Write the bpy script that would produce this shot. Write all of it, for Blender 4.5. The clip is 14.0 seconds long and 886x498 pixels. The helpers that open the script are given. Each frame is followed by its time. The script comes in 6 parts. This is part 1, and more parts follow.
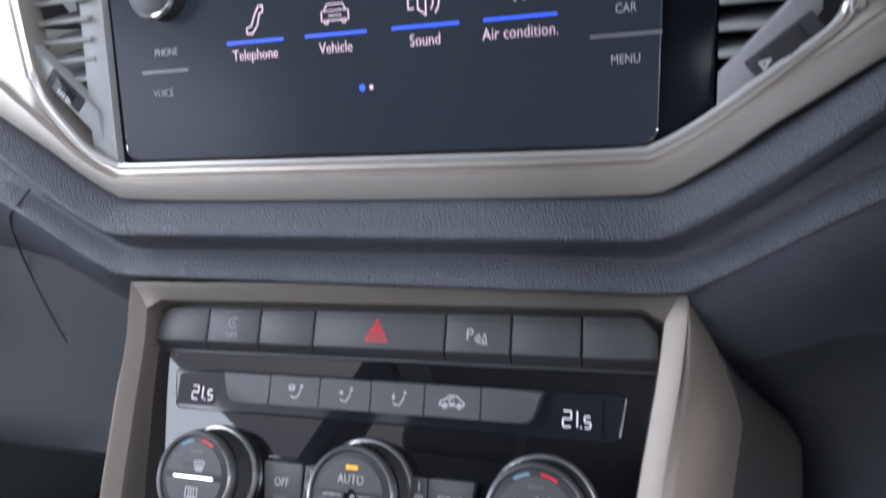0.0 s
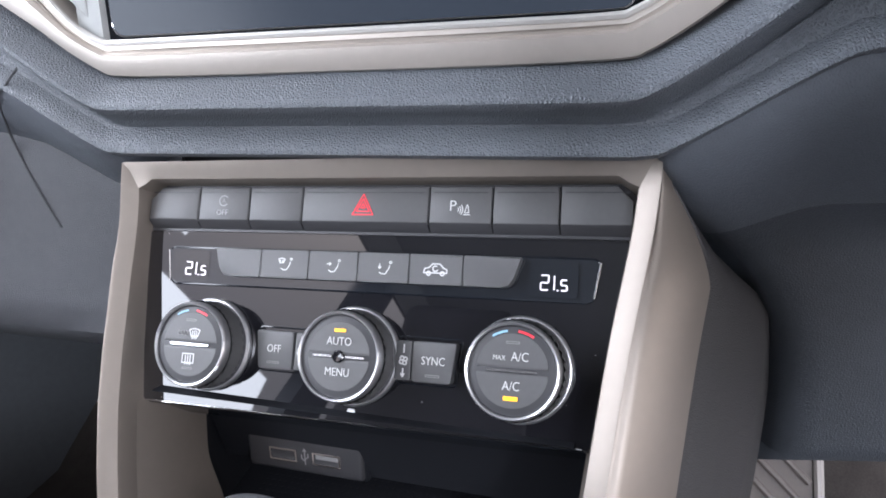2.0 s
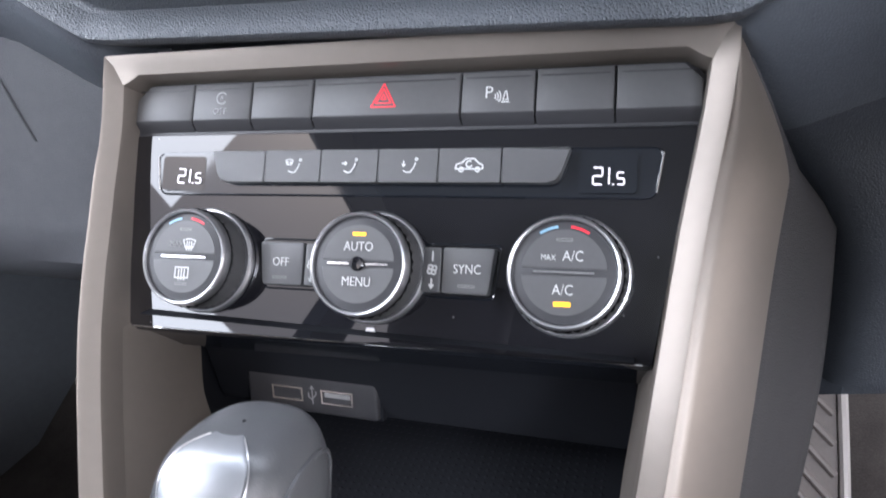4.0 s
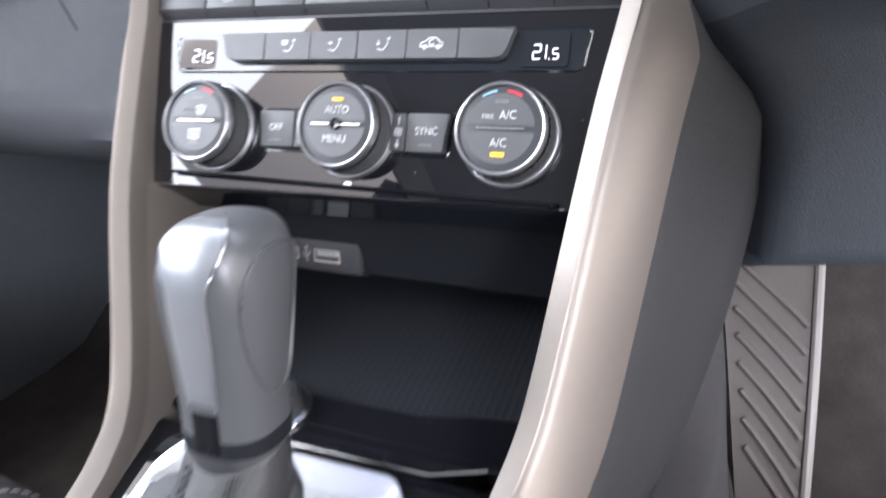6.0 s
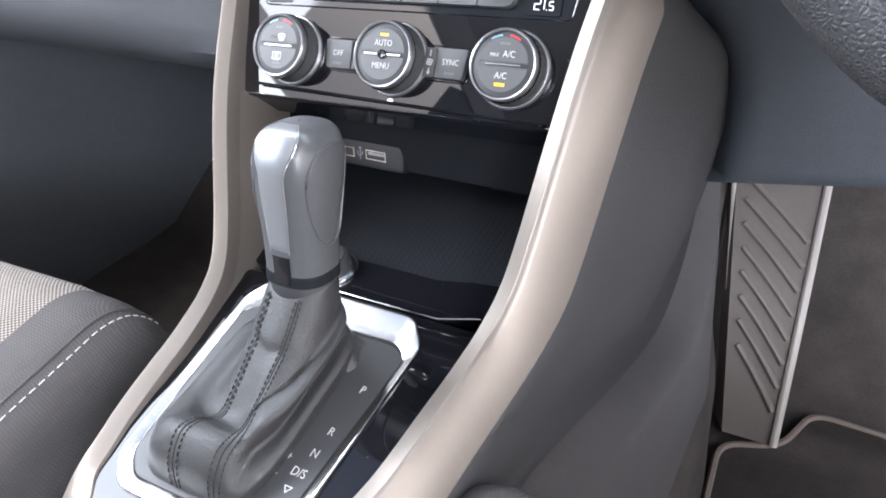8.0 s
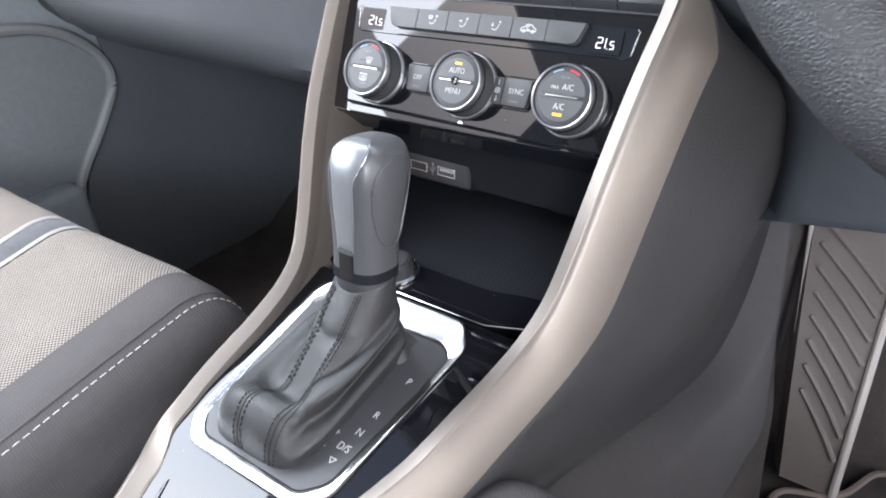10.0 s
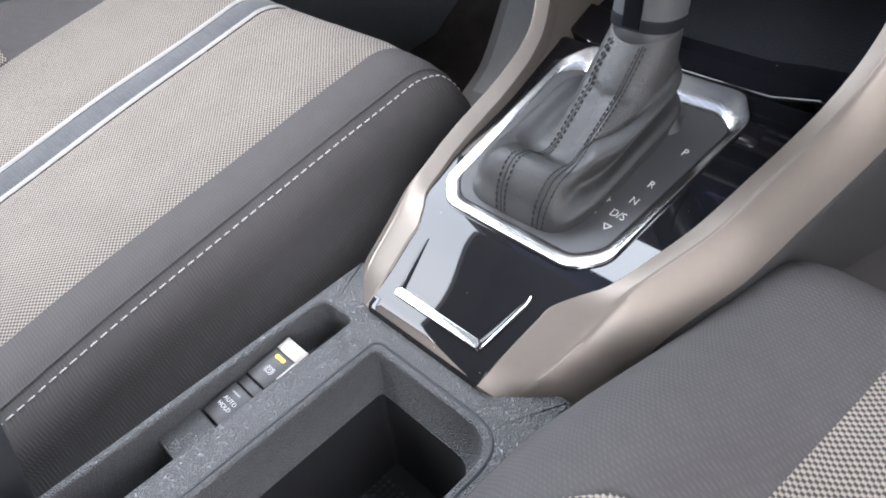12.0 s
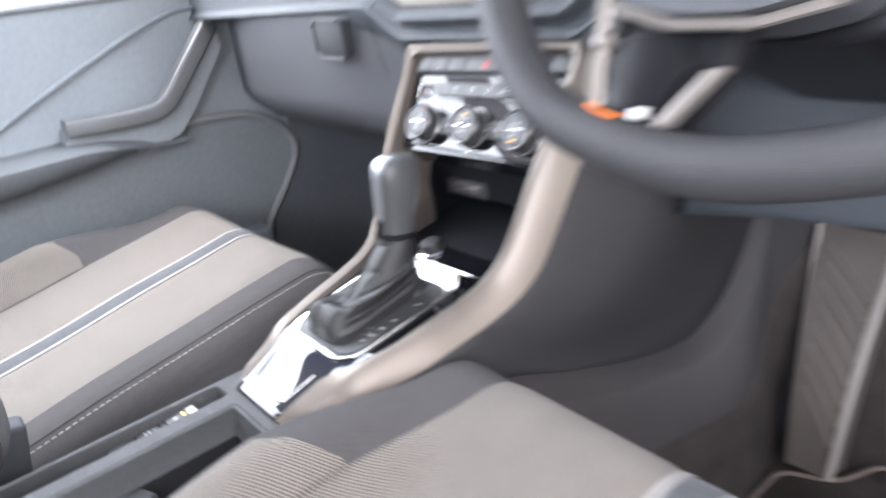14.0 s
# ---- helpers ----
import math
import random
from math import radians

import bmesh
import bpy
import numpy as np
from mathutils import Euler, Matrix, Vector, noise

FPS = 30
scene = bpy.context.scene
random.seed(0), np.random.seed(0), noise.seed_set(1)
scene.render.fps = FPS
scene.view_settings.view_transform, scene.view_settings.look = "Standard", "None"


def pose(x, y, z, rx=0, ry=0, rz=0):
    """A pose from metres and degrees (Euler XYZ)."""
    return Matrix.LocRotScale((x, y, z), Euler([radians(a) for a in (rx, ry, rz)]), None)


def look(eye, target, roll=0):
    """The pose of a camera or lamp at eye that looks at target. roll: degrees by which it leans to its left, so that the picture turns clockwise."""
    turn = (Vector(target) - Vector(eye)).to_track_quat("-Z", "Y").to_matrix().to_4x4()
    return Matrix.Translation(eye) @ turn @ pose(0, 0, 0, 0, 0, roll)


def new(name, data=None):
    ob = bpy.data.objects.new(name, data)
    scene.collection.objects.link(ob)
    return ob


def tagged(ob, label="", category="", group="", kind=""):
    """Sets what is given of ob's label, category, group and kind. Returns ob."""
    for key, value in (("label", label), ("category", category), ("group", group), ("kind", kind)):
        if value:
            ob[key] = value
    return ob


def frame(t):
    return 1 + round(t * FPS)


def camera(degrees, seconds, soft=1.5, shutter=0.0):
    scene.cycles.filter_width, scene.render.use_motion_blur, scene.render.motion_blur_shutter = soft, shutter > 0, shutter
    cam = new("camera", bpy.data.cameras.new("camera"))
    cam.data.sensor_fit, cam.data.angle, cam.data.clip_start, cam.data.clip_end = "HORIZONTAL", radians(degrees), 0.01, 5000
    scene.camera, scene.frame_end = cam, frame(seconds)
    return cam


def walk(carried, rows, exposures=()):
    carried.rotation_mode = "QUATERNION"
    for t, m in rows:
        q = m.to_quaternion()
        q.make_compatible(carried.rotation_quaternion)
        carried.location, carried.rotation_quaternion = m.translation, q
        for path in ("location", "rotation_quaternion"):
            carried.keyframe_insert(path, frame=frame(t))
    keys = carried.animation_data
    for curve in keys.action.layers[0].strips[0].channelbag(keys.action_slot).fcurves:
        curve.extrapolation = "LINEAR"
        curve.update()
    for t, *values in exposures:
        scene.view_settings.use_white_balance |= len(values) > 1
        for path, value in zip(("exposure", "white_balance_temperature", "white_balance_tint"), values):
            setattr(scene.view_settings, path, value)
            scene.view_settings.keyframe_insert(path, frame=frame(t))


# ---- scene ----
cam = camera(64.0, 14.0, soft=1.8, shutter=0.5)
PATH = [
    (0, (0.119, 0.205, 0.789), (-0.536, 2.016, 0.248), -4.6),
    (0.5, (0.123, 0.195, 0.767), (-0.526, 1.992, 0.173), -4.3),
    (1, (0.126, 0.192, 0.768), (-0.52, 1.973, 0.127), -4.3),
    (1.5, (0.126, 0.191, 0.771), (-0.514, 1.952, 0.071), -4.7),
    (2, (0.126, 0.191, 0.77), (-0.504, 1.944, 0.041), -4.5),
    (2.5, (0.126, 0.191, 0.769), (-0.5, 1.941, 0.029), -4.7),
    (3, (0.124, 0.194, 0.77), (-0.488, 1.948, 0.029), -4.7),
    (3.5, (0.113, 0.202, 0.754), (-0.488, 1.958, 0.008), -4.3),
    (3.7, (0.098, 0.206, 0.737), (-0.489, 1.964, -0.015), -4.0),
    (5.8, (0.1437, 0.1850, 0.7085), (-0.525, 1.832, -0.122), -3.6),
    (6, (0.1462, 0.1598, 0.7115), (-0.520, 1.789, -0.1505), -3.6),
    (6.5, (0.161, 0.12, 0.726), (-0.588, 1.67, -0.291), -5.1),
    (7, (0.176, 0.105, 0.739), (-0.585, 1.628, -0.31), -4.4),
    (7.2, (0.188, 0.098, 0.743), (-0.576, 1.608, -0.324), -4.0),
    (9.3, (0.217, 0.084, 0.754), (-0.703, 1.486, -0.337), -3.3),
    (9.5, (0.222, 0.075, 0.75), (-0.72, 1.465, -0.337), -3.1),
    (10, (0.239, 0.074, 0.764), (-0.798, 1.436, -0.27), -3.1),
    (10.5, (0.274, 0.055, 0.766), (-0.871, 1.307, -0.292), -4.6),
    (11, (0.221, 0.027, 0.75), (-0.953, 1.113, -0.45), -6.5),
    (11.5, (0.182, 0.022, 0.723), (-0.989, 1.001, -0.57), -7.8),
    (12, (0.177, 0.024, 0.716), (-0.963, 0.958, -0.636), -8.6),
    (12.5, (0.176, 0.029, 0.716), (-0.942, 0.957, -0.659), -8.8),
    (13, (0.18, 0.026, 0.72), (-0.979, 0.94, -0.629), -9.9),
    (13.5, (0.25, 0.018, 0.768), (-1.091, 0.935, -0.398), -11.0),
    (13.7, (0.318, 0.01, 0.767), (-1.119, 1.006, -0.203), -9.5),
    (14, (0.511, -0.015, 0.786), (-0.972, 1.083, 0.015), -8.8),
]
EXPOSURES = [(0.0, -0.18, 5830, 13), (0.5, 0.28, 5950, 14), (1.5, 0.67, 5980, 14), (3.5, 0.67, 5960, 14), (6.5, 1.08, 6000, 13), (9.5, 0.92, 6000, 11), (12.5, 0.55, 6060, 12), (14.0, 0.80, 6060, 13)]
walk(cam, [(t, look(eye, target, roll)) for t, eye, target, roll in PATH], EXPOSURES)

# ---- world, sun and sky light ----
world = bpy.data.worlds.new("sky_world")
scene.world = world
world.use_nodes = True
wn = world.node_tree
wn.nodes.clear()
w_out = wn.nodes.new("ShaderNodeOutputWorld")
w_bg = wn.nodes.new("ShaderNodeBackground")
w_sky = wn.nodes.new("ShaderNodeTexSky")
w_sky.sky_type = "NISHITA"
w_sky.sun_disc = False
w_sky.sun_elevation = radians(52)
w_sky.sun_rotation = radians(215)
w_sky.air_density, w_sky.dust_density, w_sky.ozone_density = 1.0, 5.0, 1.0
w_bg.inputs[1].default_value = 0.15
wn.links.new(w_sky.outputs[0], w_bg.inputs[0])
wn.links.new(w_bg.outputs[0], w_out.inputs[0])


def lamp(name, kind, m, energy, colour, **more):
    data = bpy.data.lights.new(name, kind)
    data.energy, data.color = energy, colour
    ob = new(name, data)
    ob.matrix_world = m
    return ob, data


sun_ob, sun = lamp("sun", "SUN", look((-3.0, -2.5, 6.0), (0, 0, 0)), 1.0, (1.0, 0.96, 0.9))
sun.angle = radians(14)


def window_lamp(name, eye, target, wide, high, watts, colour=(0.93, 0.97, 1.0)):
    ob, data = lamp(name, "AREA", look(eye, target), watts, colour)
    data.shape, data.size, data.size_y = "RECTANGLE", wide, high
    return ob


window_lamp("passenger_window_daylight", (-0.80, 0.10, 0.935), (0.0, 0.10, 0.87), 1.54, 0.26, 12.5)
window_lamp("upper_window_daylight", (-0.80, 0.25, 1.44), (0.0, 0.25, 1.19), 1.14, 0.48, 14)
window_lamp("open_door_daylight", (1.02, -0.10, 1.02), (-0.05, 0.20, 0.45), 1.5, 1.1, 15, (1.0, 0.91, 0.83))
window_lamp("rear_window_daylight", (0.70, -1.05, 1.08), (0.0, 0.45, 0.55), 1.0, 0.50, 38, (0.95, 0.97, 1.0))
window_lamp("windscreen_daylight", (0.0, 0.80, 1.22), (0.0, 0.1, 0.4), 1.25, 0.62, 26)


# ---- materials ----
MATS = {}


def mat(name, colour, rough=0.5, metal=0.0, vary=0.12, scale=60.0, bump=0.0, bump_scale=900.0, kind="noise",
        spec=0.5, emit=None, emit_power=0.0, coat=0.0, spots=0.0):
    """A painted, moulded or woven surface: colour that drifts at two scales, a fine relief and uneven gloss."""
    if name in MATS:
        return MATS[name]
    m = bpy.data.materials.new(name)
    m.use_nodes = True
    t = m.node_tree
    b = t.nodes["Principled BSDF"]
    b.inputs["Metallic"].default_value = metal
    b.inputs["Specular IOR Level"].default_value = spec
    b.inputs["Coat Weight"].default_value = coat
    b.inputs["Coat Roughness"].default_value = 0.08
    co = t.nodes.new("ShaderNodeTexCoord")
    big = t.nodes.new("ShaderNodeTexNoise")
    big.inputs["Scale"].default_value, big.inputs["Detail"].default_value = scale * 0.25, 3
    fine = t.nodes.new("ShaderNodeTexNoise")
    fine.inputs["Scale"].default_value, fine.inputs["Detail"].default_value = scale * 6, 4
    mix = t.nodes.new("ShaderNodeMath")
    mix.operation = "MULTIPLY_ADD"
    mix.inputs[1].default_value = 0.6
    for n in (big, fine):
        t.links.new(co.outputs["Object"], n.inputs["Vector"])
    t.links.new(big.outputs["Fac"], mix.inputs[0])
    half = t.nodes.new("ShaderNodeMath")
    half.operation = "MULTIPLY"
    half.inputs[1].default_value = 0.4
    t.links.new(fine.outputs["Fac"], half.inputs[0])
    t.links.new(half.outputs[0], mix.inputs[2])
    ramp = t.nodes.new("ShaderNodeValToRGB")
    ramp.color_ramp.elements[0].position, ramp.color_ramp.elements[1].position = 0.3, 0.7
    ramp.color_ramp.elements[0].color = tuple(c * (1 - vary) for c in colour) + (1,)
    ramp.color_ramp.elements[1].color = tuple(min(1, c * (1 + vary)) for c in colour) + (1,)
    t.links.new(mix.outputs[0], ramp.inputs[0])
    t.links.new(ramp.outputs[0], b.inputs["Base Color"])
    rr = t.nodes.new("ShaderNodeMapRange")
    rr.inputs["To Min"].default_value = max(0.02, rough * (1 - vary))
    rr.inputs["To Max"].default_value = min(1, rough * (1 + vary))
    t.links.new(mix.outputs[0], rr.inputs["Value"])
    t.links.new(rr.outputs[0], b.inputs["Roughness"])
    if spots:
        dust = t.nodes.new("ShaderNodeTexVoronoi")
        dust.inputs["Scale"].default_value = 130
        t.links.new(co.outputs["Object"], dust.inputs["Vector"])
        less = t.nodes.new("ShaderNodeMath")
        less.operation = "LESS_THAN"
        less.inputs[1].default_value = spots
        t.links.new(dust.outputs["Distance"], less.inputs[0])
        paint = t.nodes.new("ShaderNodeMixRGB")
        paint.inputs[2].default_value = (0.45, 0.45, 0.45, 1)
        t.links.new(less.outputs[0], paint.inputs[0])
        t.links.new(ramp.outputs[0], paint.inputs[1])
        t.links.new(paint.outputs[0], b.inputs["Base Color"])
    if bump:
        if kind == "grain":
            g = t.nodes.new("ShaderNodeTexVoronoi")
            g.feature = "DISTANCE_TO_EDGE"
            g.inputs["Scale"].default_value = bump_scale
            dome = t.nodes.new("ShaderNodeMapRange")
            dome.interpolation_type = "SMOOTHSTEP"
            dome.inputs["From Max"].default_value = 0.42
            t.links.new(g.outputs["Distance"], dome.inputs["Value"])
            out = dome.outputs[0]
        elif kind == "weave":
            g = t.nodes.new("ShaderNodeTexWave")
            g.bands_direction = "DIAGONAL"
            w = t.nodes.new("ShaderNodeTexWave")
            w.bands_direction = "Y"
            for n in (g, w):
                n.inputs["Scale"].default_value, n.inputs["Distortion"].default_value = bump_scale, 3.0
                n.inputs["Detail"].default_value = 1
                n.inputs["Detail Scale"].default_value = 0.5
            w.inputs["Scale"].default_value = bump_scale * 0.62
            t.links.new(co.outputs["Object"], w.inputs["Vector"])
            add = t.nodes.new("ShaderNodeMath")
            add.operation = "MULTIPLY"
            t.links.new(g.outputs["Fac"], add.inputs[0])
            t.links.new(w.outputs["Fac"], add.inputs[1])
            out = add.outputs[0]
            thread = t.nodes.new("ShaderNodeMapRange")
            thread.inputs["To Min"].default_value, thread.inputs["To Max"].default_value = 0.92, 1.14
            t.links.new(out, thread.inputs["Value"])
            tint = t.nodes.new("ShaderNodeVectorMath")
            tint.operation = "SCALE"
            t.links.new(ramp.outputs[0], tint.inputs[0])
            t.links.new(thread.outputs[0], tint.inputs["Scale"])
            t.links.new(tint.outputs[0], b.inputs["Base Color"])
        else:
            g = t.nodes.new("ShaderNodeTexNoise")
            g.inputs["Scale"].default_value, g.inputs["Detail"].default_value = bump_scale, 4
            out = g.outputs["Fac"]
        t.links.new(co.outputs["Object"], g.inputs["Vector"])
        bp = t.nodes.new("ShaderNodeBump")
        bp.inputs["Strength"].default_value = bump
        bp.inputs["Distance"].default_value = 0.0006
        t.links.new(out, bp.inputs["Height"])
        t.links.new(bp.outputs[0], b.inputs["Normal"])
    if emit:
        b.inputs["Emission Color"].default_value = (*emit, 1)
        b.inputs["Emission Strength"].default_value = emit_power
    MATS[name] = m
    return m


def weave(name, light, dark, pitch, along=1.0, turn=0.0, depth=0.6, share=0.5):
    """A coarse woven cloth: rows of small raised stitches set off row by row."""
    m = bpy.data.materials.new(name)
    m.use_nodes = True
    t = m.node_tree
    b = t.nodes["Principled BSDF"]
    b.inputs["Roughness"].default_value = 0.9
    b.inputs["Specular IOR Level"].default_value = 0.2
    b.inputs["Sheen Weight"].default_value = 0.15
    co = t.nodes.new("ShaderNodeTexCoord")
    mp = t.nodes.new("ShaderNodeMapping")
    mp.inputs["Rotation"].default_value = (0, 0, turn)
    t.links.new(co.outputs["Object"], mp.inputs["Vector"])
    br = t.nodes.new("ShaderNodeTexBrick")
    br.inputs["Scale"].default_value = 1.0 / pitch
    br.inputs["Brick Width"].default_value, br.inputs["Row Height"].default_value = 1.0 * along, 0.5
    br.inputs["Mortar Size"].default_value, br.inputs["Mortar Smooth"].default_value = 0.16 * share * 2, 0.7
    br.inputs["Color1"].default_value = (*light, 1)
    br.inputs["Color2"].default_value = tuple(c * 0.8 for c in light) + (1,)
    br.inputs["Mortar"].default_value = (*dark, 1)
    t.links.new(mp.outputs[0], br.inputs["Vector"])
    nz = t.nodes.new("ShaderNodeTexNoise")
    nz.inputs["Scale"].default_value, nz.inputs["Detail"].default_value = 25, 6
    t.links.new(co.outputs["Object"], nz.inputs["Vector"])
    mr = t.nodes.new("ShaderNodeMapRange")
    mr.inputs["From Min"].default_value, mr.inputs["From Max"].default_value = 0.3, 0.7
    mr.inputs["To Min"].default_value, mr.inputs["To Max"].default_value = 0.8, 1.12
    t.links.new(nz.outputs["Fac"], mr.inputs["Value"])
    mul = t.nodes.new("ShaderNodeMixRGB")
    mul.blend_type = "MULTIPLY"
    mul.inputs[0].default_value = 1.0
    t.links.new(br.outputs["Color"], mul.inputs[1])
    t.links.new(mr.outputs[0], mul.inputs[2])
    t.links.new(mul.outputs[0], b.inputs["Base Color"])
    inv = t.nodes.new("ShaderNodeMath")
    inv.operation = "SUBTRACT"
    inv.inputs[0].default_value = 1.0
    t.links.new(br.outputs["Fac"], inv.inputs[1])
    bp = t.nodes.new("ShaderNodeBump")
    bp.inputs["Strength"].default_value, bp.inputs["Distance"].default_value = depth, 0.0009
    t.links.new(inv.outputs[0], bp.inputs["Height"])
    t.links.new(bp.outputs[0], b.inputs["Normal"])
    MATS[name] = m
    return m


def basket(name, light, dark, px, py):
    """A cloth of light tufts that touch at their corners, with dark pits between them."""
    m = bpy.data.materials.new(name)
    m.use_nodes = True
    t = m.node_tree
    b = t.nodes["Principled BSDF"]
    b.inputs["Roughness"].default_value = 0.92
    b.inputs["Specular IOR Level"].default_value = 0.2
    b.inputs["Sheen Weight"].default_value = 0.12
    co = t.nodes.new("ShaderNodeTexCoord")
    sp = t.nodes.new("ShaderNodeSeparateXYZ")
    t.links.new(co.outputs["Object"], sp.inputs[0])
    waves = []
    for axis, p in ((sp.outputs["X"], px), (sp.outputs["Y"], py)):
        k = t.nodes.new("ShaderNodeMath")
        k.operation = "MULTIPLY"
        k.inputs[1].default_value = 2 * math.pi / p
        t.links.new(axis, k.inputs[0])
        s = t.nodes.new("ShaderNodeMath")
        s.operation = "SINE"
        t.links.new(k.outputs[0], s.inputs[0])
        waves.append(s)
    pr = t.nodes.new("ShaderNodeMath")
    pr.operation = "MULTIPLY"
    t.links.new(waves[0].outputs[0], pr.inputs[0])
    t.links.new(waves[1].outputs[0], pr.inputs[1])
    mr = t.nodes.new("ShaderNodeMapRange")
    mr.interpolation_type = "SMOOTHSTEP"
    mr.inputs["From Min"].default_value, mr.inputs["From Max"].default_value = -0.45, 0.40
    t.links.new(pr.outputs[0], mr.inputs["Value"])
    mx = t.nodes.new("ShaderNodeMixRGB")
    mx.inputs[1].default_value, mx.inputs[2].default_value = (*dark, 1), (*light, 1)
    t.links.new(mr.outputs[0], mx.inputs[0])
    nz = t.nodes.new("ShaderNodeTexNoise")
    nz.inputs["Scale"].default_value, nz.inputs["Detail"].default_value = 30, 7
    t.links.new(co.outputs["Object"], nz.inputs["Vector"])
    nr = t.nodes.new("ShaderNodeMapRange")
    nr.inputs["From Min"].default_value, nr.inputs["From Max"].default_value = 0.3, 0.7
    nr.inputs["To Min"].default_value, nr.inputs["To Max"].default_value = 0.93, 1.05
    t.links.new(nz.outputs["Fac"], nr.inputs["Value"])
    mul = t.nodes.new("ShaderNodeMixRGB")
    mul.blend_type = "MULTIPLY"
    mul.inputs[0].default_value = 1.0
    t.links.new(mx.outputs[0], mul.inputs[1])
    t.links.new(nr.outputs[0], mul.inputs[2])
    t.links.new(mul.outputs[0], b.inputs["Base Color"])
    bp = t.nodes.new("ShaderNodeBump")
    bp.inputs["Strength"].default_value, bp.inputs["Distance"].default_value = 0.5, 0.0008
    t.links.new(pr.outputs[0], bp.inputs["Height"])
    t.links.new(bp.outputs[0], b.inputs["Normal"])
    MATS[name] = m
    return m


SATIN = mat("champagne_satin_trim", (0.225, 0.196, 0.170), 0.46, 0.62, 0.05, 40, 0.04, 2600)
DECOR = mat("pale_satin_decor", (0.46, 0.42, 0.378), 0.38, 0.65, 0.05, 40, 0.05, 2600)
LIP = mat("bright_satin_lip", (0.62, 0.60, 0.57), 0.36, 0.7, 0.04, 80)
SURROUND = mat("dark_screen_surround", (0.010, 0.012, 0.016), 0.16, 0, 0.1, 60, spec=0.15)
SCREEN_GLASS = mat("lit_screen_glass", (0.012, 0.014, 0.018), 0.22, 0, 0.1, 60, spec=0.10, emit=(0.75, 0.95, 1.25), emit_power=0.030)
SATIN_DARK = mat("grey_satin_trim", (0.29, 0.265, 0.245), 0.42, 0.5, 0.06, 40, 0.05, 1500)
DASH = mat("grained_dash_plastic", (0.082, 0.091, 0.103), 0.52, 0, 0.12, 25, 0.65, 820, "grain")
SIDE = mat("smooth_grained_plastic", (0.066, 0.069, 0.077), 0.55, 0, 0.15, 25, 0.3, 1000, "grain")
# flank colour lowered to carry the shade beneath the overhanging strip
FLANK = mat("shaded_flank_plastic", (0.030, 0.029, 0.030), 0.55, 0, 0.15, 25, 0.35, 1000, "grain")
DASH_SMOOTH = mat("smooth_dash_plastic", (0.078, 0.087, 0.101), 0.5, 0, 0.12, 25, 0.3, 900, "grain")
# darker copy of the smooth dash plastic: shade under the wheel, put into colour
DASH_SHADED = mat("shaded_dash_plastic", (0.046, 0.052, 0.062), 0.52, 0, 0.12, 25, 0.3, 900, "grain")
CONSOLE = mat("console_grained_plastic", (0.082, 0.083, 0.086), 0.36, 0, 0.12, 25, 0.85, 860, "grain")
GLOSS = mat("piano_black", (0.006, 0.006, 0.008), 0.022, 0, 0.1, 60, 0, spots=0.028)
GLOSS_CLEAN = mat("screen_glass", (0.010, 0.012, 0.016), 0.06, 0, 0.1, 60)
MATTE = mat("matte_switch_plastic", (0.075, 0.075, 0.077), 0.48, 0, 0.08, 80, 0.15, 2500)
MATTE_DARK = mat("dark_switch_plastic", (0.030, 0.030, 0.033), 0.5, 0, 0.1, 80)
RUBBER = mat("dark_rubber", (0.040, 0.042, 0.047), 0.7, 0, 0.2, 60)
RING = mat("brushed_knob_ring", (0.55, 0.55, 0.56), 0.30, 0.9, 0.06, 120)
CHROME = mat("satin_chrome", (0.75, 0.75, 0.76), 0.16, 1.0, 0.05, 80)
BEZEL = mat("brushed_silver_bezel", (0.66, 0.66, 0.66), 0.18, 1.0, 0.05, 80)
WHITE_INK = mat("white_print", (0.56, 0.56, 0.56), 0.5, 0, 0.03, emit=(1, 1, 1), emit_power=0.05)
GREY_INK = mat("faint_grey_print", (0.22, 0.22, 0.22), 0.5, 0, 0.03)
RED_INK = mat("red_print", (0.75, 0.03, 0.05), 0.45, 0, 0.03, emit=(1, 0.03, 0.05), emit_power=0.15)
BLUE_INK = mat("pale_blue_print", (0.25, 0.45, 0.6), 0.45, 0, 0.03)
AMBER = mat("amber_indicator", (0.9, 0.5, 0.02), 0.4, 0, 0.02, emit=(1.0, 0.37, 0.01), emit_power=0.8)
LED_WHITE = mat("lit_white_digits", (0.8, 0.75, 0.78), 0.4, 0, 0.02, emit=(1.0, 0.88, 0.92), emit_power=0.4)
LED_PINK = mat("lit_screen_print", (0.8, 0.6, 0.65), 0.4, 0, 0.02, emit=(1.0, 0.72, 0.78), emit_power=0.42)
LED_BLUE = mat("lit_blue_bar", (0.05, 0.12, 0.8), 0.4, 0, 0.02, emit=(0.05, 0.14, 1.0), emit_power=0.8)
LEATHER = mat("dark_grey_leather", (0.034, 0.034, 0.035), 0.40, 0, 0.06, 30, 0.34, 1150, "grain")
THREAD = mat("dark_thread", (0.007, 0.007, 0.008), 0.8, 0, 0.1)
WHITE_THREAD = mat("white_thread", (0.52, 0.51, 0.49), 0.8, 0, 0.06)
KNOB_GREY = mat("knob_leather_grey", (0.075, 0.077, 0.081), 0.30, 0, 0.08, 50, 0.06, 1200, "grain")
KNOB_SILVER = mat("knob_silver_insert", (0.30, 0.31, 0.325), 0.36, 0.65, 0.05, 60)
CLOTH = mat("dark_grey_cloth", (0.080, 0.076, 0.076), 0.93, 0, 0.07, 330, 0.4, 250, "weave", spec=0.15)
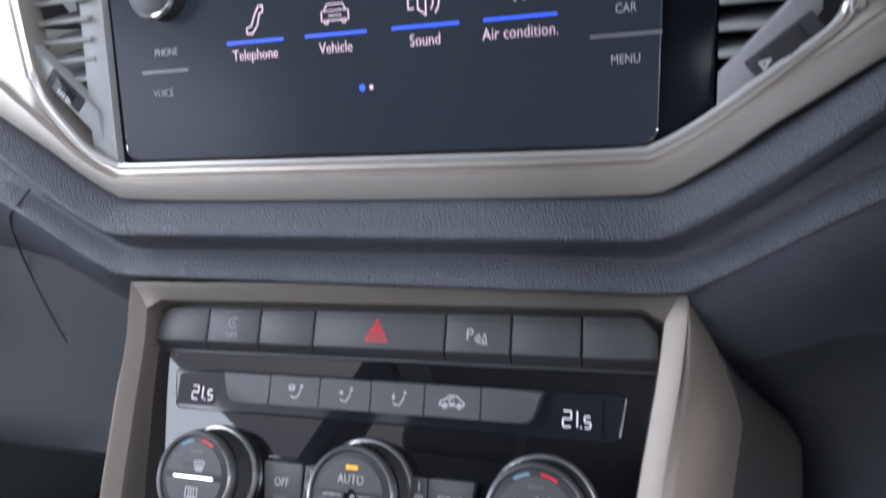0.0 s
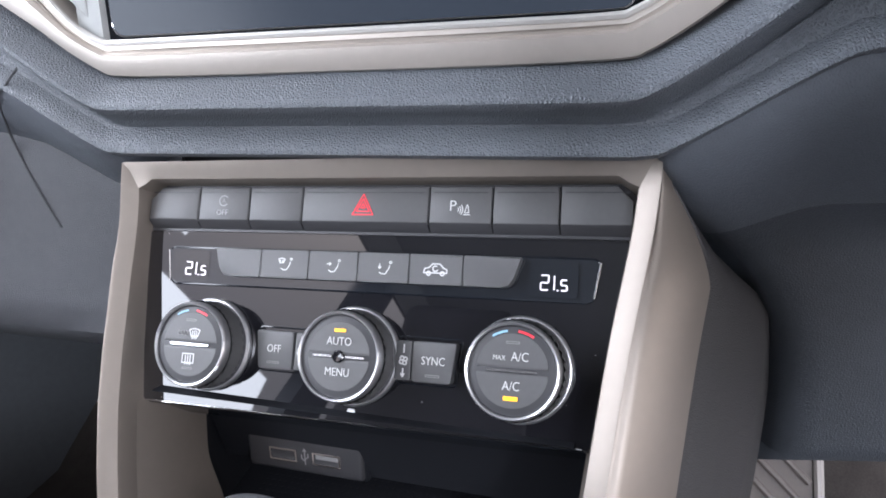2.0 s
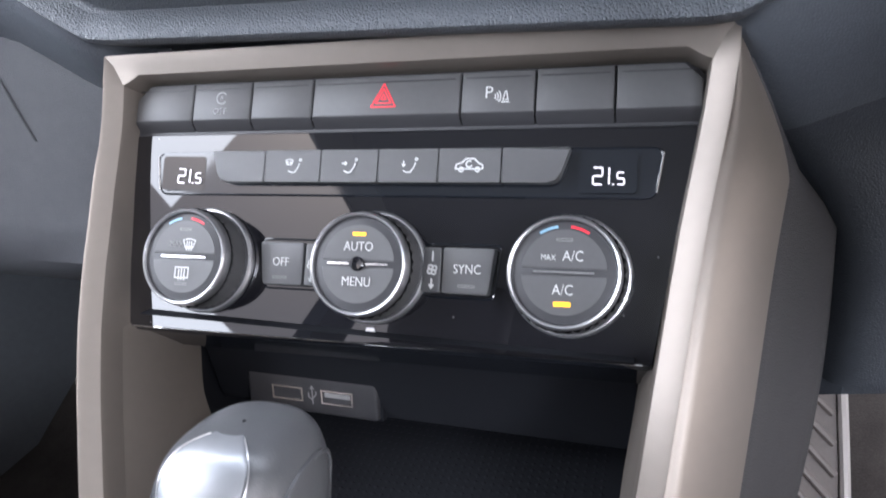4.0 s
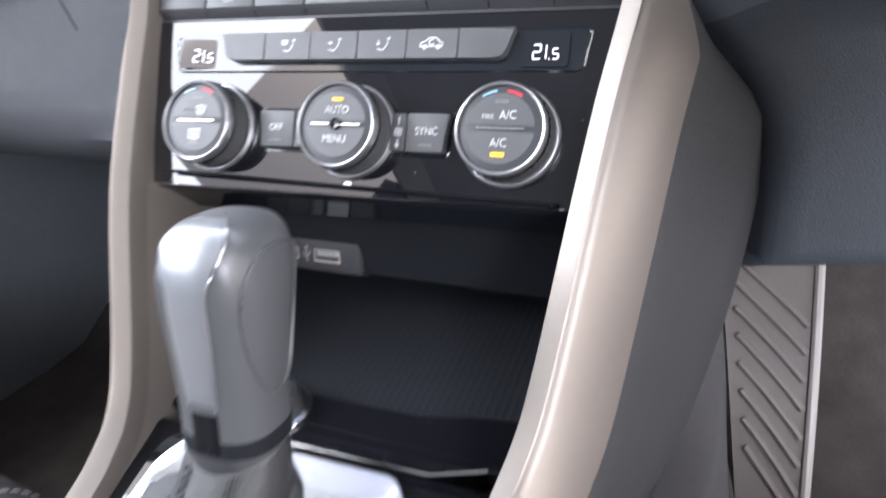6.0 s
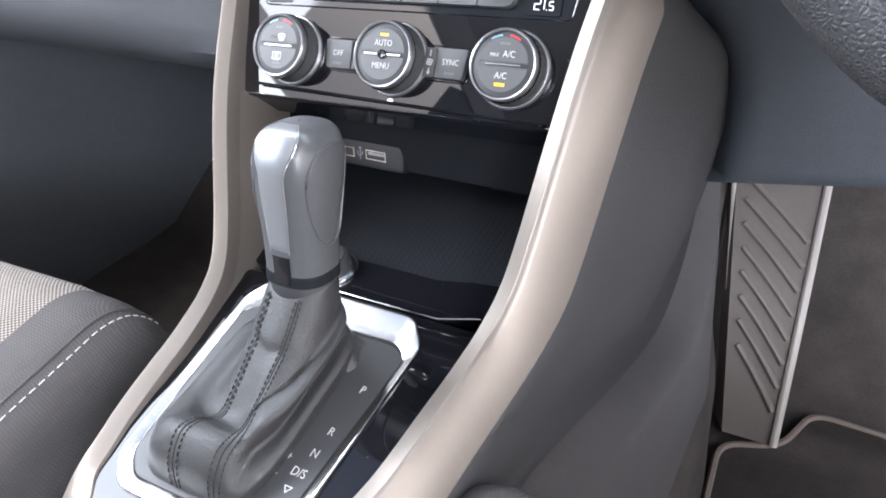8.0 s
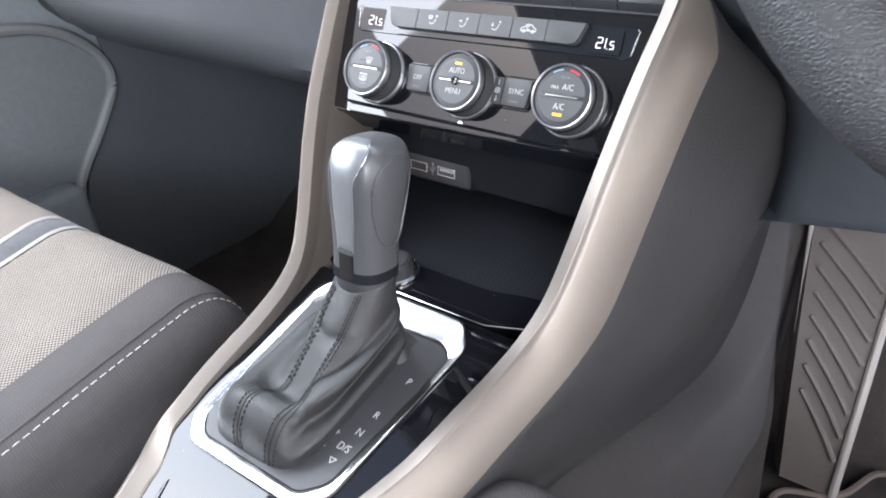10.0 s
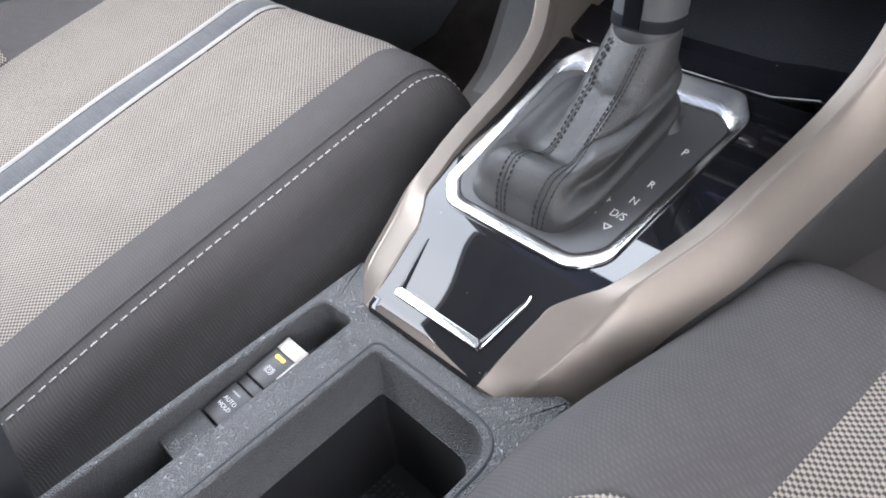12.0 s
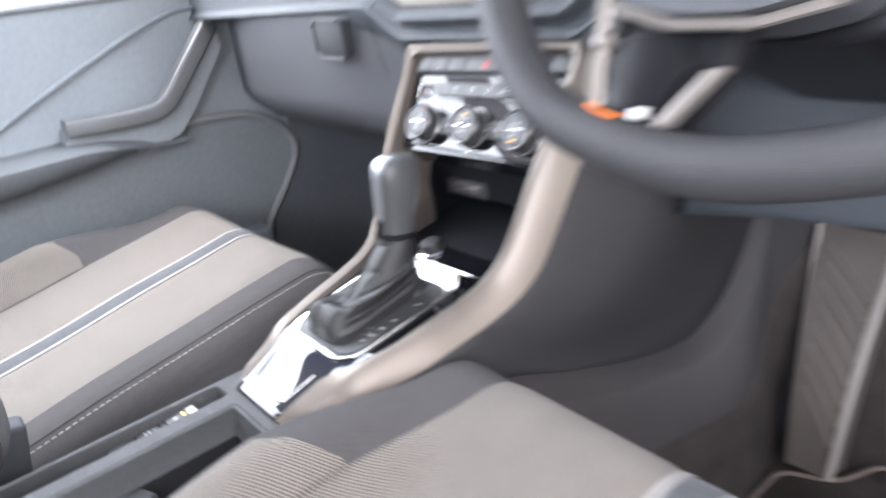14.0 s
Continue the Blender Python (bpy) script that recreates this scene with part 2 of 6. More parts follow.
CLOTH_BAND = weave("ribbed_grey_band", (0.11, 0.115, 0.125), (0.06, 0.062, 0.068), 0.0022, 6.0, 0, 0.3)
CLOTH_WHITE = mat("white_piping", (0.36, 0.35, 0.34), 0.85, 0, 0.08, 60, 0.4, 1500, spec=0.2)
WEAVE = basket("beige_black_weave", (0.285, 0.254, 0.220), (0.050, 0.046, 0.044), 0.0033, 0.0028)
POCKET = mat("door_pocket_grey", (0.19, 0.205, 0.22), 0.6, 0, 0.15, 20, 0.3, 900, "grain")
# black plastic, taken darker still for the shade inside the roofed tray
TRAY = mat("shaded_black_plastic", (0.011, 0.012, 0.015), 0.7, 0, 0.15, 60, spec=0.15)
WELL = mat("black_well_plastic", (0.022, 0.022, 0.024), 0.5, 0, 0.15, 40, 0.3, 900, spec=0.3)
CARPET = mat("dark_brown_carpet", (0.060, 0.053, 0.049), 0.97, 0, 0.35, 90, 1.0, 700, spec=0.1)
TUNNEL = mat("dark_grey_tunnel_liner", (0.072, 0.068, 0.068), 0.8, 0, 0.15, 30, 0.4, 900, spec=0.2)
DOORP = mat("door_plastic_grey", (0.27, 0.295, 0.315), 0.55, 0, 0.12, 20, 0.4, 900, "grain")
LINER = mat("grey_headliner", (0.22, 0.22, 0.215), 0.95, 0, 0.08, 30, 0.4, 500, spec=0.1)
ORANGE = mat("orange_button_print", (0.75, 0.2, 0.03), 0.45, 0, 0.05)
GROUND = mat("pale_concrete_yard", (0.32, 0.31, 0.30), 0.9, 0, 0.2, 3, 0.3, 60)


# ---- building helpers ----
def thing(name, place, label, category, group="", kind=""):
    ob = new(name)
    ob.empty_display_size = 0.02
    ob.location = place
    return tagged(ob, label, category, group, kind)


def link_mesh(name, bm, material, smooth=True):
    bmesh.ops.recalc_face_normals(bm, faces=bm.faces)
    me = bpy.data.meshes.new(name)
    bm.to_mesh(me)
    bm.free()
    me.materials.append(material)
    if smooth:
        for p in me.polygons:
            p.use_smooth = True
        me.set_sharp_from_angle(angle=radians(38))
    return me


def part(name, bm, material, parent=None, label="", smooth=True, kind=""):
    """Links a bmesh, built in world places, as one mesh under a thing or a part."""
    ob = new(name, link_mesh(name, bm, material, smooth))
    if parent is not None:
        ob.parent = parent
        ob.matrix_parent_inverse = world_of(parent).inverted()
    return tagged(ob, label, kind=kind)


def world_of(ob):
    m = ob.matrix_basis.copy()
    if ob.parent is not None:
        m = world_of(ob.parent) @ ob.matrix_parent_inverse @ m
    return m


def box(bm, x0, x1, y0, y1, z0, z1, m=Matrix.Identity(4), bevel=0.0, seg=2):
    made = bmesh.ops.create_cube(bm, size=1.0)["verts"]
    t = Matrix.Translation(((x0 + x1) / 2, (y0 + y1) / 2, (z0 + z1) / 2)) @ Matrix.Diagonal((x1 - x0, y1 - y0, z1 - z0, 1))
    bmesh.ops.transform(bm, matrix=t, verts=made)
    if bevel:
        edges = list({e for v in made for e in v.link_edges})
        got = bmesh.ops.bevel(bm, geom=edges, offset=bevel, segments=seg, affect="EDGES", profile=0.5)
        made = list({v for f in got["faces"] for v in f.verts} | {v for v in made if v.is_valid})
    bmesh.ops.transform(bm, matrix=m, verts=[v for v in made if v.is_valid])
    return bm


def slab(*args, **more):
    return box(bmesh.new(), *args, **more)


def prism(poly, h0, h1, m=Matrix.Identity(4), bevel=0.0, seg=2):
    """A flat outline (x, y) raised from h0 to h1 along z, bevelled round its top."""
    bm = bmesh.new()
    low = [bm.verts.new((x, y, h0)) for x, y in poly]
    top = [bm.verts.new((x, y, h1)) for x, y in poly]
    n = len(poly)
    bm.faces.new(top)
    bm.faces.new(low[::-1])
    for i in range(n):
        bm.faces.new((low[i], low[(i + 1) % n], top[(i + 1) % n], top[i]))
    if bevel:
        ring = set(top)
        edges = [e for e in bm.edges if e.verts[0] in ring and e.verts[1] in ring]
        bmesh.ops.bevel(bm, geom=edges, offset=bevel, segments=seg, affect="EDGES", profile=0.5)
    bmesh.ops.transform(bm, matrix=m, verts=bm.verts[:])
    return bm


def rounded(poly, r, seg=4):
    """The outline with its corners rounded by radius r (or one radius a corner)."""
    out = []
    n = len(poly)
    for i in range(n):
        p, a, b = Vector(poly[i]), Vector(poly[i - 1]), Vector(poly[(i + 1) % n])
        rad = r[i] if isinstance(r, (list, tuple)) else r
        u, w = (a - p), (b - p)
        d = min(rad, u.length * 0.45, w.length * 0.45)
        s, e = p + u.normalized() * d, p + w.normalized() * d
        for k in range(seg + 1):
            f = k / seg
            out.append(tuple(s * (1 - f) ** 2 + p * 2 * f * (1 - f) + e * f * f))
    return out


def sheet(rows, closed=False, bm=None):
    """A skin through rows of points."""
    bm = bm or bmesh.new()
    vs = [[bm.verts.new(p) for p in row] for row in rows]
    for a, b in zip(vs, vs[1:]):
        n = len(a)
        for j in range(n if closed else n - 1):
            k = (j + 1) % n
            bm.faces.new((a[j], a[k], b[k], b[j]))
    return bm


def thicken(bm, d):
    bmesh.ops.recalc_face_normals(bm, faces=bm.faces)
    bmesh.ops.solidify(bm, geom=bm.faces[:], thickness=d)
    return bm


def capped(rows):
    """A closed solid through closed rings, its two ends filled."""
    bm = sheet(rows, True)
    bm.verts.ensure_lookup_table()
    n = len(rows[0])
    bm.faces.new([bm.verts[i] for i in range(n)][::-1])
    last = len(bm.verts) - n
    bm.faces.new([bm.verts[last + i] for i in range(n)])
    return bm


def turned(profile, m, seg=64, bm=None, closed_ends=True):
    """A lathe shape: (radius, height) turned round z, placed by m."""
    bm = bm or bmesh.new()
    rings = []
    for r, h in profile:
        rings.append([bm.verts.new(m @ Vector((r * math.cos(a), r * math.sin(a), h)))
                      for a in (2 * math.pi * k / seg for k in range(seg))])
    for a, b in zip(rings, rings[1:]):
        for j in range(seg):
            k = (j + 1) % seg
            bm.faces.new((a[j], a[k], b[k], b[j]))
    if closed_ends:
        bm.faces.new(rings[-1])
        bm.faces.new(rings[0][::-1])
    return bm


def tube(path, r, seg=8, bm=None, closed=False):
    """A round bar along a path of points."""
    bm = bm or bmesh.new()
    pts = [Vector(p) for p in path]
    n = len(pts)
    rings = []
    for i, p in enumerate(pts):
        a = pts[i - 1] if (i or closed) else p
        b = pts[(i + 1) % n] if (i < n - 1 or closed) else p
        d = (b - a).normalized()
        side = d.cross(Vector((0.13, 0.31, 1))).normalized()
        up = side.cross(d)
        rad = r[i] if isinstance(r, (list, tuple)) else r
        rings.append([bm.verts.new(p + side * rad * math.cos(q) + up * rad * math.sin(q))
                      for q in (2 * math.pi * k / seg for k in range(seg))])
    pairs = list(zip(rings, rings[1:])) + ([(rings[-1], rings[0])] if closed else [])
    for a, b in pairs:
        for j in range(seg):
            k = (j + 1) % seg
            bm.faces.new((a[j], a[k], b[k], b[j]))
    if not closed:
        bm.faces.new(rings[0][::-1])
        bm.faces.new(rings[-1])
    return bm


def spline(pts, n):
    """n points spread along a smooth curve through pts (Catmull-Rom)."""
    pts = [Vector(p) for p in pts]
    out = []
    m = len(pts) - 1
    for k in range(n):
        s = m * k / (n - 1)
        i = min(int(s), m - 1)
        f = s - i
        p0, p1, p2, p3 = pts[max(i - 1, 0)], pts[i], pts[i + 1], pts[min(i + 2, m)]
        out.append(0.5 * ((2 * p1) + (p2 - p0) * f + (2 * p0 - 5 * p1 + 4 * p2 - p3) * f * f + (3 * p1 - p0 - 3 * p2 + p3) * f ** 3))
    return out


def smooth01(f):
    f = max(0.0, min(1.0, f))
    return f * f * (3 - 2 * f)


def lettering(text, size, m, material, parent, name="lettering", wide=1.0, lift=0.0002):
    """Words in the built-in font, centred on m, as a thin raised print."""
    cu = bpy.data.curves.new(name, "FONT")
    cu.body, cu.size, cu.align_x, cu.align_y = text, size, "CENTER", "CENTER"
    cu.extrude, cu.resolution_u, cu.offset = 0.00012, 3, -size * 0.010
    tmp = bpy.data.objects.new(name, cu)
    scene.collection.objects.link(tmp)
    me = bpy.data.meshes.new_from_object(tmp.evaluated_get(bpy.context.evaluated_depsgraph_get()))
    bpy.data.objects.remove(tmp)
    bpy.data.curves.remove(cu)
    me.transform(m @ Matrix.Translation((0, 0, lift)) @ Matrix.Diagonal((wide, 1, 1, 1)))
    me.materials.clear()
    me.materials.append(material)
    ob = new(name, me)
    ob.parent = parent
    ob.matrix_parent_inverse = world_of(parent).inverted()
    return ob


def strokes(lines, r, m, material, parent, name="symbol", lift=0.0003):
    """A printed symbol drawn as thin flat strokes: lists of (x, y) in metres."""
    bm = bmesh.new()
    for line in lines:
        for (x0, y0), (x1, y1) in zip(line, line[1:]):
            d = Vector((x1 - x0, y1 - y0, 0))
            if d.length < 1e-7:
                continue
            s = Vector((-d.y, d.x, 0)).normalized() * r
            e = d.normalized() * r * 0.6
            a, b = Vector((x0, y0, lift)) - e, Vector((x1, y1, lift)) + e
            bm.faces.new([bm.verts.new(m @ q) for q in (a - s, b - s, b + s, a + s)])
    return part(name, bm, material, parent, smooth=False)


def arc(cx, cy, r, a0, a1, n=12):
    return [(cx + r * math.cos(radians(a0 + (a1 - a0) * k / n)), cy + r * math.sin(radians(a0 + (a1 - a0) * k / n))) for k in range(n + 1)]


# ---- frames of the stack and of the gear deck ----
LEAN_X = 0.025
PU = Vector((0, 0.485, 0.875))
PN = Vector((0, -0.875, 0.485))
PX = Vector((1, 0, LEAN_X)).normalized()
PU = PN.cross(PX).normalized()
PN = PX.cross(PU).normalized()
PO = Vector((0, 0.447, 0.680))
PM = Matrix.Translation(PO) @ Matrix((PX, PU, PN)).transposed().to_4x4()
GA = radians(9.5)
GU, GN = Vector((0, math.cos(GA), math.sin(GA))), Vector((0, -math.sin(GA), math.cos(GA)))
GO = Vector((0, 0.294, 0.501))
GM = Matrix.Translation(GO) @ Matrix((Vector((1, 0, 0)), GU, GN)).transposed().to_4x4()


def on_stack(x, v, h=0.0):
    return PM @ Vector((x, v, h))


def on_deck(x, u, h=0.0):
    return GM @ Vector((x, u, h))


def at_stack(x, v, h=0.0):
    return PM @ Matrix.Translation((x, v, h))


def at_deck(x, u, h=0.0):
    return GM @ Matrix.Translation((x, u, h))


# ---- the shell of the car and the yard outside ----
def panel(name, pts, thick, material, label=""):
    bm = bmesh.new()
    bm.faces.new([bm.verts.new(p) for p in pts])
    thicken(bm, thick)
    return tagged(part(name, bm, material, None, label, smooth=False), kind="structure")


panel("ground", [(-40, -40, 0), (40, -40, 0), (40, 40, 0), (-40, 40, 0)], 0.05, GROUND, "pale concrete yard outside the parked car")
panel("ceiling", [(-0.56, -2.1, 1.47), (0.56, -2.1, 1.47), (0.56, 0.38, 1.47), (-0.56, 0.38, 1.47)], 0.03, LINER, "grey cloth headliner of the car roof")
for s, nm in ((-1, "wall_left"), (1, "wall_right")):
    panel(nm, [(s * 0.56, -2.1, 1.47), (s * 0.56, 0.38, 1.47), (s * 0.61, 0.34, 1.385), (s * 0.61, -2.1, 1.385)], 0.02, LINER)
    front = 1.2 if s < 0 else -0.50
    panel(nm + "_lower", [(s * 0.80, -2.1, 0.16), (s * 0.80, front, 0.16), (s * 0.76, front, 0.775), (s * 0.76, -2.1, 0.775)], 0.03, SIDE)
    panel(nm + "_pillar", [(s * 0.755, -0.80, 0.82), (s * 0.755, -0.66, 0.82), (s * 0.61, -0.68, 1.385), (s * 0.61, -0.80, 1.385)], 0.04, SIDE)
    panel(nm + "_front_pillar", [(s * 0.755, 1.10, 0.86), (s * 0.755, 1.02, 0.86), (s * 0.59, 0.33, 1.43), (s * 0.56, 0.39, 1.47)], 0.04, LINER)
panel("wall_rear", [(-0.75, -2.1, 0.16), (0.75, -2.1, 0.16), (0.75, -2.1, 0.95), (-0.75, -2.1, 0.95)], 0.03, DOORP)
panel("wall_front", [(-0.78, 1.12, 0.16), (0.78, 1.12, 0.16), (0.78, 1.12, 0.92), (-0.78, 1.12, 0.92)], 0.03, RUBBER)
panel("rear_bench", [(-0.66, -0.86, 0.5), (0.66, -0.86, 0.5), (0.62, -1.05, 1.02), (-0.62, -1.05, 1.02)], 0.1, CLOTH)

# floor with its carpet: level under the legs, rising to the bulkhead
bm = sheet([[(x, y, z) for y, z in ((-2.0, 0.17), (0.35, 0.17), (0.70, 0.17), (0.76, 0.18), (0.85, 0.25), (1.10, 0.52))]
            for x in (-0.80, -0.4, -0.16, 0.16, 0.4, 0.80)])
tagged(part("floor", thicken(bm, 0.02), CARPET, None, "dark brown needle-felt carpet of the footwells"), kind="structure")

# the tunnel under the console: a narrow shelf along the console's foot, a smooth side and carpet below
SKIRT = [  # along the car: the shelf's inner edge, its outer edge, and the foot of the smooth side, each as reach and height
    (-0.60, 0.112, 0.450, 0.135, 0.430, 0.160, 0.300), (0.10, 0.108, 0.455, 0.135, 0.435, 0.165, 0.310), (0.30, 0.117, 0.450, 0.140, 0.430, 0.175, 0.325), (0.40, 0.122, 0.413, 0.150, 0.393, 0.180, 0.325),
    (0.47, 0.130, 0.390, 0.160, 0.378, 0.183, 0.315), (0.54, 0.139, 0.378, 0.170, 0.370, 0.185, 0.300), (0.58, 0.142, 0.382, 0.173, 0.374, 0.187, 0.295), (0.62, 0.144, 0.404, 0.172, 0.392, 0.182, 0.300),
    (0.66, 0.143, 0.440, 0.164, 0.430, 0.170, 0.320), (0.72, 0.138, 0.500, 0.150, 0.490, 0.154, 0.360), (1.10, 0.130, 0.600, 0.140, 0.580, 0.145, 0.500)]


def skirt_line(y):
    """Reach and height of the shelf's edges and the side's foot at y, on a smooth curve."""
    i = max(0, min(len(SKIRT) - 2, max([k for k in range(len(SKIRT)) if SKIRT[k][0] <= y] + [0])))
    p0, p1, p2, p3 = SKIRT[max(i - 1, 0)], SKIRT[i], SKIRT[i + 1], SKIRT[min(i + 2, len(SKIRT) - 1)]
    f = max(0.0, min(1.0, (y - p1[0]) / (p2[0] - p1[0])))
    w = p2[0] - p1[0]
    out = []
    for j in range(1, 7):
        m1 = (p2[j] - p0[j]) / max(p2[0] - p0[0], 1e-6) * w
        m2 = (p3[j] - p1[j]) / max(p3[0] - p1[0], 1e-6) * w
        out.append((2 * f ** 3 - 3 * f * f + 1) * p1[j] + (f ** 3 - 2 * f * f + f) * m1 + (3 * f * f - 2 * f ** 3) * p2[j] + (f ** 3 - f * f) * m2)
    return out


for s in (-1, 1):
    rows, low_rows = [], []
    for y in ([-0.6 + 0.1 * k for k in range(8)] if s > 0 else []) + [(0.20 if s > 0 else 0.40) + 0.0125 * k for k in range(44 if s > 0 else 28)] + [0.76, 0.80, 0.9, 1.0, 1.1]:
        ax_, az_, bx_, bz_, cx_, cz_ = skirt_line(y)
        rows.append([Vector((s * x, y, z)) for x, z in ((ax_ - 0.030, az_ + 0.006), (ax_, az_ - 0.001), (ax_ * 0.5 + bx_ * 0.5, az_ * 0.5 + bz_ * 0.5 + 0.0006), (bx_ - 0.004, bz_ + 0.0006), (bx_, bz_ - 0.002), (bx_ + 0.002, bz_ - 0.007),
                                                      (bx_ * 0.5 + cx_ * 0.5 + 0.001, bz_ * 0.5 + cz_ * 0.5), (cx_, cz_), (cx_ - 0.004, cz_ - 0.02))])
        low_rows.append([Vector((s * x, y, z)) for x, z in ((cx_ - 0.004, cz_ + 0.004), (cx_ + 0.003, cz_), (cx_ + 0.006, cz_ - 0.006), (cx_ + 0.009, cz_ * 0.5 + 0.09), (cx_ + 0.014, 0.172))])
    tagged(part("tunnel_liner", sheet(rows), TUNNEL, None, "smooth dark grey tunnel liner beside the footwell"), kind="structure")
    tagged(part("tunnel_carpet", sheet(low_rows), CARPET, None, "dark carpet on the lower tunnel side"), kind="structure")


# ---- dashboard ----
dash = thing("dashboard", (0, 0.6, 0.56), "dark grained soft-touch dashboard with a champagne decor panel", "dashboard")


def dash_rise(x, a, b, h, soft=0.012):
    q = abs(x)
    if q <= a - soft:
        return 0.0
    if q >= b + soft:
        return h
    f = (q - a) / (b - a)
    return h * smooth01((q - a + soft) / (b - a + 2 * soft)) * 0.5 + h * 0.5 * max(0.0, min(1.0, f))


xs = sorted(set([round(-0.76 + 0.02 * k, 4) for k in range(77)] + [round(s * (0.09 + 0.004 * k), 4) for k in range(40) for s in (-1, 1)]))


def dash_skin(name, profile, a, b, h, h_pull, label=""):
    """A long moulding across the car; its profile climbs between a and b on either side."""
    rows = []
    for x in xs:
        up = dash_rise(x, a, b, h)
        back = dash_rise(x, a, b, h_pull)
        rows.append([(x, y + back, z + up) for y, z in profile])
    return part(name, sheet(rows), DASH, dash, label)


# upper padded roll under the decor panel, the hollow below it, and the lower roll
dash_skin("upper_roll", [(0.470, 0.7390), (0.4475, 0.7378), (0.4420, 0.7366), (0.4385, 0.7346), (0.4350, 0.7322), (0.4318, 0.7298), (0.4300, 0.7278), (0.4298, 0.7258),
                         (0.4312, 0.7240), (0.4340, 0.7222), (0.4372, 0.7205), (0.4400, 0.7188), (0.4418, 0.7166)], 0.112, 0.225, 0.0755, 0.004, "grained soft padded roll")
rows = []
for x in xs:
    up = dash_rise(x, 0.118, 0.175, 0.034)
    row = [(x, 0.4430, 0.7152 + up), (x, 0.4422, 0.7143 + up), (x, 0.4405, 0.7128 + up), (x, 0.4380, 0.7104 + up), (x, 0.4364, 0.7080 + up), (x, 0.4360, 0.7058 + up)]
    row += [(x, y, z + up) for y, z in ((0.4380, 0.7040), (0.4440, 0.7026), (0.4520, 0.7015), (0.4600, 0.7000), (0.4680, 0.6980), (0.4750, 0.6960))]
    rows.append(row)
part("lower_roll", sheet(rows), DASH, dash, "grained lower dash moulding")

# the hollow between the two mouldings
rows = []
for x in xs:
    up, low = dash_rise(x, 0.112, 0.225, 0.0755), dash_rise(x, 0.118, 0.175, 0.034)
    rows.append([(x, 0.4412, 0.7172 + up), (x, 0.4428, 0.7164 + up * 0.7 + low * 0.3), (x, 0.4432, 0.7156 + up * 0.3 + low * 0.7), (x, 0.4425, 0.7148 + low)])
part("hollow", sheet(rows), DASH, dash, "grained hollow between the mouldings")

# decor panel: a band under the screen that widens into the panels on either side
side_in = [(0.06, 0.7515), (0.100, 0.7518), (0.109, 0.7535), (0.1225, 0.7610), (0.135, 0.7700), (0.1454, 0.7775), (0.157, 0.7860), (0.161, 0.793), (0.162, 0.803), (0.162, 0.93)]
left_in = [(-0.06, 0.7515), (-0.104, 0.7515), (-0.1125, 0.7525), (-0.125, 0.7595), (-0.1346, 0.7701), (-0.1405, 0.7780), (-0.1445, 0.7850), (-0.1465, 0.793), (-0.147, 0.803), (-0.147, 0.93)]
side_out = [(0.06, 0.7365), (0.104, 0.7375), (0.114, 0.7400), (0.1285, 0.7485), (0.143, 0.7590), (0.157, 0.7680), (0.178, 0.7815), (0.215, 0.8045), (0.30, 0.822), (0.72, 0.83), (0.72, 0.93)]
inner = left_in[::-1] + [(0.0, 0.7515)] + side_in
outer = [(-x, z) for x, z in side_out[::-1]] + [(0.0, 0.7365)] + side_out


def decor_section(i, o):
    i, o = Vector(i), Vector(o)
    d = (o - i)
    w = min(d.length, 0.05)
    e = d.normalized()
    pts = []
    for f, y in ((0.0, 0.456), (0.0, 0.4465), (0.0012, 0.4435), (0.0030, 0.4430), (0.0040, 0.4440)):
        q = i + e * f
        pts.append((q.x, y, q.y))
    for f, y in ((0.22, 0.4425), (0.30, 0.4428), (0.36, 0.4402), (0.7, 0.4400), (0.93, 0.4408), (1.0, 0.4430), (1.0, 0.454)):
        q = i + d * f
        pts.append((q.x, y, q.y))
    return pts


def resample(pts, n):
    return [tuple(p) for p in spline([(x, y, 0) for x, y in pts], n)]


dec_rows = [decor_section(a[:2], b[:2]) for a, b in zip(resample(inner, 121), resample(outer, 121))]
part("decor_panel", sheet(dec_rows), DECOR, dash, "champagne satin decor panel")
# bright lip round the screen and vents
part("decor_lip", tube([(x, 0.4442, z) for x, z, _ in resample([(a, b) for a, b in inner], 161)], 0.0015, 8), LIP, dash, "thin bright lip")

# dash top, driver's knee panel and passenger glovebox side
bm = sheet([[(x, y, z) for y, z in ((0.44, 0.93), (0.455, 0.945), (0.60, 0.955), (1.12, 0.93))] for x in (-0.76, -0.3, 0.0, 0.3, 0.76)])
part("dash_top", thicken(bm, 0.01), DASH, dash)


def stack_side_x(z):
    """How far out the stack's flank stands where the knee panel meets it."""
    return 0.116 + 0.054 * smooth01((0.703 - z) / 0.128)


def knee_lift(x):
    """The knee panel's lower edge climbs away from the stack."""
    return 0.15 * max(0.0, min(x, 0.30) - 0.13)


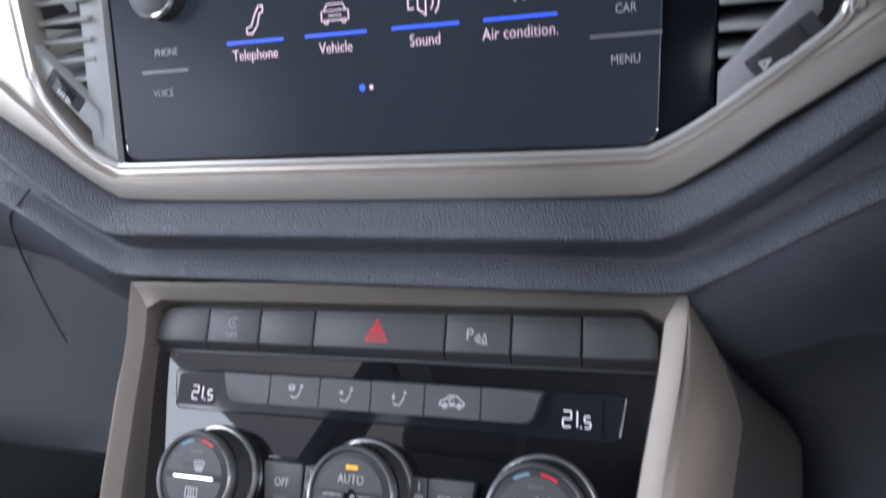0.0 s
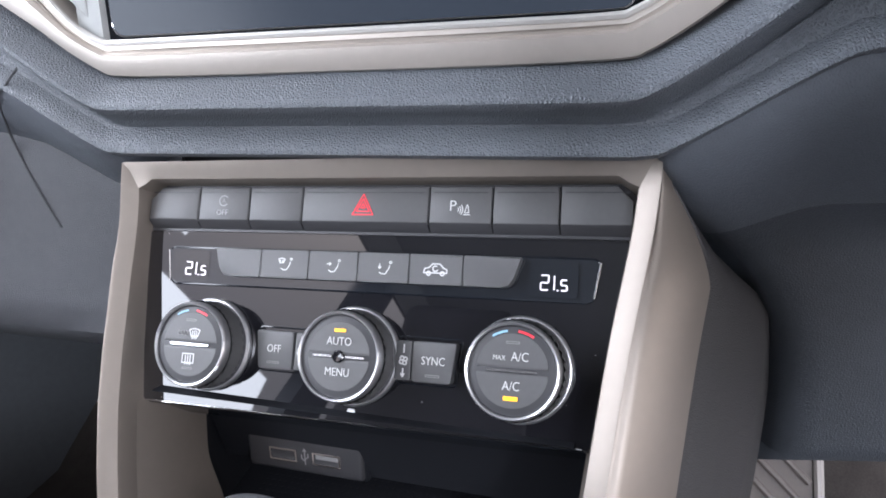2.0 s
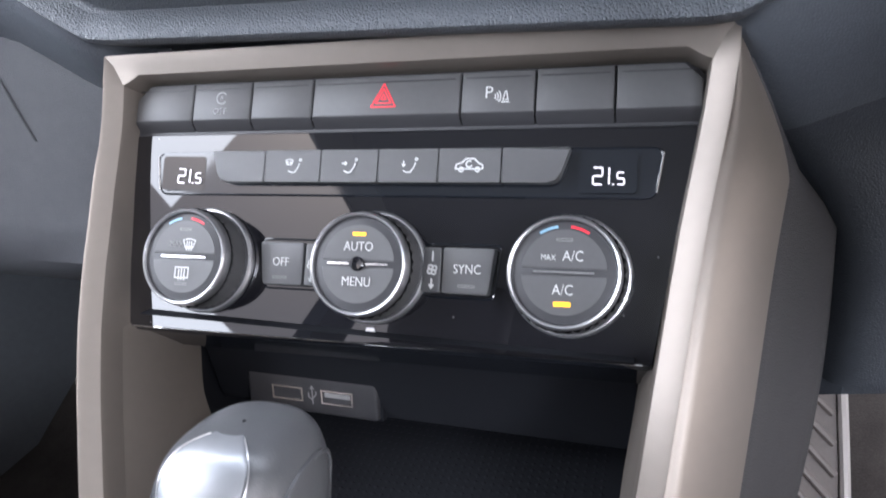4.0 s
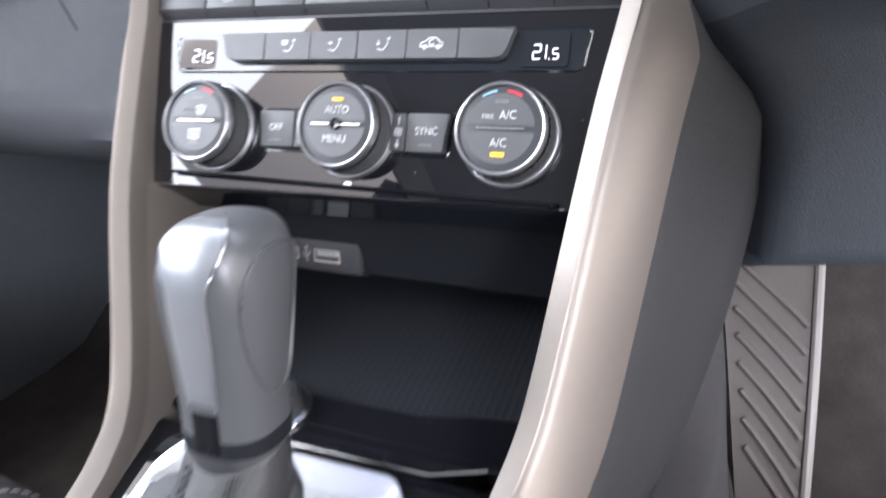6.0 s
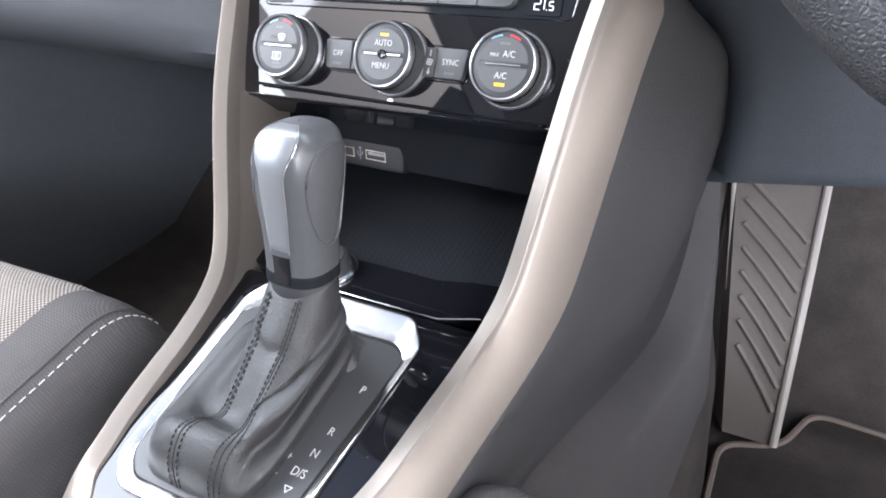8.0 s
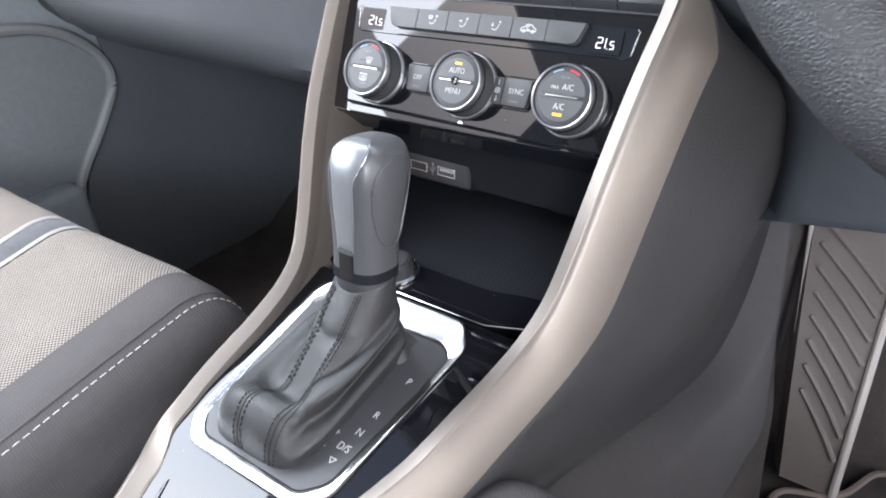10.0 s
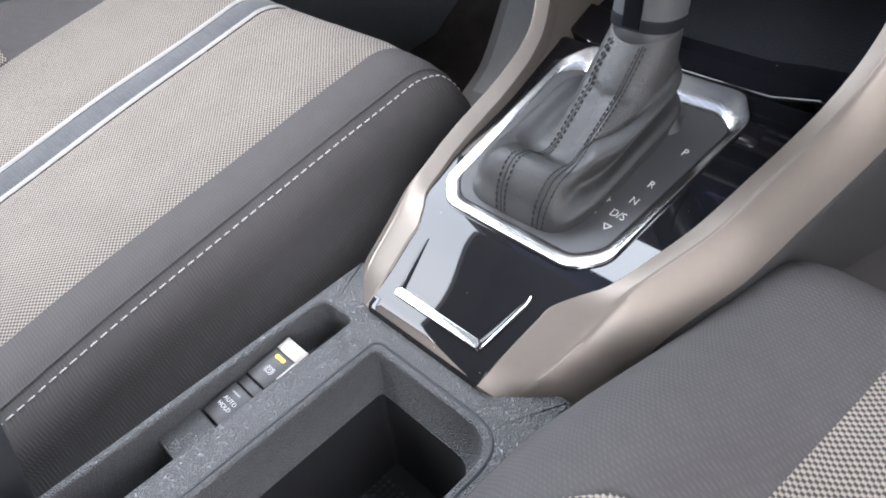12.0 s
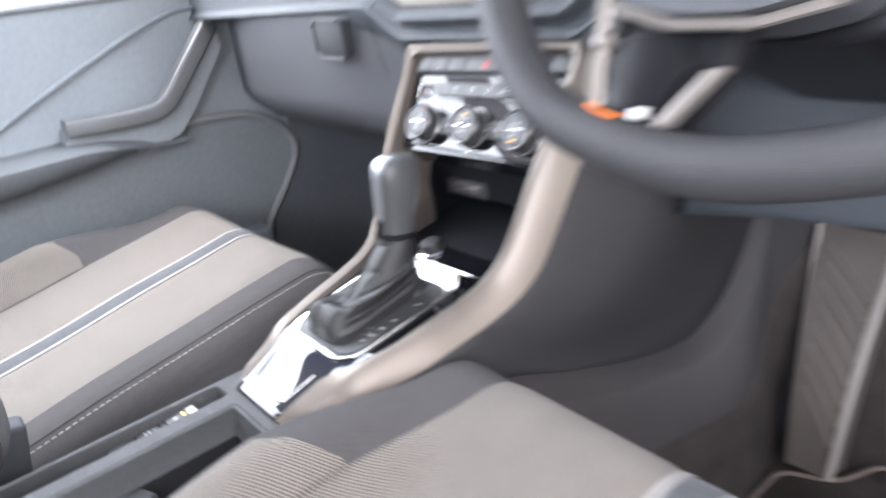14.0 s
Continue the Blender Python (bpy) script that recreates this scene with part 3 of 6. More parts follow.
def lower_panel(s, far):
    """The smooth panel that falls from the lower moulding's crest beside the stack. far: how far out it goes."""
    rows_ = []
    for k in range(30):
        z = 0.7082 - (0.7082 - 0.540) * k / 29
        sx = stack_side_x(z)
        back = 0.0585 * (1 - smooth01((z - 0.628) / 0.084))
        cols = [(sx - 0.010, 0.024), (sx - 0.002, 0.014), (sx + 0.002, 0.007), (sx + 0.006, 0.003), (sx + 0.011, 0.0008), (sx + 0.018, 0.0), (0.198, 0), (0.205, 0), (0.212, 0), (0.225, 0), (0.26, 0), (0.34, 0), (0.45, 0), (0.6, 0), (0.76, 0)]
        cols = [(min(x, far), d) for x, d in cols]
        mid_x = [sx + 0.018 + (0.198 - sx - 0.018) * q for q in (0.2, 0.4, 0.6, 0.8)]
        cols = cols[:6] + [(min(x, far), 0) for x in mid_x] + cols[6:]
        rows_.append([(s * x, 0.4365 + back + d, z + dash_rise(x, 0.118, 0.175, 0.034) * (1 - k / 29) + knee_lift(x) * k / 29) for x, d in cols])
    return rows_


rows = lower_panel(1, 0.76)
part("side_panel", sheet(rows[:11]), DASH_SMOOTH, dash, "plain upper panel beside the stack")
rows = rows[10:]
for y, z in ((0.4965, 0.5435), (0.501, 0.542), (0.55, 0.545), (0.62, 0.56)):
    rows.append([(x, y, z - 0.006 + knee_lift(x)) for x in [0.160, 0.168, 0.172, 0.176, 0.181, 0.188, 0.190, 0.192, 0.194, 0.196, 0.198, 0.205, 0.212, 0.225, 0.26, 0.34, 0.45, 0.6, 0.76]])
# the panel's lower part takes the darker colour that stands for its shade
part("knee_panel", sheet(rows), DASH_SHADED, dash, "plain lower panel over the footwell, coloured darker for shade")
bm = sheet(lower_panel(-1, 0.215))
bmesh.ops.remove_doubles(bm, verts=bm.verts[:], dist=0.00005)
part("side_panel", bm, DASH_SMOOTH, dash, "plain dark panel beside the stack")
part("panel_joint", tube(spline([(-0.157, 0.4382, 0.7437), (-0.1653, 0.4369, 0.7364), (-0.1750, 0.4398, 0.7303), (-0.1880, 0.4508, 0.7145), (-0.1908, 0.4555, 0.6991), (-0.1860, 0.4565, 0.6794), (-0.180, 0.458, 0.660)], 40), 0.0006, 6), RUBBER, dash, "dark joint before the glovebox")
rows = []
GX = [0.10, 0.13, 0.15, 0.20, 0.26, 0.34, 0.45, 0.55, 0.60, 0.63]
for k in range(16):
    z = 0.745 - (0.745 - 0.62) * k / 15
    rows.append([(-x, 0.464 - 0.020 * smooth01((x - 0.15) / 0.1) + 0.03 * smooth01((x - 0.5) / 0.13), z + dash_rise(x, 0.13, 0.175, 0.03) * (1 - k / 15)) for x in GX])
for y, z in ((0.455, 0.600), (0.475, 0.580), (0.52, 0.560), (0.62, 0.525), (0.80, 0.48), (1.05, 0.45)):
    rows.append([(-x, y + 0.03 * smooth01((x - 0.5) / 0.13), z) for x in GX])
glove = part("glovebox", sheet(rows), SIDE, dash, "dark plain glovebox lid")
bm = slab(-0.290, -0.228, 0.434, 0.448, 0.686, 0.728, bevel=0.004)
part("latch", bm, RUBBER, glove, "recessed latch")
tb = tube([(-0.232, 0.433, 0.728), (-0.284, 0.433, 0.730), (-0.290, 0.433, 0.722), (-0.288, 0.433, 0.694), (-0.280, 0.433, 0.686), (-0.228, 0.433, 0.684)], 0.0016, 6)
part("latch_edge", tb, MATTE, glove, "pale edge of the latch")

# ---- screen unit ----
SA = radians(8)
SM = Matrix.Translation((0, 0.4475, 0.7525)) @ Matrix((Vector((1, 0, 0)), Vector((0, math.sin(SA), math.cos(SA))), Vector((0, -math.cos(SA), math.sin(SA))))).transposed().to_4x4()
screen = thing("infotainment_screen", (0, 0.45, 0.752), "large black touchscreen showing a menu with blue bars", "screen")
part("surround", prism(rounded([(-0.1255, -0.002), (0.1255, -0.002), (0.1275, 0.15), (-0.1275, 0.15)], 0.003), -0.03, -0.0022, SM, 0.001), SURROUND, screen, "glossy black surround")
part("glass", prism(rounded([(-0.1085, 0.0015), (0.1085, 0.0015), (0.1115, 0.135), (-0.1115, 0.135)], 0.006, 6), -0.004, 0.0, SM, 0.0006, 3), SCREEN_GLASS, screen, "dark glass", smooth=False)
edge = rounded([(-0.1085, 0.0015), (0.1085, 0.0015), (0.1115, 0.135), (-0.1115, 0.135)], 0.006, 6)
part("glass_edge", tube([SM @ Vector((x, y, -0.0006)) for x, y in edge], 0.00045, 5, closed=True), CHROME, screen, "hairline bright edge")


def at_screen(x, z):
    return SM @ Matrix.Translation((x, (z - 0.7525) / math.cos(SA), 0.0003))


for k, (word, x, sz) in enumerate((("Telephone", -0.0415, 0.0056), ("Vehicle", -0.0065, 0.0056), ("Sound", 0.0290, 0.0056), ("Air condition.", 0.0635, 0.0056))):
    lettering(word, sz, at_screen(x, 0.7925), LED_PINK, screen, "menu_word", 0.85)
    bm = slab(-0.0128, 0.0128, -0.00048, 0.00048, 0, 0.0002, m=at_screen(x, 0.7975))
    part("menu_bar", bm, LED_BLUE, screen, "blue bar", smooth=False)
H = 0.00026
strokes([[(-0.004, -0.004), (-0.0015, -0.0042), (0.001, -0.001), (0.002, 0.003), (0.0035, 0.0035), (0.0036, 0.006), (0.0016, 0.0058), (-0.0003, 0.0025), (-0.0018, -0.0012), (-0.004, -0.002), (-0.004, -0.004)]],
        H, at_screen(-0.0405, 0.8045), LED_PINK, screen)
strokes([[(-0.0065, -0.003), (0.0065, -0.003), (0.0065, 0.0015), (0.0052, 0.0020), (0.0038, 0.0052), (-0.0038, 0.0052), (-0.0052, 0.0020), (-0.0065, 0.0015), (-0.0065, -0.003)],
         [(-0.0052, 0.002), (0.0052, 0.002)], [(-0.003, -0.0005), (0.003, -0.0005)], [(-0.005, -0.003), (-0.005, -0.0045), (-0.0035, -0.0045), (-0.0035, -0.003)],
         [(0.005, -0.003), (0.005, -0.0045), (0.0035, -0.0045), (0.0035, -0.003)]], H, at_screen(-0.0062, 0.8045) @ Matrix.Diagonal((0.86, 0.70, 1, 1)), LED_PINK, screen)
strokes([[(-0.0045, -0.0016), (-0.0065, -0.0016), (-0.0065, 0.0022), (-0.0045, 0.0022)], [(-0.0028, -0.0018), (0.0002, -0.0042), (0.0002, 0.0050), (-0.0028, 0.0026), (-0.0028, -0.0018)],
         arc(-0.001, 0.0004, 0.0040, -40, 40, 6), arc(-0.001, 0.0004, 0.0062, -40, 40, 6)], H, at_screen(0.0295, 0.8052), LED_PINK, screen)
strokes([[(-0.006, 0.004), (-0.003, 0.001), (0.003, 0.001), (0.006, 0.004)], [(-0.004, 0), (-0.0046, -0.002)], [(-0.0015, -0.0005), (-0.0015, -0.003)],
         [(0.0015, -0.0005), (0.0015, -0.003)], [(0.004, 0), (0.0046, -0.002)], [(-0.0055, 0.006), (0.0055, 0.006)]], H, at_screen(0.0635, 0.8060), LED_PINK, screen)
for x, r, mt in ((0.0035, 0.0012, LED_BLUE), (0.0072, 0.0008, LED_PINK)):
    part("page_dot", turned([(r, 0), (r, 0.0002)], at_screen(x, 0.7775), 16), mt, screen, smooth=False)
BUTTON_INK = mat("dim_grey_print", (0.36, 0.36, 0.37), 0.5, 0, 0.03)
for word, x, z in (("CAR", 0.0985, 0.7972), ("MENU", 0.0985, 0.7812), ("PHONE", -0.0835, 0.7963), ("VOICE", -0.0865, 0.7803)):
    lettering(word, 0.0041, at_screen(x, z), WHITE_INK if x > 0 else BUTTON_INK, screen, "button_word", 0.85)
for x in (0.0985, -0.0850):
    part("button_line", slab(-0.0115, 0.0115, -0.0005, 0.0005, 0, 0.0002, m=at_screen(x, 0.7890)), GREY_INK, screen, smooth=False)
dial = part("dial", turned([(0.0112, -0.003), (0.0112, 0.007), (0.0098, 0.0078), (0.0, 0.0078)], at_screen(-0.0825, 0.8195), 40), MATTE_DARK, screen, "black rotary dial")
part("dial_ring", turned([(0.0113, 0.0062), (0.0116, 0.0072), (0.0106, 0.0082), (0.0098, 0.0078)], at_screen(-0.0825, 0.8195), 40, closed_ends=False), CHROME, dial, "chrome ring")


# ---- air vents beside the screen ----
# slightly darker copy of the vent plastic for the less lit driver's side
VENT_SHADED = mat("shaded_vent_plastic", (0.30, 0.30, 0.305), 0.42, 0, 0.08, 60)
VENT = mat("vent_grey_plastic", (0.32, 0.33, 0.325), 0.42, 0, 0.08, 60)


def air_vent(s):
    """Slatted outlet between screen and decor, with a slanting lower plate and a thumbwheel. s: -1 or 1."""
    v = thing("air_vent", (s * 0.141, 0.47, 0.76), "dark slatted air vent beside the screen with a ribbed thumbwheel", "air vent", "dashboard vents")
    duct = prism(rounded([(0.1262, 0.759), (0.1545, 0.790), (0.1545, 0.93), (0.1275, 0.93)], 0.001), -0.010, 0.0,
                 Matrix.Translation((0, 0.486, 0)) @ Matrix.Rotation(radians(90), 4, "X"))
    bmesh.ops.scale(duct, vec=(s, 1, 1), verts=duct.verts[:])
    part("duct", duct, RUBBER, v, "black duct back")
    for z in (0.7830, 0.7910, 0.7990, 0.8070, 0.8150, 0.8230, 0.8310, 0.8390, 0.8470):
        x1 = min(0.1535, 0.1300 + (z - 0.763) * 0.98 + 0.004)
        b = slab(0.1268, x1, -0.011, 0.010, -0.0009, 0.0009, bevel=0.0005, m=Matrix.Identity(4))
        bmesh.ops.transform(b, matrix=Matrix.Translation((0, 0.462, z)) @ Matrix.Rotation(radians(14), 4, "X"), verts=b.verts[:])
        bmesh.ops.scale(b, vec=(s, 1, 1), verts=b.verts[:])
        part("slat", b, VENT, v)
    rim = prism([(0.1268, 0.7605), (0.1550, 0.7915), (0.1550, 0.8045), (0.1268, 0.7752)], -0.003, 0.003,
                Matrix.Translation((0, 0.4500, 0)) @ Matrix.Rotation(radians(90), 4, "X"), 0.0012)
    bmesh.ops.scale(rim, vec=(s, 1, 1), verts=rim.verts[:])
    # weaker light on the right-hand plate is put into its colour
    part("lower_plate", rim, VENT if s < 0 else VENT_SHADED, v, "slanting grey plate")
    wheel_m = Matrix.Translation((-0.1415, 0.4475, 0.7845)) @ Matrix.Rotation(radians(46), 4, "Y")
    if s > 0:
        wheel_m = Matrix.Translation((0.1452, 0.4470, 0.7818)) @ Matrix.Rotation(radians(-38), 4, "Y") @ Matrix.Diagonal((1.15, 1.1, 1.1, 1))
    well = slab(-0.0098, 0.0098, -0.0012, 0.004, -0.0036, 0.0036, m=wheel_m, bevel=0.0006)
    part("thumbwheel_well", well, RUBBER, v, "black well")
    body = bmesh.new()
    n = 22
    rows_w = []
    for k in range(n + 1):
        a = radians(-58 + 116 * k / n)
        r = 0.0095 + (0.0003 if k % 2 else 0)
        rows_w.append([wheel_m @ Vector((r * math.sin(a) * 0.95, 0.0062 - r * math.cos(a), w)) for w in (-0.0028, -0.0026, 0.0026, 0.0028)])
    part("thumbwheel", sheet(rows_w, bm=body), MATTE_DARK, v, "ribbed black thumbwheel")
    strokes([[(-0.0012, -0.0010), (0.0012, 0.0), (-0.0012, 0.0010), (-0.0012, -0.0010)]] + ([[(-0.006, -0.001), (-0.006, 0.001)], [(-0.0045, -0.001), (-0.0045, 0.001)], [(-0.0030, -0.001), (-0.0030, 0.001)]] if s < 0 else []),
            0.0004, wheel_m @ Matrix.Translation((s * -0.0058, -0.0040 if s < 0 else -0.0032, 0)) @ Matrix.Rotation(radians(90), 4, "X"), WHITE_INK, v, "wheel_mark")
    return v


left_vent = air_vent(-1)
left_vent.location.x += 0.008
part("screen_wing", prism(rounded([(-0.1250, -0.001), (-0.1125, -0.001), (-0.1140, 0.15), (-0.1250, 0.15)], 0.001), -0.020, 0.0016, SM, 0.0010), VENT, screen, "pale grey wing beside the glass")
air_vent(1)


# ---- centre console: frame strips, fascia surround, deck, tray, box ----
console = thing("centre_console", (0, 0.3, 0.17), "dark centre console framed by sweeping champagne strips", "console")

STRIP = [  # front inner edge on one side: x, place, lean of the face, width of its chamfer
    (0.1112, Vector((0, 0.4456, 0.6905)), 1.0, 0.0080), (0.1092, Vector((0, 0.4370, 0.6720)), 1.0, 0.0080), (0.1040, Vector((0, 0.4165, 0.6400)), 1.0, 0.0080), (0.0990, Vector((0, 0.3910, 0.6000)), 1.0, 0.0080),
    (0.0942, Vector((0, 0.3685, 0.5610)), 1.0, 0.0080), (0.0908, Vector((0, 0.3540, 0.5390)), 0.9, 0.0080), (0.0860, Vector((0, 0.3370, 0.5230)), 0.65, 0.0082), (0.0815, Vector((0, 0.3140, 0.5130)), 0.4, 0.0085),
    (0.0775, Vector((0, 0.2880, 0.5065)), 0.2, 0.0088), (0.0745, Vector((0, 0.2660, 0.5015)), 0.08, 0.0090), (0.0710, Vector((0, 0.2500, 0.4970)), 0.0, 0.0092),
    (0.0648, on_deck(0, -0.066, 0.002), 0.0, 0.0087), (0.0585, on_deck(0, -0.0855, 0.0012), 0.0, 0.0093), (0.0500, on_deck(0, -0.0965, 0.0), 0.0, 0.0148), (0.0432, on_deck(0, -0.1065, -0.0015), 0.0, 0.0188), (0.0418, on_deck(0, -0.1150, -0.003), 0.0, 0.0182),
    (0.0395, on_deck(0, -0.130, -0.0065), 0.0, 0.0171), (0.0370, on_deck(0, -0.1525, -0.0108))]
STRIP = [r if len(r) == 4 else (*r, 0.0, 0.0150) for r in STRIP]


def tail(u):
    """The deck dips towards its rear end, down to the storage box."""
    return -0.012 * smooth01((-0.085 - u) / 0.075)


def bend(bm):
    """Bends a piece that lies on the flat of the deck along with its tail."""
    back = GM.inverted()
    for v in bm.verts:
        q = back @ v.co
        v.co = GM @ Vector((q.x, q.y, q.z + tail(q.y)))
    return bm


CHAMFER = [(-0.10, -0.024), (-0.06, -0.010), (0.0, -0.0010), (0.06, 0.0006), (0.5, 0.0022), (0.90, 0.0036), (1.0, 0.0038)]
OUTER = [(0.0008, 0.0033), (0.0018, 0.0034), (0.0040, 0.0018), (0.0085, -0.0028), (0.0132, -0.0090), (0.0172, -0.0160), (0.0205, -0.0235), (0.0194, -0.0270), (0.0165, -0.0300)]
SECTION = CHAMFER + OUTER


DRIFT = [(0.150, 0.0006), (0.187, 0.0008), (0.200, 0.0032), (0.220, 0.0062), (0.235, 0.0074), (0.250, 0.0100), (0.262, 0.0124), (0.276, 0.0136), (0.292, 0.0136), (0.311, 0.0130), (0.328, 0.0114),
         (0.343, 0.0080), (0.355, 0.0052), (0.366, 0.0024), (0.379, -0.0006), (0.394, -0.0030), (0.408, -0.0040), (0.425, -0.0030), (0.445, 0.0)]


def drift(y):
    """How much nearer the middle the passenger's strip runs than the driver's."""
    y = max(0.150, min(0.445, y))
    i = max(k for k in range(len(DRIFT) - 1) if DRIFT[k][0] <= y)
    (a, p), (b, q) = DRIFT[i], DRIFT[i + 1]
    return p + (q - p) * (y - a) / (b - a)


def strip_rows(s, n=120):
    curve = spline([Vector((x, p.y, p.z)) for x, p, _, _ in STRIP], n)
    lean = spline([(f, w, 0) for _, _, f, w in STRIP], n)
    rows = []
    for k, (p, lw) in enumerate(zip(curve, lean)):
        f, w = max(0, min(1, lw.x)), lw.y
        nrm = (Vector((0, PN.y, PN.z)) * f + GN * (1 - f)).normalized()
        end = smooth01((k - (n - 9)) / 8.0)
        up = LEAN_X * s * smooth01((p.y - 0.36) / 0.06)
        crown = max(0.05, 1 - (1 - max(0.0, min(1.0, (0.6950 - p.z) / 0.036))) ** 1.3)
        fall = 0.50 * smooth01((0.225 - p.y) / 0.045)
        row = []
        for j, (o, h) in enumerate(SECTION):
            wide = 0.92 + 0.24 * smooth01(f)
            if s < 0:
                wide *= 1 - 0.52 * smooth01((p.y - 0.185) / 0.06)
            out = o * w if j < len(CHAMFER) else w + o * wide * crown
            deep = h * (0.85 + 0.15 * f) * (crown if j >= len(CHAMFER) else 1.0)
            deep -= fall * max(0.0, min(out, w))
            q = Vector((p.x - (drift(p.y) if s < 0 else 0.0) + out * (1 - 0.22 * end), p.y + end * end * 0.004 * (out / 0.02), p.z)) + nrm * (deep - end * end * 0.007 * (0.2 + out / 0.03))
            row.append(Vector((s * q.x, q.y, q.z + up * q.x)))
        rows.append(row)
    return rows


FRAME_X, FRAME_V = 0.1120, 0.0112


def bar_out(j):
    """How far a point of the section lies from the inner edge on the top bar."""
    o = SECTION[j][0]
    return o * 0.0078 if j < len(CHAMFER) else 0.0078 + min(o, 0.02) * 0.05


def bar_deep(j):
    return SECTION[j][1] * (1.0 if j < len(CHAMFER) else 0.35)


for s in (-1, 1):
    rows = strip_rows(s)
    corner = [on_stack(s * (FRAME_X + bar_out(j)), FRAME_V + bar_out(j) - (0.0045 if j < 4 else 0.0), 0.0063 + bar_deep(j)) for j in range(len(SECTION))]
    bm = sheet([corner] + rows)
    bm.verts.ensure_lookup_table()
    n = len(SECTION)
    bm.faces.new([bm.verts[len(bm.verts) - n + j] for j in range(n)])
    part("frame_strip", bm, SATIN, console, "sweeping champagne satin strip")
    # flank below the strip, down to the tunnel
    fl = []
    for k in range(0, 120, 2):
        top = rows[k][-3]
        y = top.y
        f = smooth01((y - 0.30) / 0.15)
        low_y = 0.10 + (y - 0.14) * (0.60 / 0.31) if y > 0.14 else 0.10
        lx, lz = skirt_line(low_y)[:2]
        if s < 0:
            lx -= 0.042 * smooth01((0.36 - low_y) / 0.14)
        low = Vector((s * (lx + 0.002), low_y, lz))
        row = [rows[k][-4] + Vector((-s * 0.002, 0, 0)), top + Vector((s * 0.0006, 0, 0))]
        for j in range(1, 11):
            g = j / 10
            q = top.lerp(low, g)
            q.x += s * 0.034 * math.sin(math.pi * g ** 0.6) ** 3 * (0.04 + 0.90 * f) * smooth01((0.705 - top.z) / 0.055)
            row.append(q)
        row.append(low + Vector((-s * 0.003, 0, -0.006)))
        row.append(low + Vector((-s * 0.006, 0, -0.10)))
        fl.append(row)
    # its dark colour includes the shade on this steep side
    part("flank", sheet(fl), FLANK, console, "grained flank, coloured darker for the shade below the strip")
    # inner return of the strip beside the open tray, and the tray's dark wall beyond it
    wing, wall = [], []
    for k in range(20, 85):
        a = rows[k][1]
        f = smooth01((a.y - 0.295) / 0.055)
        e = a + Vector((-s * 0.002, (0.046 + 0.012 * smooth01((0.56 - a.z) / 0.03)) * f + 0.002, -0.020 * f * smooth01((0.555 - a.z) / 0.035)))
        wing.append([rows[k][0], a, a.lerp(e, 0.5) + Vector((-s * 0.001, 0, 0)), e])
        wall.append([e, Vector((s * 0.097, max(e.y, 0.44), e.z)), Vector((s * 0.097, 0.505, max(e.z, 0.49)))])
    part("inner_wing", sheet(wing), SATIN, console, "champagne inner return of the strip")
    part("tray_wall", sheet(wall), TRAY, console, "black wall of the tray")

# top bar of the frame with its chamfered inner corners
bar = []
for k in range(61):
    x = -FRAME_X + 2 * FRAME_X * k / 60
    drop = 0.0045 * smooth01((abs(x) - 0.1050) / 0.006)
    bar.append([on_stack(x + math.copysign(bar_out(j), x) * (k in (0, 60)), FRAME_V + bar_out(j) - (drop if j < 4 else 0.0), 0.0063 + bar_deep(j)) for j in range(len(SECTION))])
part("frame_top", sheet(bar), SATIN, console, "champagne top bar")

# glossy deck round the gear lever
half = [(0.0372, -0.1515), (0.0400, -0.130), (0.0440, -0.1075), (0.0505, -0.0975), (0.0590, -0.0855), (0.0660, -0.064), (0.0735, -0.035), (0.078, 0.0), (0.082, 0.030), (0.087, 0.056)]
rows = []
for k in range(61):
    u = -0.1515 + (0.056 + 0.1515) * k / 60
    i = max(j for j in range(len(half) - 1) if half[j][1] <= u + 1e-9)
    g = (u - half[i][1]) / (half[i + 1][1] - half[i][1])
    w = half[i][0] + (half[i + 1][0] - half[i][0]) * g
    h = -0.0012 if k in (0, 60) else 0.0
    rows.append([on_deck(-w, u, tail(u) - 0.006), on_deck(-w, u, tail(u) - 0.0012)] + [on_deck(-w + 0.001 + (2 * w - 0.002) * j / 12, u, tail(u) + h) for j in range(13)] + [on_deck(w, u, tail(u) - 0.0012), on_deck(w, u, tail(u) - 0.006)])
rows.insert(0, [p + Vector((0, -0.0008, -0.008)) for p in rows[0]])
part("deck", sheet(rows), GLOSS, console, "glossy black deck")
outline2 = [(0.056, 0.0575)] + [(0.088, 0.068), (0.092, 0.094), (0.062, 0.0905), (0.042, 0.084), (-0.042, 0.084), (-0.062, 0.0905), (-0.092, 0.094), (-0.088, 0.068), (-0.056, 0.0575)]
part("deck_front", prism(outline2, -0.012, -0.0012, GM, 0.0010), GLOSS, console, "glossy black front of the deck", smooth=False)
# thin chrome bar drawn in place of the reflection along the deck's front edge
part("deck_edge_reflection", tube([on_deck(x, u, -0.0002) for x, u in ((-0.030, 0.0572), (0.0, 0.0572), (0.030, 0.0572), (0.056, 0.0574), (0.078, 0.065))], 0.0005, 5), CHROME, console, "hairline bright edge")
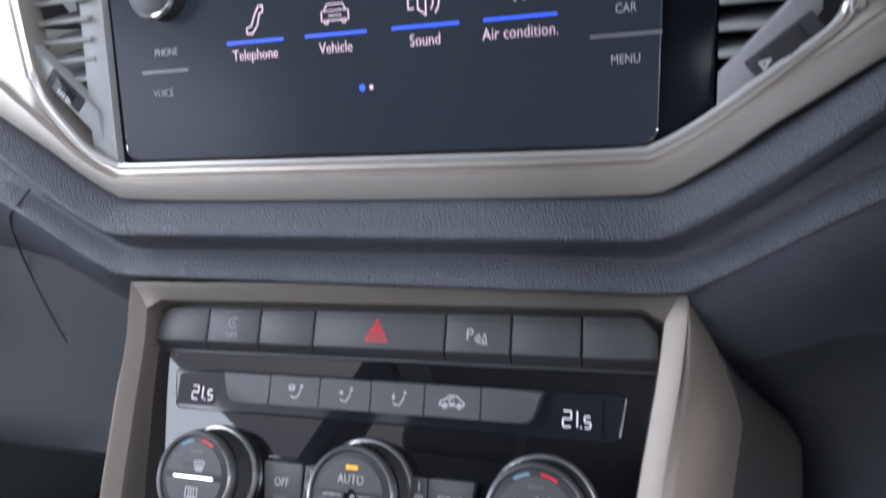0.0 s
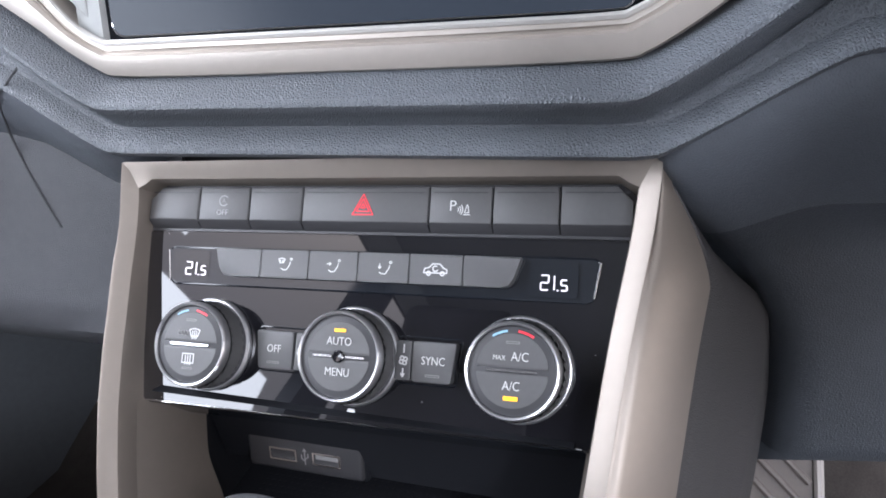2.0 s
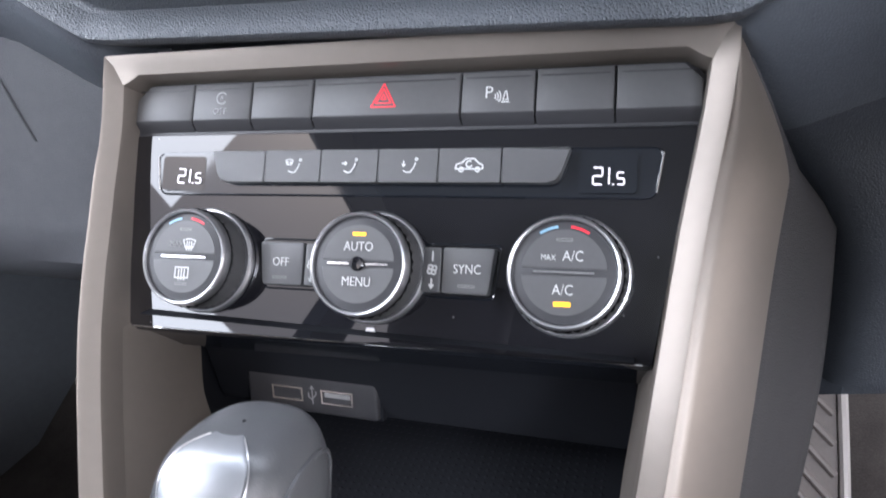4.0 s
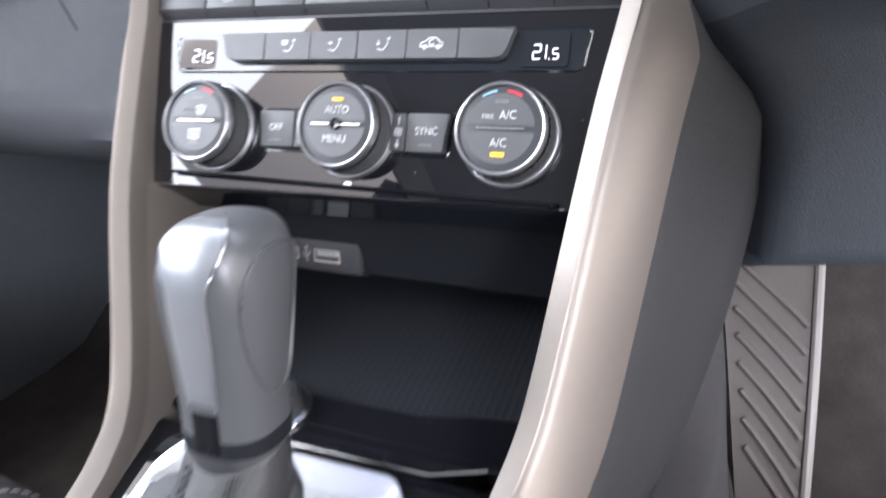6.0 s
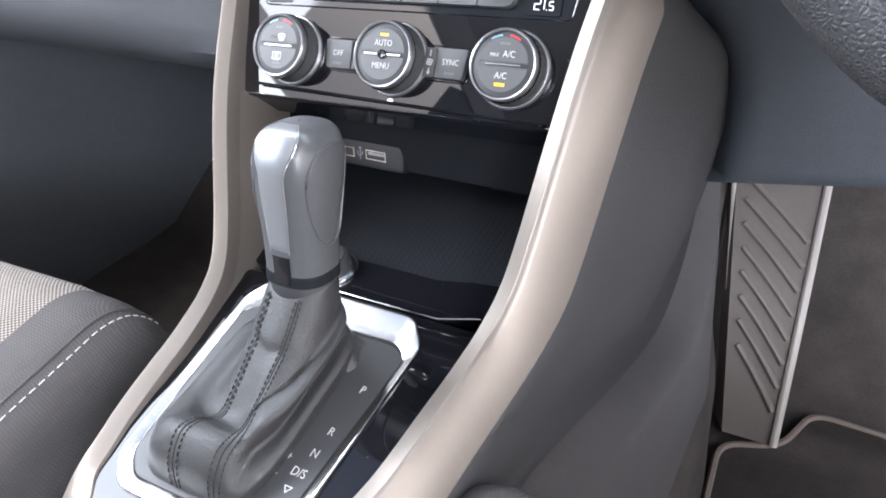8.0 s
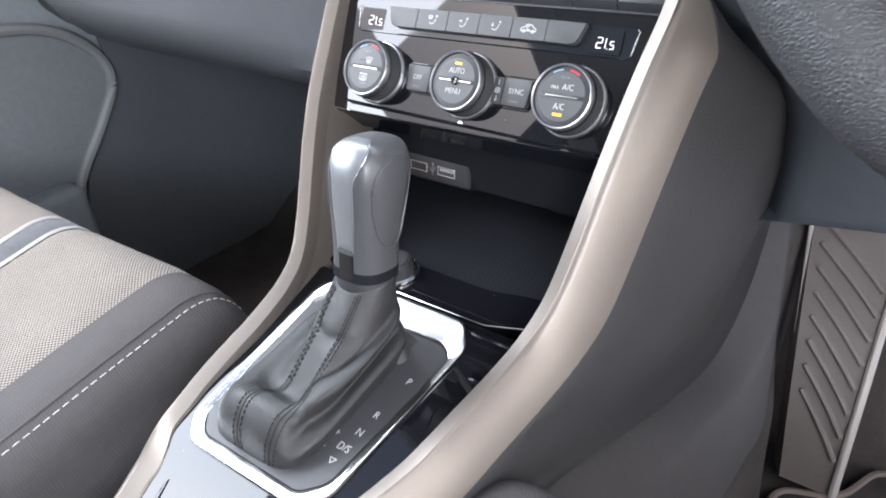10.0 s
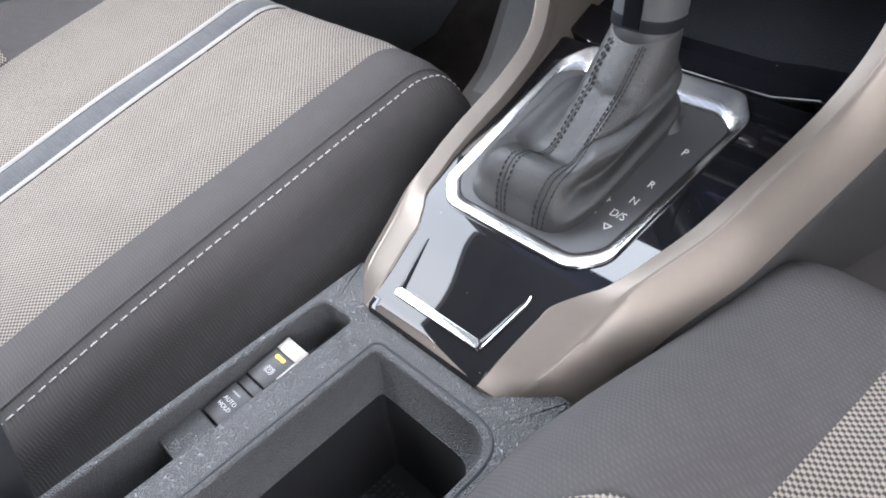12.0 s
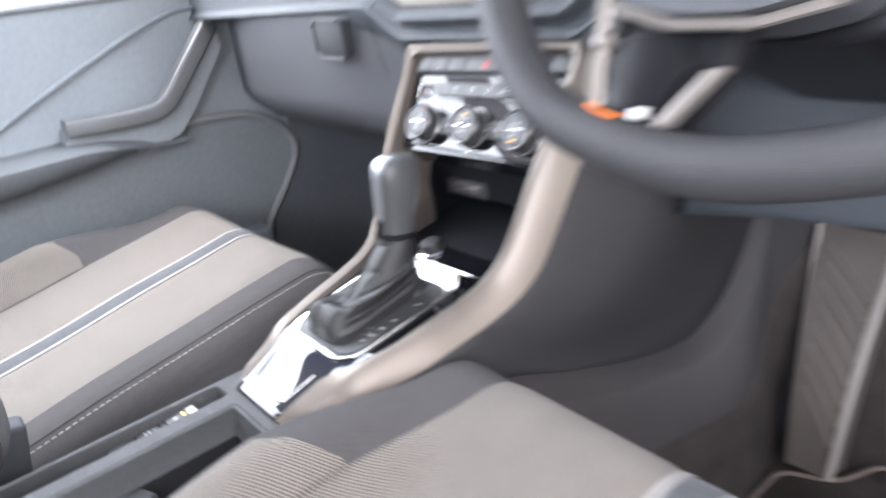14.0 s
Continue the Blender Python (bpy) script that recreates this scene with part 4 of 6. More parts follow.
# push latch let into the deck: a raised lip along a slot
for s in (-1, 1):
    part("latch_groove", bend(prism([(s * 0.0245, -0.1375), (s * 0.0275, -0.1390), (s * 0.0335, -0.1110), (s * 0.0325, -0.1080), (s * 0.0300, -0.1180)], -0.002, 0.0007, GM, 0.0004)), GLOSS_CLEAN, console, "tapering groove")
    if s > 0:
        part("latch_groove_edge", bend(tube([on_deck(s * 0.0280, -0.1390, 0.0007), on_deck(s * 0.0335, -0.1110, 0.0008), on_deck(s * 0.0330, -0.1075, 0.0006)], 0.0005, 5)), CHROME, console)
part("latch_lip", bend(prism(rounded([(-0.0275, -0.1405), (0.0275, -0.1405), (0.0265, -0.1365), (-0.0265, -0.1365)], 0.001), -0.001, 0.0026, GM, 0.0013, 3)), BEZEL, console, "bright raised lip")

# open tray in front: ribbed mat, walls, roof
# the tray's depth of shade is put into its near-black colour
tray_z = on_deck(0, 0.09).z - 0.006
bm = sheet([[(x, y, tray_z + (y - 0.38) * 0.10) for y in (0.370, 0.42, 0.47, 0.50)] for x in (-0.10, 0.0, 0.10)])
part("tray_floor", thicken(bm, 0.003), TRAY, console, "black tray floor")
bm = bmesh.new()
for i in range(44):
    for j in range(30):
        x, y = -0.082 + 0.0038 * i, 0.384 + 0.0038 * j
        if y - 0.384 < 0.006 * (abs(x) > 0.045):
            continue
        z = tray_z + (y - 0.38) * 0.10
        c = bm.verts.new((x, y, z + 0.0004))
        q = [bm.verts.new((x + a, y + b, z)) for a, b in ((-0.0015, 0), (0, -0.0015), (0.0015, 0), (0, 0.0015))]
        for k in range(4):
            bm.faces.new((q[k], q[(k + 1) % 4], c))
tagged(part("tray_mat_studs", bm, TRAY, console, "studded rubber mat", smooth=False), kind="stuff")
rows = [[(x, y, z) for y, z in ((0.503, 0.50), (0.503, 0.534), (0.496, 0.5405), (0.448, 0.5400), (0.4435, 0.5420), (0.4415, 0.5480), (0.4360, 0.5800), (0.418, 0.6035), (0.404, 0.606))] for x in (-0.0935, -0.05, 0, 0.05, 0.0935)]
part("tray_back", sheet(rows), TRAY, console, "black back wall and brow of the tray")
part("tray_block", slab(0.030, 0.092, 0.478, 0.502, 0.50, 0.537, bevel=0.003), TRAY, console, "dark step at the back of the tray")

# ---- storage box between the seats ----
ZC = 0.455


def hole_plate(name, outer_, holes, z, thick, material, parent, label=""):
    """A flat plate with rounded holes through it, its edges softened."""
    bm = bmesh.new()
    edges = []
    for loop in [outer_, *holes]:
        vs = [bm.verts.new((x, y, z)) for x, y in loop]
        edges += [bm.edges.new((a, b)) for a, b in zip(vs, vs[1:] + vs[:1])]
    bmesh.ops.triangle_fill(bm, edges=edges, use_beauty=True, use_dissolve=False)
    got = bmesh.ops.extrude_face_region(bm, geom=bm.faces[:])
    bmesh.ops.translate(bm, vec=(0, 0, -thick), verts=[v for v in got["geom"] if isinstance(v, bmesh.types.BMVert)])
    bmesh.ops.recalc_face_normals(bm, faces=bm.faces)
    sharp = [e for e in bm.edges if len(e.link_faces) == 2 and e.calc_face_angle(0) > 1.0 and min(v.co.z for v in e.verts) > z - thick * 0.5]
    bmesh.ops.bevel(bm, geom=sharp, offset=0.0020, segments=3, affect="EDGES", profile=0.5)
    return part(name, bm, material, parent, label)


channel_hole = rounded([(-0.0625, -0.296), (-0.0395, -0.296), (-0.0395, 0.137), (-0.0625, 0.137)], [0.001, 0.001, 0.0035, 0.0075], 5)
cup_line = rounded([(-0.0165, -0.296), (0.0600, -0.296), (0.0600, 0.1325), (-0.0165, 0.1325)], [0.001, 0.001, 0.017, 0.004], 7)
hole_plate("box_top", rounded([(-0.068, -0.30), (0.072, -0.30), (0.072, 0.168), (-0.068, 0.168)], 0.001, 2), [channel_hole, cup_line], ZC + 0.004, 0.05, CONSOLE, console, "grained console top with open wells")
part("box_side", slab(-0.0695, -0.0660, -0.30, 0.175, 0.28, ZC - 0.003, bevel=0.001), CONSOLE, console)
part("box_side", slab(0.070, 0.0735, -0.30, 0.175, 0.28, ZC - 0.003, bevel=0.001), CONSOLE, console)
seam_line = rounded([(-0.0200, -0.290), (-0.0200, 0.1365), (0.0638, 0.1365), (0.0638, -0.290)], [0.001, 0.006, 0.020, 0.001], 8)
part("box_seam", tube([(x, y, ZC + 0.0040) for x, y in seam_line[4:-4]], 0.0007, 5), RUBBER, console, "fine joint round the cup well")


def cup_ring(z, inset):
    """The cup well's outline at height z, drawn in on all sides."""
    return [(0.0217 + (x - 0.0217) * (1 - inset / 0.038), -0.08 + (y + 0.08) * (1 - inset / 0.21), z) for x, y in cup_line]


part("cup_wall", sheet([cup_ring(ZC + 0.003, -0.0004), cup_ring(ZC - 0.006, 0.0010), cup_ring(ZC - 0.017, 0.0050), cup_ring(ZC - 0.0185, 0.0062)], True), CONSOLE, console, "grained sloping rim of the cup well")
bm = sheet([cup_ring(ZC - 0.0180, 0.0058), cup_ring(ZC - 0.021, 0.0064), cup_ring(ZC - 0.060, 0.0090), cup_ring(ZC - 0.069, 0.0120)], True)
bm.verts.ensure_lookup_table()
bm.faces.new([bm.verts[len(bm.verts) - len(cup_line) + j] for j in range(len(cup_line))])
part("cup_well", bm, WELL, console, "deep black cup well")
bm = bmesh.new()
for i in range(16):
    for j in range(40):
        x, y = -0.006 + 0.0034 * i, 0.110 - 0.0034 * j
        q = [bm.verts.new((x + a, y + b, ZC - 0.0685)) for a, b in ((-0.0013, 0), (0, -0.0013), (0.0013, 0), (0, 0.0013))]
        c = bm.verts.new((x, y, ZC - 0.0675))
        for k in range(4):
            bm.faces.new((q[k], q[(k + 1) % 4], c))
tagged(part("cup_mat_studs", bm, RUBBER, console, "studded mat in the cup well", smooth=False), kind="stuff")
part("cup_fin", prism([(-0.013, 0.045), (0.004, 0.052), (0.008, 0.044), (-0.002, -0.06), (-0.013, -0.06)], ZC - 0.065, ZC - 0.020, bevel=0.003), CONSOLE, console, "moulded fin in the cup well")
# switch channel and rear slot
part("channel_floor", slab(-0.0632, -0.0388, 0.036, 0.1365, ZC - 0.028, ZC - 0.022, bevel=0.001), CONSOLE, console)
part("channel_wall", slab(-0.0632, -0.0388, 0.0365, 0.0590, ZC - 0.03, ZC - 0.006, bevel=0.0015), CONSOLE, console)
part("slot_floor", slab(-0.0632, -0.0388, -0.30, 0.037, ZC - 0.055, ZC - 0.048, bevel=0.001), RUBBER, console, "black floor of the long slot")

# ---- parking brake and hold switches ----
epb = thing("parking_brake_switch", (-0.051, 0.09, ZC - 0.016), "black parking brake switch with silver tip and amber light", "switch", "console switches")
E1 = Matrix.Translation((-0.0512, 0.0170, ZC - 0.0085)) @ Matrix.Rotation(radians(5), 4, "X") @ Matrix.Diagonal((0.88, 0.80, 1, 1))
part("rocker", slab(-0.0098, 0.0098, 0.0855, 0.1085, -0.012, 0.0, bevel=0.0014, m=E1), MATTE_DARK, epb, "black rocker")
part("silver_tip", prism([(-0.0098, 0.1085), (0.0098, 0.1085), (0.0098, 0.1185), (-0.0098, 0.1185)], -0.010, -0.0002, E1, 0.0012), SATIN_DARK, epb, "silver front edge")
part("silver_side", slab(0.0084, 0.0102, 0.094, 0.1095, -0.010, 0.0005, bevel=0.0005, m=E1), SATIN_DARK, epb)
part("indicator", prism(rounded([(-0.0045, 0.1035), (0.0035, 0.1035), (0.0035, 0.1060), (-0.0045, 0.1060)], 0.0010), 0, 0.0003, E1), AMBER, epb, "lit amber bar")
strokes([arc(0, 0, 0.0020, 0, 360, 16), arc(0, 0, 0.0031, 130, 230, 6), arc(0, 0, 0.0031, -50, 50, 6)], 0.00025, E1 @ Matrix.Translation((0.0006, 0.0955, 0.0)), WHITE_INK, epb)
lettering("P", 0.0030, E1 @ Matrix.Translation((0.0006, 0.0955, 0.0)), WHITE_INK, epb)
hold = thing("auto_hold_switch", (-0.051, 0.065, ZC - 0.016), "black square push switch marked AUTO HOLD", "switch", "console switches")
part("button", slab(-0.0100, 0.0100, 0.0535, 0.0775, -0.012, 0.0, bevel=0.0014, m=E1), MATTE_DARK, hold, "black push button")
part("spacer", slab(-0.0098, 0.0098, 0.0782, 0.0848, -0.012, -0.0012, bevel=0.0008, m=E1), MATTE_DARK, hold, "narrow blank between the switches")
part("indicator", prism(rounded([(-0.0050, 0.0722), (0.0020, 0.0722), (0.0020, 0.0732), (-0.0050, 0.0732)], 0.0004), 0, 0.0002, E1), GREY_INK, hold)
lettering("AUTO", 0.0038, E1 @ Matrix.Translation((-0.0005, 0.0672, 0)), WHITE_INK, hold)
lettering("HOLD", 0.0038, E1 @ Matrix.Translation((-0.0005, 0.0628, 0)), WHITE_INK, hold)

# ---- USB module under the fascia ----
usb = thing("usb_module", (-0.045, 0.45, 0.552), "black USB socket module with two metal-rimmed ports", "socket")
UM = Matrix.Translation((-0.044, 0.4385, 0.5525)) @ Matrix.Rotation(radians(84), 4, "X")
part("housing", slab(-0.0340, 0.0330, -0.0112, 0.0112, -0.012, -0.0022, m=UM, bevel=0.002), TRAY, usb, "black housing")
part("plate", slab(-0.0325, 0.0315, -0.0098, 0.0098, -0.004, 0.0, m=UM, bevel=0.0022, seg=3), MATTE_DARK, usb, "dark plate")
for x in (-0.0115, 0.0125):
    rim = bmesh.new()
    for a in ((-0.0068, 0.0068, 0.0026, 0.0034), (-0.0068, 0.0068, -0.0034, -0.0026), (-0.0076, -0.0068, -0.0034, 0.0034), (0.0068, 0.0076, -0.0034, 0.0034)):
        box(rim, x + a[0], x + a[1], a[2], a[3], -0.003, 0.0008, UM)
    port = part("port", rim, CHROME, usb, "bright metal port rim", smooth=False)
    part("tongue", slab(x - 0.006, x + 0.006, -0.0002, 0.0018, -0.003, 0.0003, m=UM), GREY_INK if x > 0 else MATTE_DARK, port, smooth=False)
strokes([[(0, -0.0042), (0, 0.0042)], [(-0.0018, 0.001), (-0.0018, -0.001), (0, -0.0024)], [(0.0018, 0.0018), (0.0018, 0.0002), (0, -0.0014)], [(-0.0008, 0.003), (0, 0.0044), (0.0008, 0.003)]], 0.0003,
        UM @ Matrix.Translation((0.0005, 0, 0)), GREY_INK, usb)

# ---- small rotary selector on the front of the deck ----
selector = thing("mode_selector", on_deck(-0.022, 0.0735, -0.001), "small black rotary selector with a chrome base ring", "knob")
MS = GM @ Matrix.Translation((-0.022, 0.0735, -0.0012))
part("base_ring", turned([(0.0150, 0.0), (0.0152, 0.0016), (0.0140, 0.0028), (0.0125, 0.0030)], MS, 40), CHROME, selector, "chrome base ring")
part("grip", turned([(0.0112, 0.0028), (0.0108, 0.0095), (0.0100, 0.0108), (0.0086, 0.0112)], MS, 40, closed_ends=False), MATTE_DARK, selector, "black ribbed grip")
part("cap", turned([(0.0090, 0.0106), (0.0086, 0.0118), (0.0060, 0.0122), (0.0, 0.0123)], MS, 40), MATTE_DARK, selector, "grey cap")


# ---- row of switches above the climate panel ----
switch_row = thing("switch_row", on_stack(0, -0.009, -0.01), "row of seven matte grey push switches with a red hazard triangle", "switches")
part("backing", prism([(-0.1115, -0.0105), (0.1115, -0.0105), (0.1125, 0.004), (0.1040, 0.0125), (-0.1040, 0.0125), (-0.1125, 0.004)], -0.02, -0.004, PM), MATTE_DARK, switch_row, "black backing")
cuts = [-0.1100, -0.0825, -0.0558, -0.0292, 0.0292, 0.0558, 0.0825, 0.1100]
switches = []
for i, (a, b) in enumerate(zip(cuts, cuts[1:])):
    a, b = a + 0.00035, b - 0.00035
    side = [(b, 0.0092), (a, 0.0092)]
    if i == 0:
        side = [(b, 0.0092), (a + 0.0060, 0.0092), (a, 0.0035)]
    if i == 6:
        side = [(b, 0.0035), (b - 0.0060, 0.0092), (a, 0.0092)]
    low = [(a, -0.0058), (b, -0.0058)]
    sw = part("switch", prism(low + side, -0.006, 0.0, PM, 0.0007), MATTE, switch_row)
    lip = sheet([[on_stack(a, -0.0056, -0.0002), on_stack(b, -0.0056, -0.0002)], [on_stack(a, -0.0064, -0.0006), on_stack(b, -0.0064, -0.0006)],
                 [on_stack(a, -0.0098, -0.0045), on_stack(b, -0.0098, -0.0045)]])
    part("lower_lip", lip, MATTE_DARK, sw, "dark lower lip")
    part("upper_crease", slab(a + 0.0015, b - 0.0015, 0.0066, 0.0070, 0, 0.0002, m=PM), MATTE_DARK, sw, smooth=False)
    switches.append(sw)
T = at_stack(0.0, 0.0010)
tri = lambda r: [(0, r), (-r * 0.95, -r * 0.72), (r * 0.95, -r * 0.72), (0, r)]
strokes([tri(0.0050), tri(0.0031), tri(0.0011)], 0.00024, T, RED_INK, switches[3], "hazard_triangle")
lettering("P", 0.0062, at_stack(0.0395, 0.0012), WHITE_INK, switches[4])
strokes([arc(0.0408, -0.0002, 0.0012 + 0.0009 * k, -38, 38, 5) for k in range(3)] + [[(0.0446, -0.0014), (0.0454, 0.0016), (0.0458, 0.0016), (0.0464, -0.0014), (0.0446, -0.0014)], [(0.0442, -0.0022), (0.0468, -0.0022)]],
        0.0002, PM, WHITE_INK, switches[4])
strokes([arc(-0.0690, 0.0030, 0.0023, 40, 320, 12)], 0.0002, PM, BUTTON_INK, switches[1])
lettering("A", 0.0026, at_stack(-0.0690, 0.0030), BUTTON_INK, switches[1])
lettering("OFF", 0.0036, at_stack(-0.0695, -0.0024), BUTTON_INK, switches[1])


# ---- climate control panel ----
climate = thing("climate_control", on_stack(0, -0.088, -0.01), "glossy black climate panel with three knurled chrome-ringed knobs", "climate panel")
part("mark", prism(rounded([(-0.0016, -0.0842), (0.0022, -0.0842), (0.0018, -0.0826), (-0.0012, -0.0826)], 0.0004, 2), -0.0036, -0.0029, PM), RING, climate, "small bright mark under the middle knob")
fascia = part("fascia", prism(rounded([(-0.1090, -0.0885), (0.0968, -0.0885), (0.1085, -0.0108), (-0.1108, -0.0108)], 0.0008), -0.014, -0.0035, PM, 0.0008), GLOSS, climate, "glossy black fascia", smooth=False)
under = [[on_stack(x, -0.0880, -0.0040), on_stack(x, -0.0898, -0.0062), on_stack(x, -0.0905, -0.012), on_stack(x * 0.97, -0.0960, -0.030)] for x in (-0.1080, -0.05, 0, 0.05, 0.0966)]
part("lower_edge", sheet(under), GLOSS_CLEAN, climate, "glossy rolled lower edge")
part("lower_edge_line", tube([on_stack(-0.106, -0.0885, -0.0036), on_stack(0, -0.0885, -0.0034), on_stack(0.094, -0.0885, -0.0036)], 0.0003, 5), CHROME, climate)
# recessed display and button window
hs = rounded([(-0.0960, -0.0348), (0.0960, -0.0348), (0.0985, -0.0182), (-0.0985, -0.0182)], 0.0035, 5)
part("window_rim", tube([on_stack(x, v, -0.0034) for x, v in hs], 0.0005, 5, closed=True), GLOSS_CLEAN, climate, "raised rim")
part("window", prism(hs, -0.0034, -0.0031, PM), GLOSS_CLEAN, climate, "black display window", smooth=False)
for s in (-1, 1):
    # a chrome sliver modelled in place of the highlight at this end
    part("window_glint", tube([on_stack(s * 0.0984, -0.0195, -0.0030), on_stack(s * 0.0964, -0.0330, -0.0030)], 0.0003, 4), CHROME, climate)
bc = [-0.0700, -0.0464, -0.0229, 0.0001, 0.0229, 0.0456, 0.0690]
keys_ = []
for i, (a, b) in enumerate(zip(bc, bc[1:])):
    a, b = a + 0.00025, b - 0.00025
    la, lb = (a + 0.0035 if i == 0 else a), (b - 0.0040 if i == 5 else b)
    poly = [(la, -0.0306), (lb, -0.0306), (b, -0.0186), (a, -0.0186)]
    rr_ = [0.0035 if i == 0 else 0.0003, 0.0035 if i == 5 else 0.0003, 0.0003, 0.0003]
    keys_.append(part("key", prism(rounded(poly, rr_, 4), -0.0034, 0.0012, PM, 0.0007), MATTE, climate, "matte grey key"))
KH = 0.0013


def airflow_symbol(x, kind):
    """The airflow symbols: a reclined seat outline with an arrow."""
    base = [[(x - 0.0008, -0.0035), (x + 0.0012, -0.0034), (x + 0.0030, -0.0008), (x + 0.0036, 0.0012)], [(x - 0.0024, -0.0026), (x - 0.0008, -0.0035)]] + [arc(x + 0.0040, 0.0029, 0.0006, 0, 360, 8)]
    if kind == 0:
        base += [arc(x - 0.0022, -0.0010, 0.0042, 60, 120, 5), [(x - 0.0042, 0.0026), (x - 0.0034, 0.0006), (x - 0.0010, 0.0006), (x - 0.0001, 0.0026)], [(x - 0.003, 0.0022), (x - 0.003, 0.0012)], [(x - 0.0015, 0.0022), (x - 0.0015, 0.0012)]]
    if kind == 1:
        base += [[(x - 0.0036, 0.0010), (x - 0.0012, 0.0010)], [(x - 0.0020, 0.0018), (x - 0.0010, 0.0010), (x - 0.0020, 0.0002)]]
    if kind == 2:
        base += [[(x - 0.0024, 0.0020), (x - 0.0024, -0.0004)], [(x - 0.0032, 0.0004), (x - 0.0024, -0.0006), (x - 0.0016, 0.0004)]]
    return [[(x + (px - x) * 0.74, py * 0.74) for px, py in line] for line in base]


KM = at_stack(0, -0.0246, KH)
for i, x in ((1, -0.0340), (2, -0.0112), (3, 0.0120)):
    strokes(airflow_symbol(x, i - 1), 0.00022, KM, WHITE_INK, keys_[i])
strokes([[(0.0295, -0.0014), (0.0298, 0.0002), (0.0318, 0.0008), (0.0332, 0.0022), (0.0362, 0.0022), (0.0378, 0.0006), (0.0392, 0.0), (0.0392, -0.0014), (0.0295, -0.0014)],
         arc(0.0316, -0.0016, 0.0008, 0, 360, 8), arc(0.0374, -0.0016, 0.0008, 0, 360, 8), arc(0.0344, 0.0003, 0.0011, 60, 330, 8)], 0.00026, KM, WHITE_INK, keys_[4])
SEG = {"2": "abged", "1": "bc", "5": "afgcd"}


def digit(ch, w, h, x0):
    at = {"a": [(0, h), (w, h)], "b": [(w, h), (w, h / 2)], "c": [(w, h / 2), (w, 0)], "d": [(0, 0), (w, 0)], "e": [(0, 0), (0, h / 2)], "f": [(0, h / 2), (0, h)], "g": [(0, h / 2), (w, h / 2)]}
    e = 0.00028
    out = []
    for sg in SEG[ch]:
        (ax, ay), (bx, by) = at[sg]
        d = Vector((bx - ax, by - ay)).normalized() * e
        out.append([(x0 + ax + d.x, ay + d.y), (x0 + bx - d.x, by - d.y)])
    return out


for x in (-0.0870, 0.0762):
    lens_x = x + 0.0045 * (1 if x > 0 else 0.4)
    LM = at_stack(lens_x, -0.0266, -0.0022) @ Matrix.Rotation(radians(4.5 if x < 0 else 0), 4, "Y")
    part("display_lens", prism(rounded([(-0.0095, -0.0068), (0.0095, -0.0068), (0.0095, 0.0068), (-0.0095, 0.0068)], 0.0015, 4), -0.0004, 0.0, LM), GLOSS_CLEAN, climate, "dark lens over the temperature digits", smooth=False)
    M_ = LM @ Matrix.Translation((x - lens_x, -0.0040, 0.0004))
    strokes(digit("2", 0.0030, 0.0056, 0) + digit("1", 0.0012, 0.0056, 0.0040) + digit("5", 0.0022, 0.0040, 0.0078) + [[(0.0064, 0.0), (0.0067, 0.0)]], 0.00027, M_, LED_WHITE, climate, "temperature_digits")
# keys beside the middle knob
for s, word in ((-1, "OFF"), (1, "SYNC")):
    poly = [(0.0268, -0.0692), (0.0432, -0.0692), (0.0452, -0.0532), (0.0268, -0.0532)]
    poly = poly if s > 0 else [(-x, v) for x, v in poly[::-1]]
    key = part("side_key", prism(rounded(poly, 0.0012, 3), -0.004, 0.0008, PM, 0.0006), MATTE, climate, "matte grey key")
    lettering(word, 0.0046, at_stack(s * 0.0358, -0.0608, 0.0009), WHITE_INK, key, wide=0.85)
    strokes([[(s * 0.0358 - 0.0028, -0.0668), (s * 0.0358 + 0.0028, -0.0668), (s * 0.0358 + 0.0028, -0.0661), (s * 0.0358 - 0.0028, -0.0661), (s * 0.0358 - 0.0028, -0.0668)]], 0.00012, at_stack(0, 0, 0.0009), GREY_INK, key)
    poly = [(0.0195, -0.0690), (0.0262, -0.0690), (0.0262, -0.0534), (0.0195, -0.0534)]
    poly = poly if s > 0 else [(-x, v) for x, v in poly[::-1]]
    fan = part("fan_key", prism(rounded(poly, 0.0008, 2), -0.004, 0.0004, PM, 0.0005), MATTE, climate, "narrow fan key")
    fm = at_stack(s * 0.0232, -0.0612, 0.0005)
    strokes([arc(0.0010 * math.cos(q), 0.0010 * math.sin(q), 0.0008, 0, 360, 8) for q in (0.6, 2.17, 3.74, 5.31)] + [[(0, 0.0032), (0, 0.0062)], [(0, -0.0032), (0, -0.0062)], [(-0.0007, -0.0052), (0, -0.0064), (0.0007, -0.0052)]],
            0.00022 if s < 0 else 0.0003, fm, WHITE_INK, fan)
    rim_poly = [(0.0190, -0.0704), (0.0445, -0.0704), (0.0466, -0.0518), (0.0190, -0.0518)]
    rim_poly = [(s * x, v) for x, v in rim_poly]
    part("key_rim", tube([on_stack(x, v, -0.0034) for x, v in rounded(rim_poly, 0.002, 3)], 0.0004, 5, closed=True), GLOSS_CLEAN, climate)


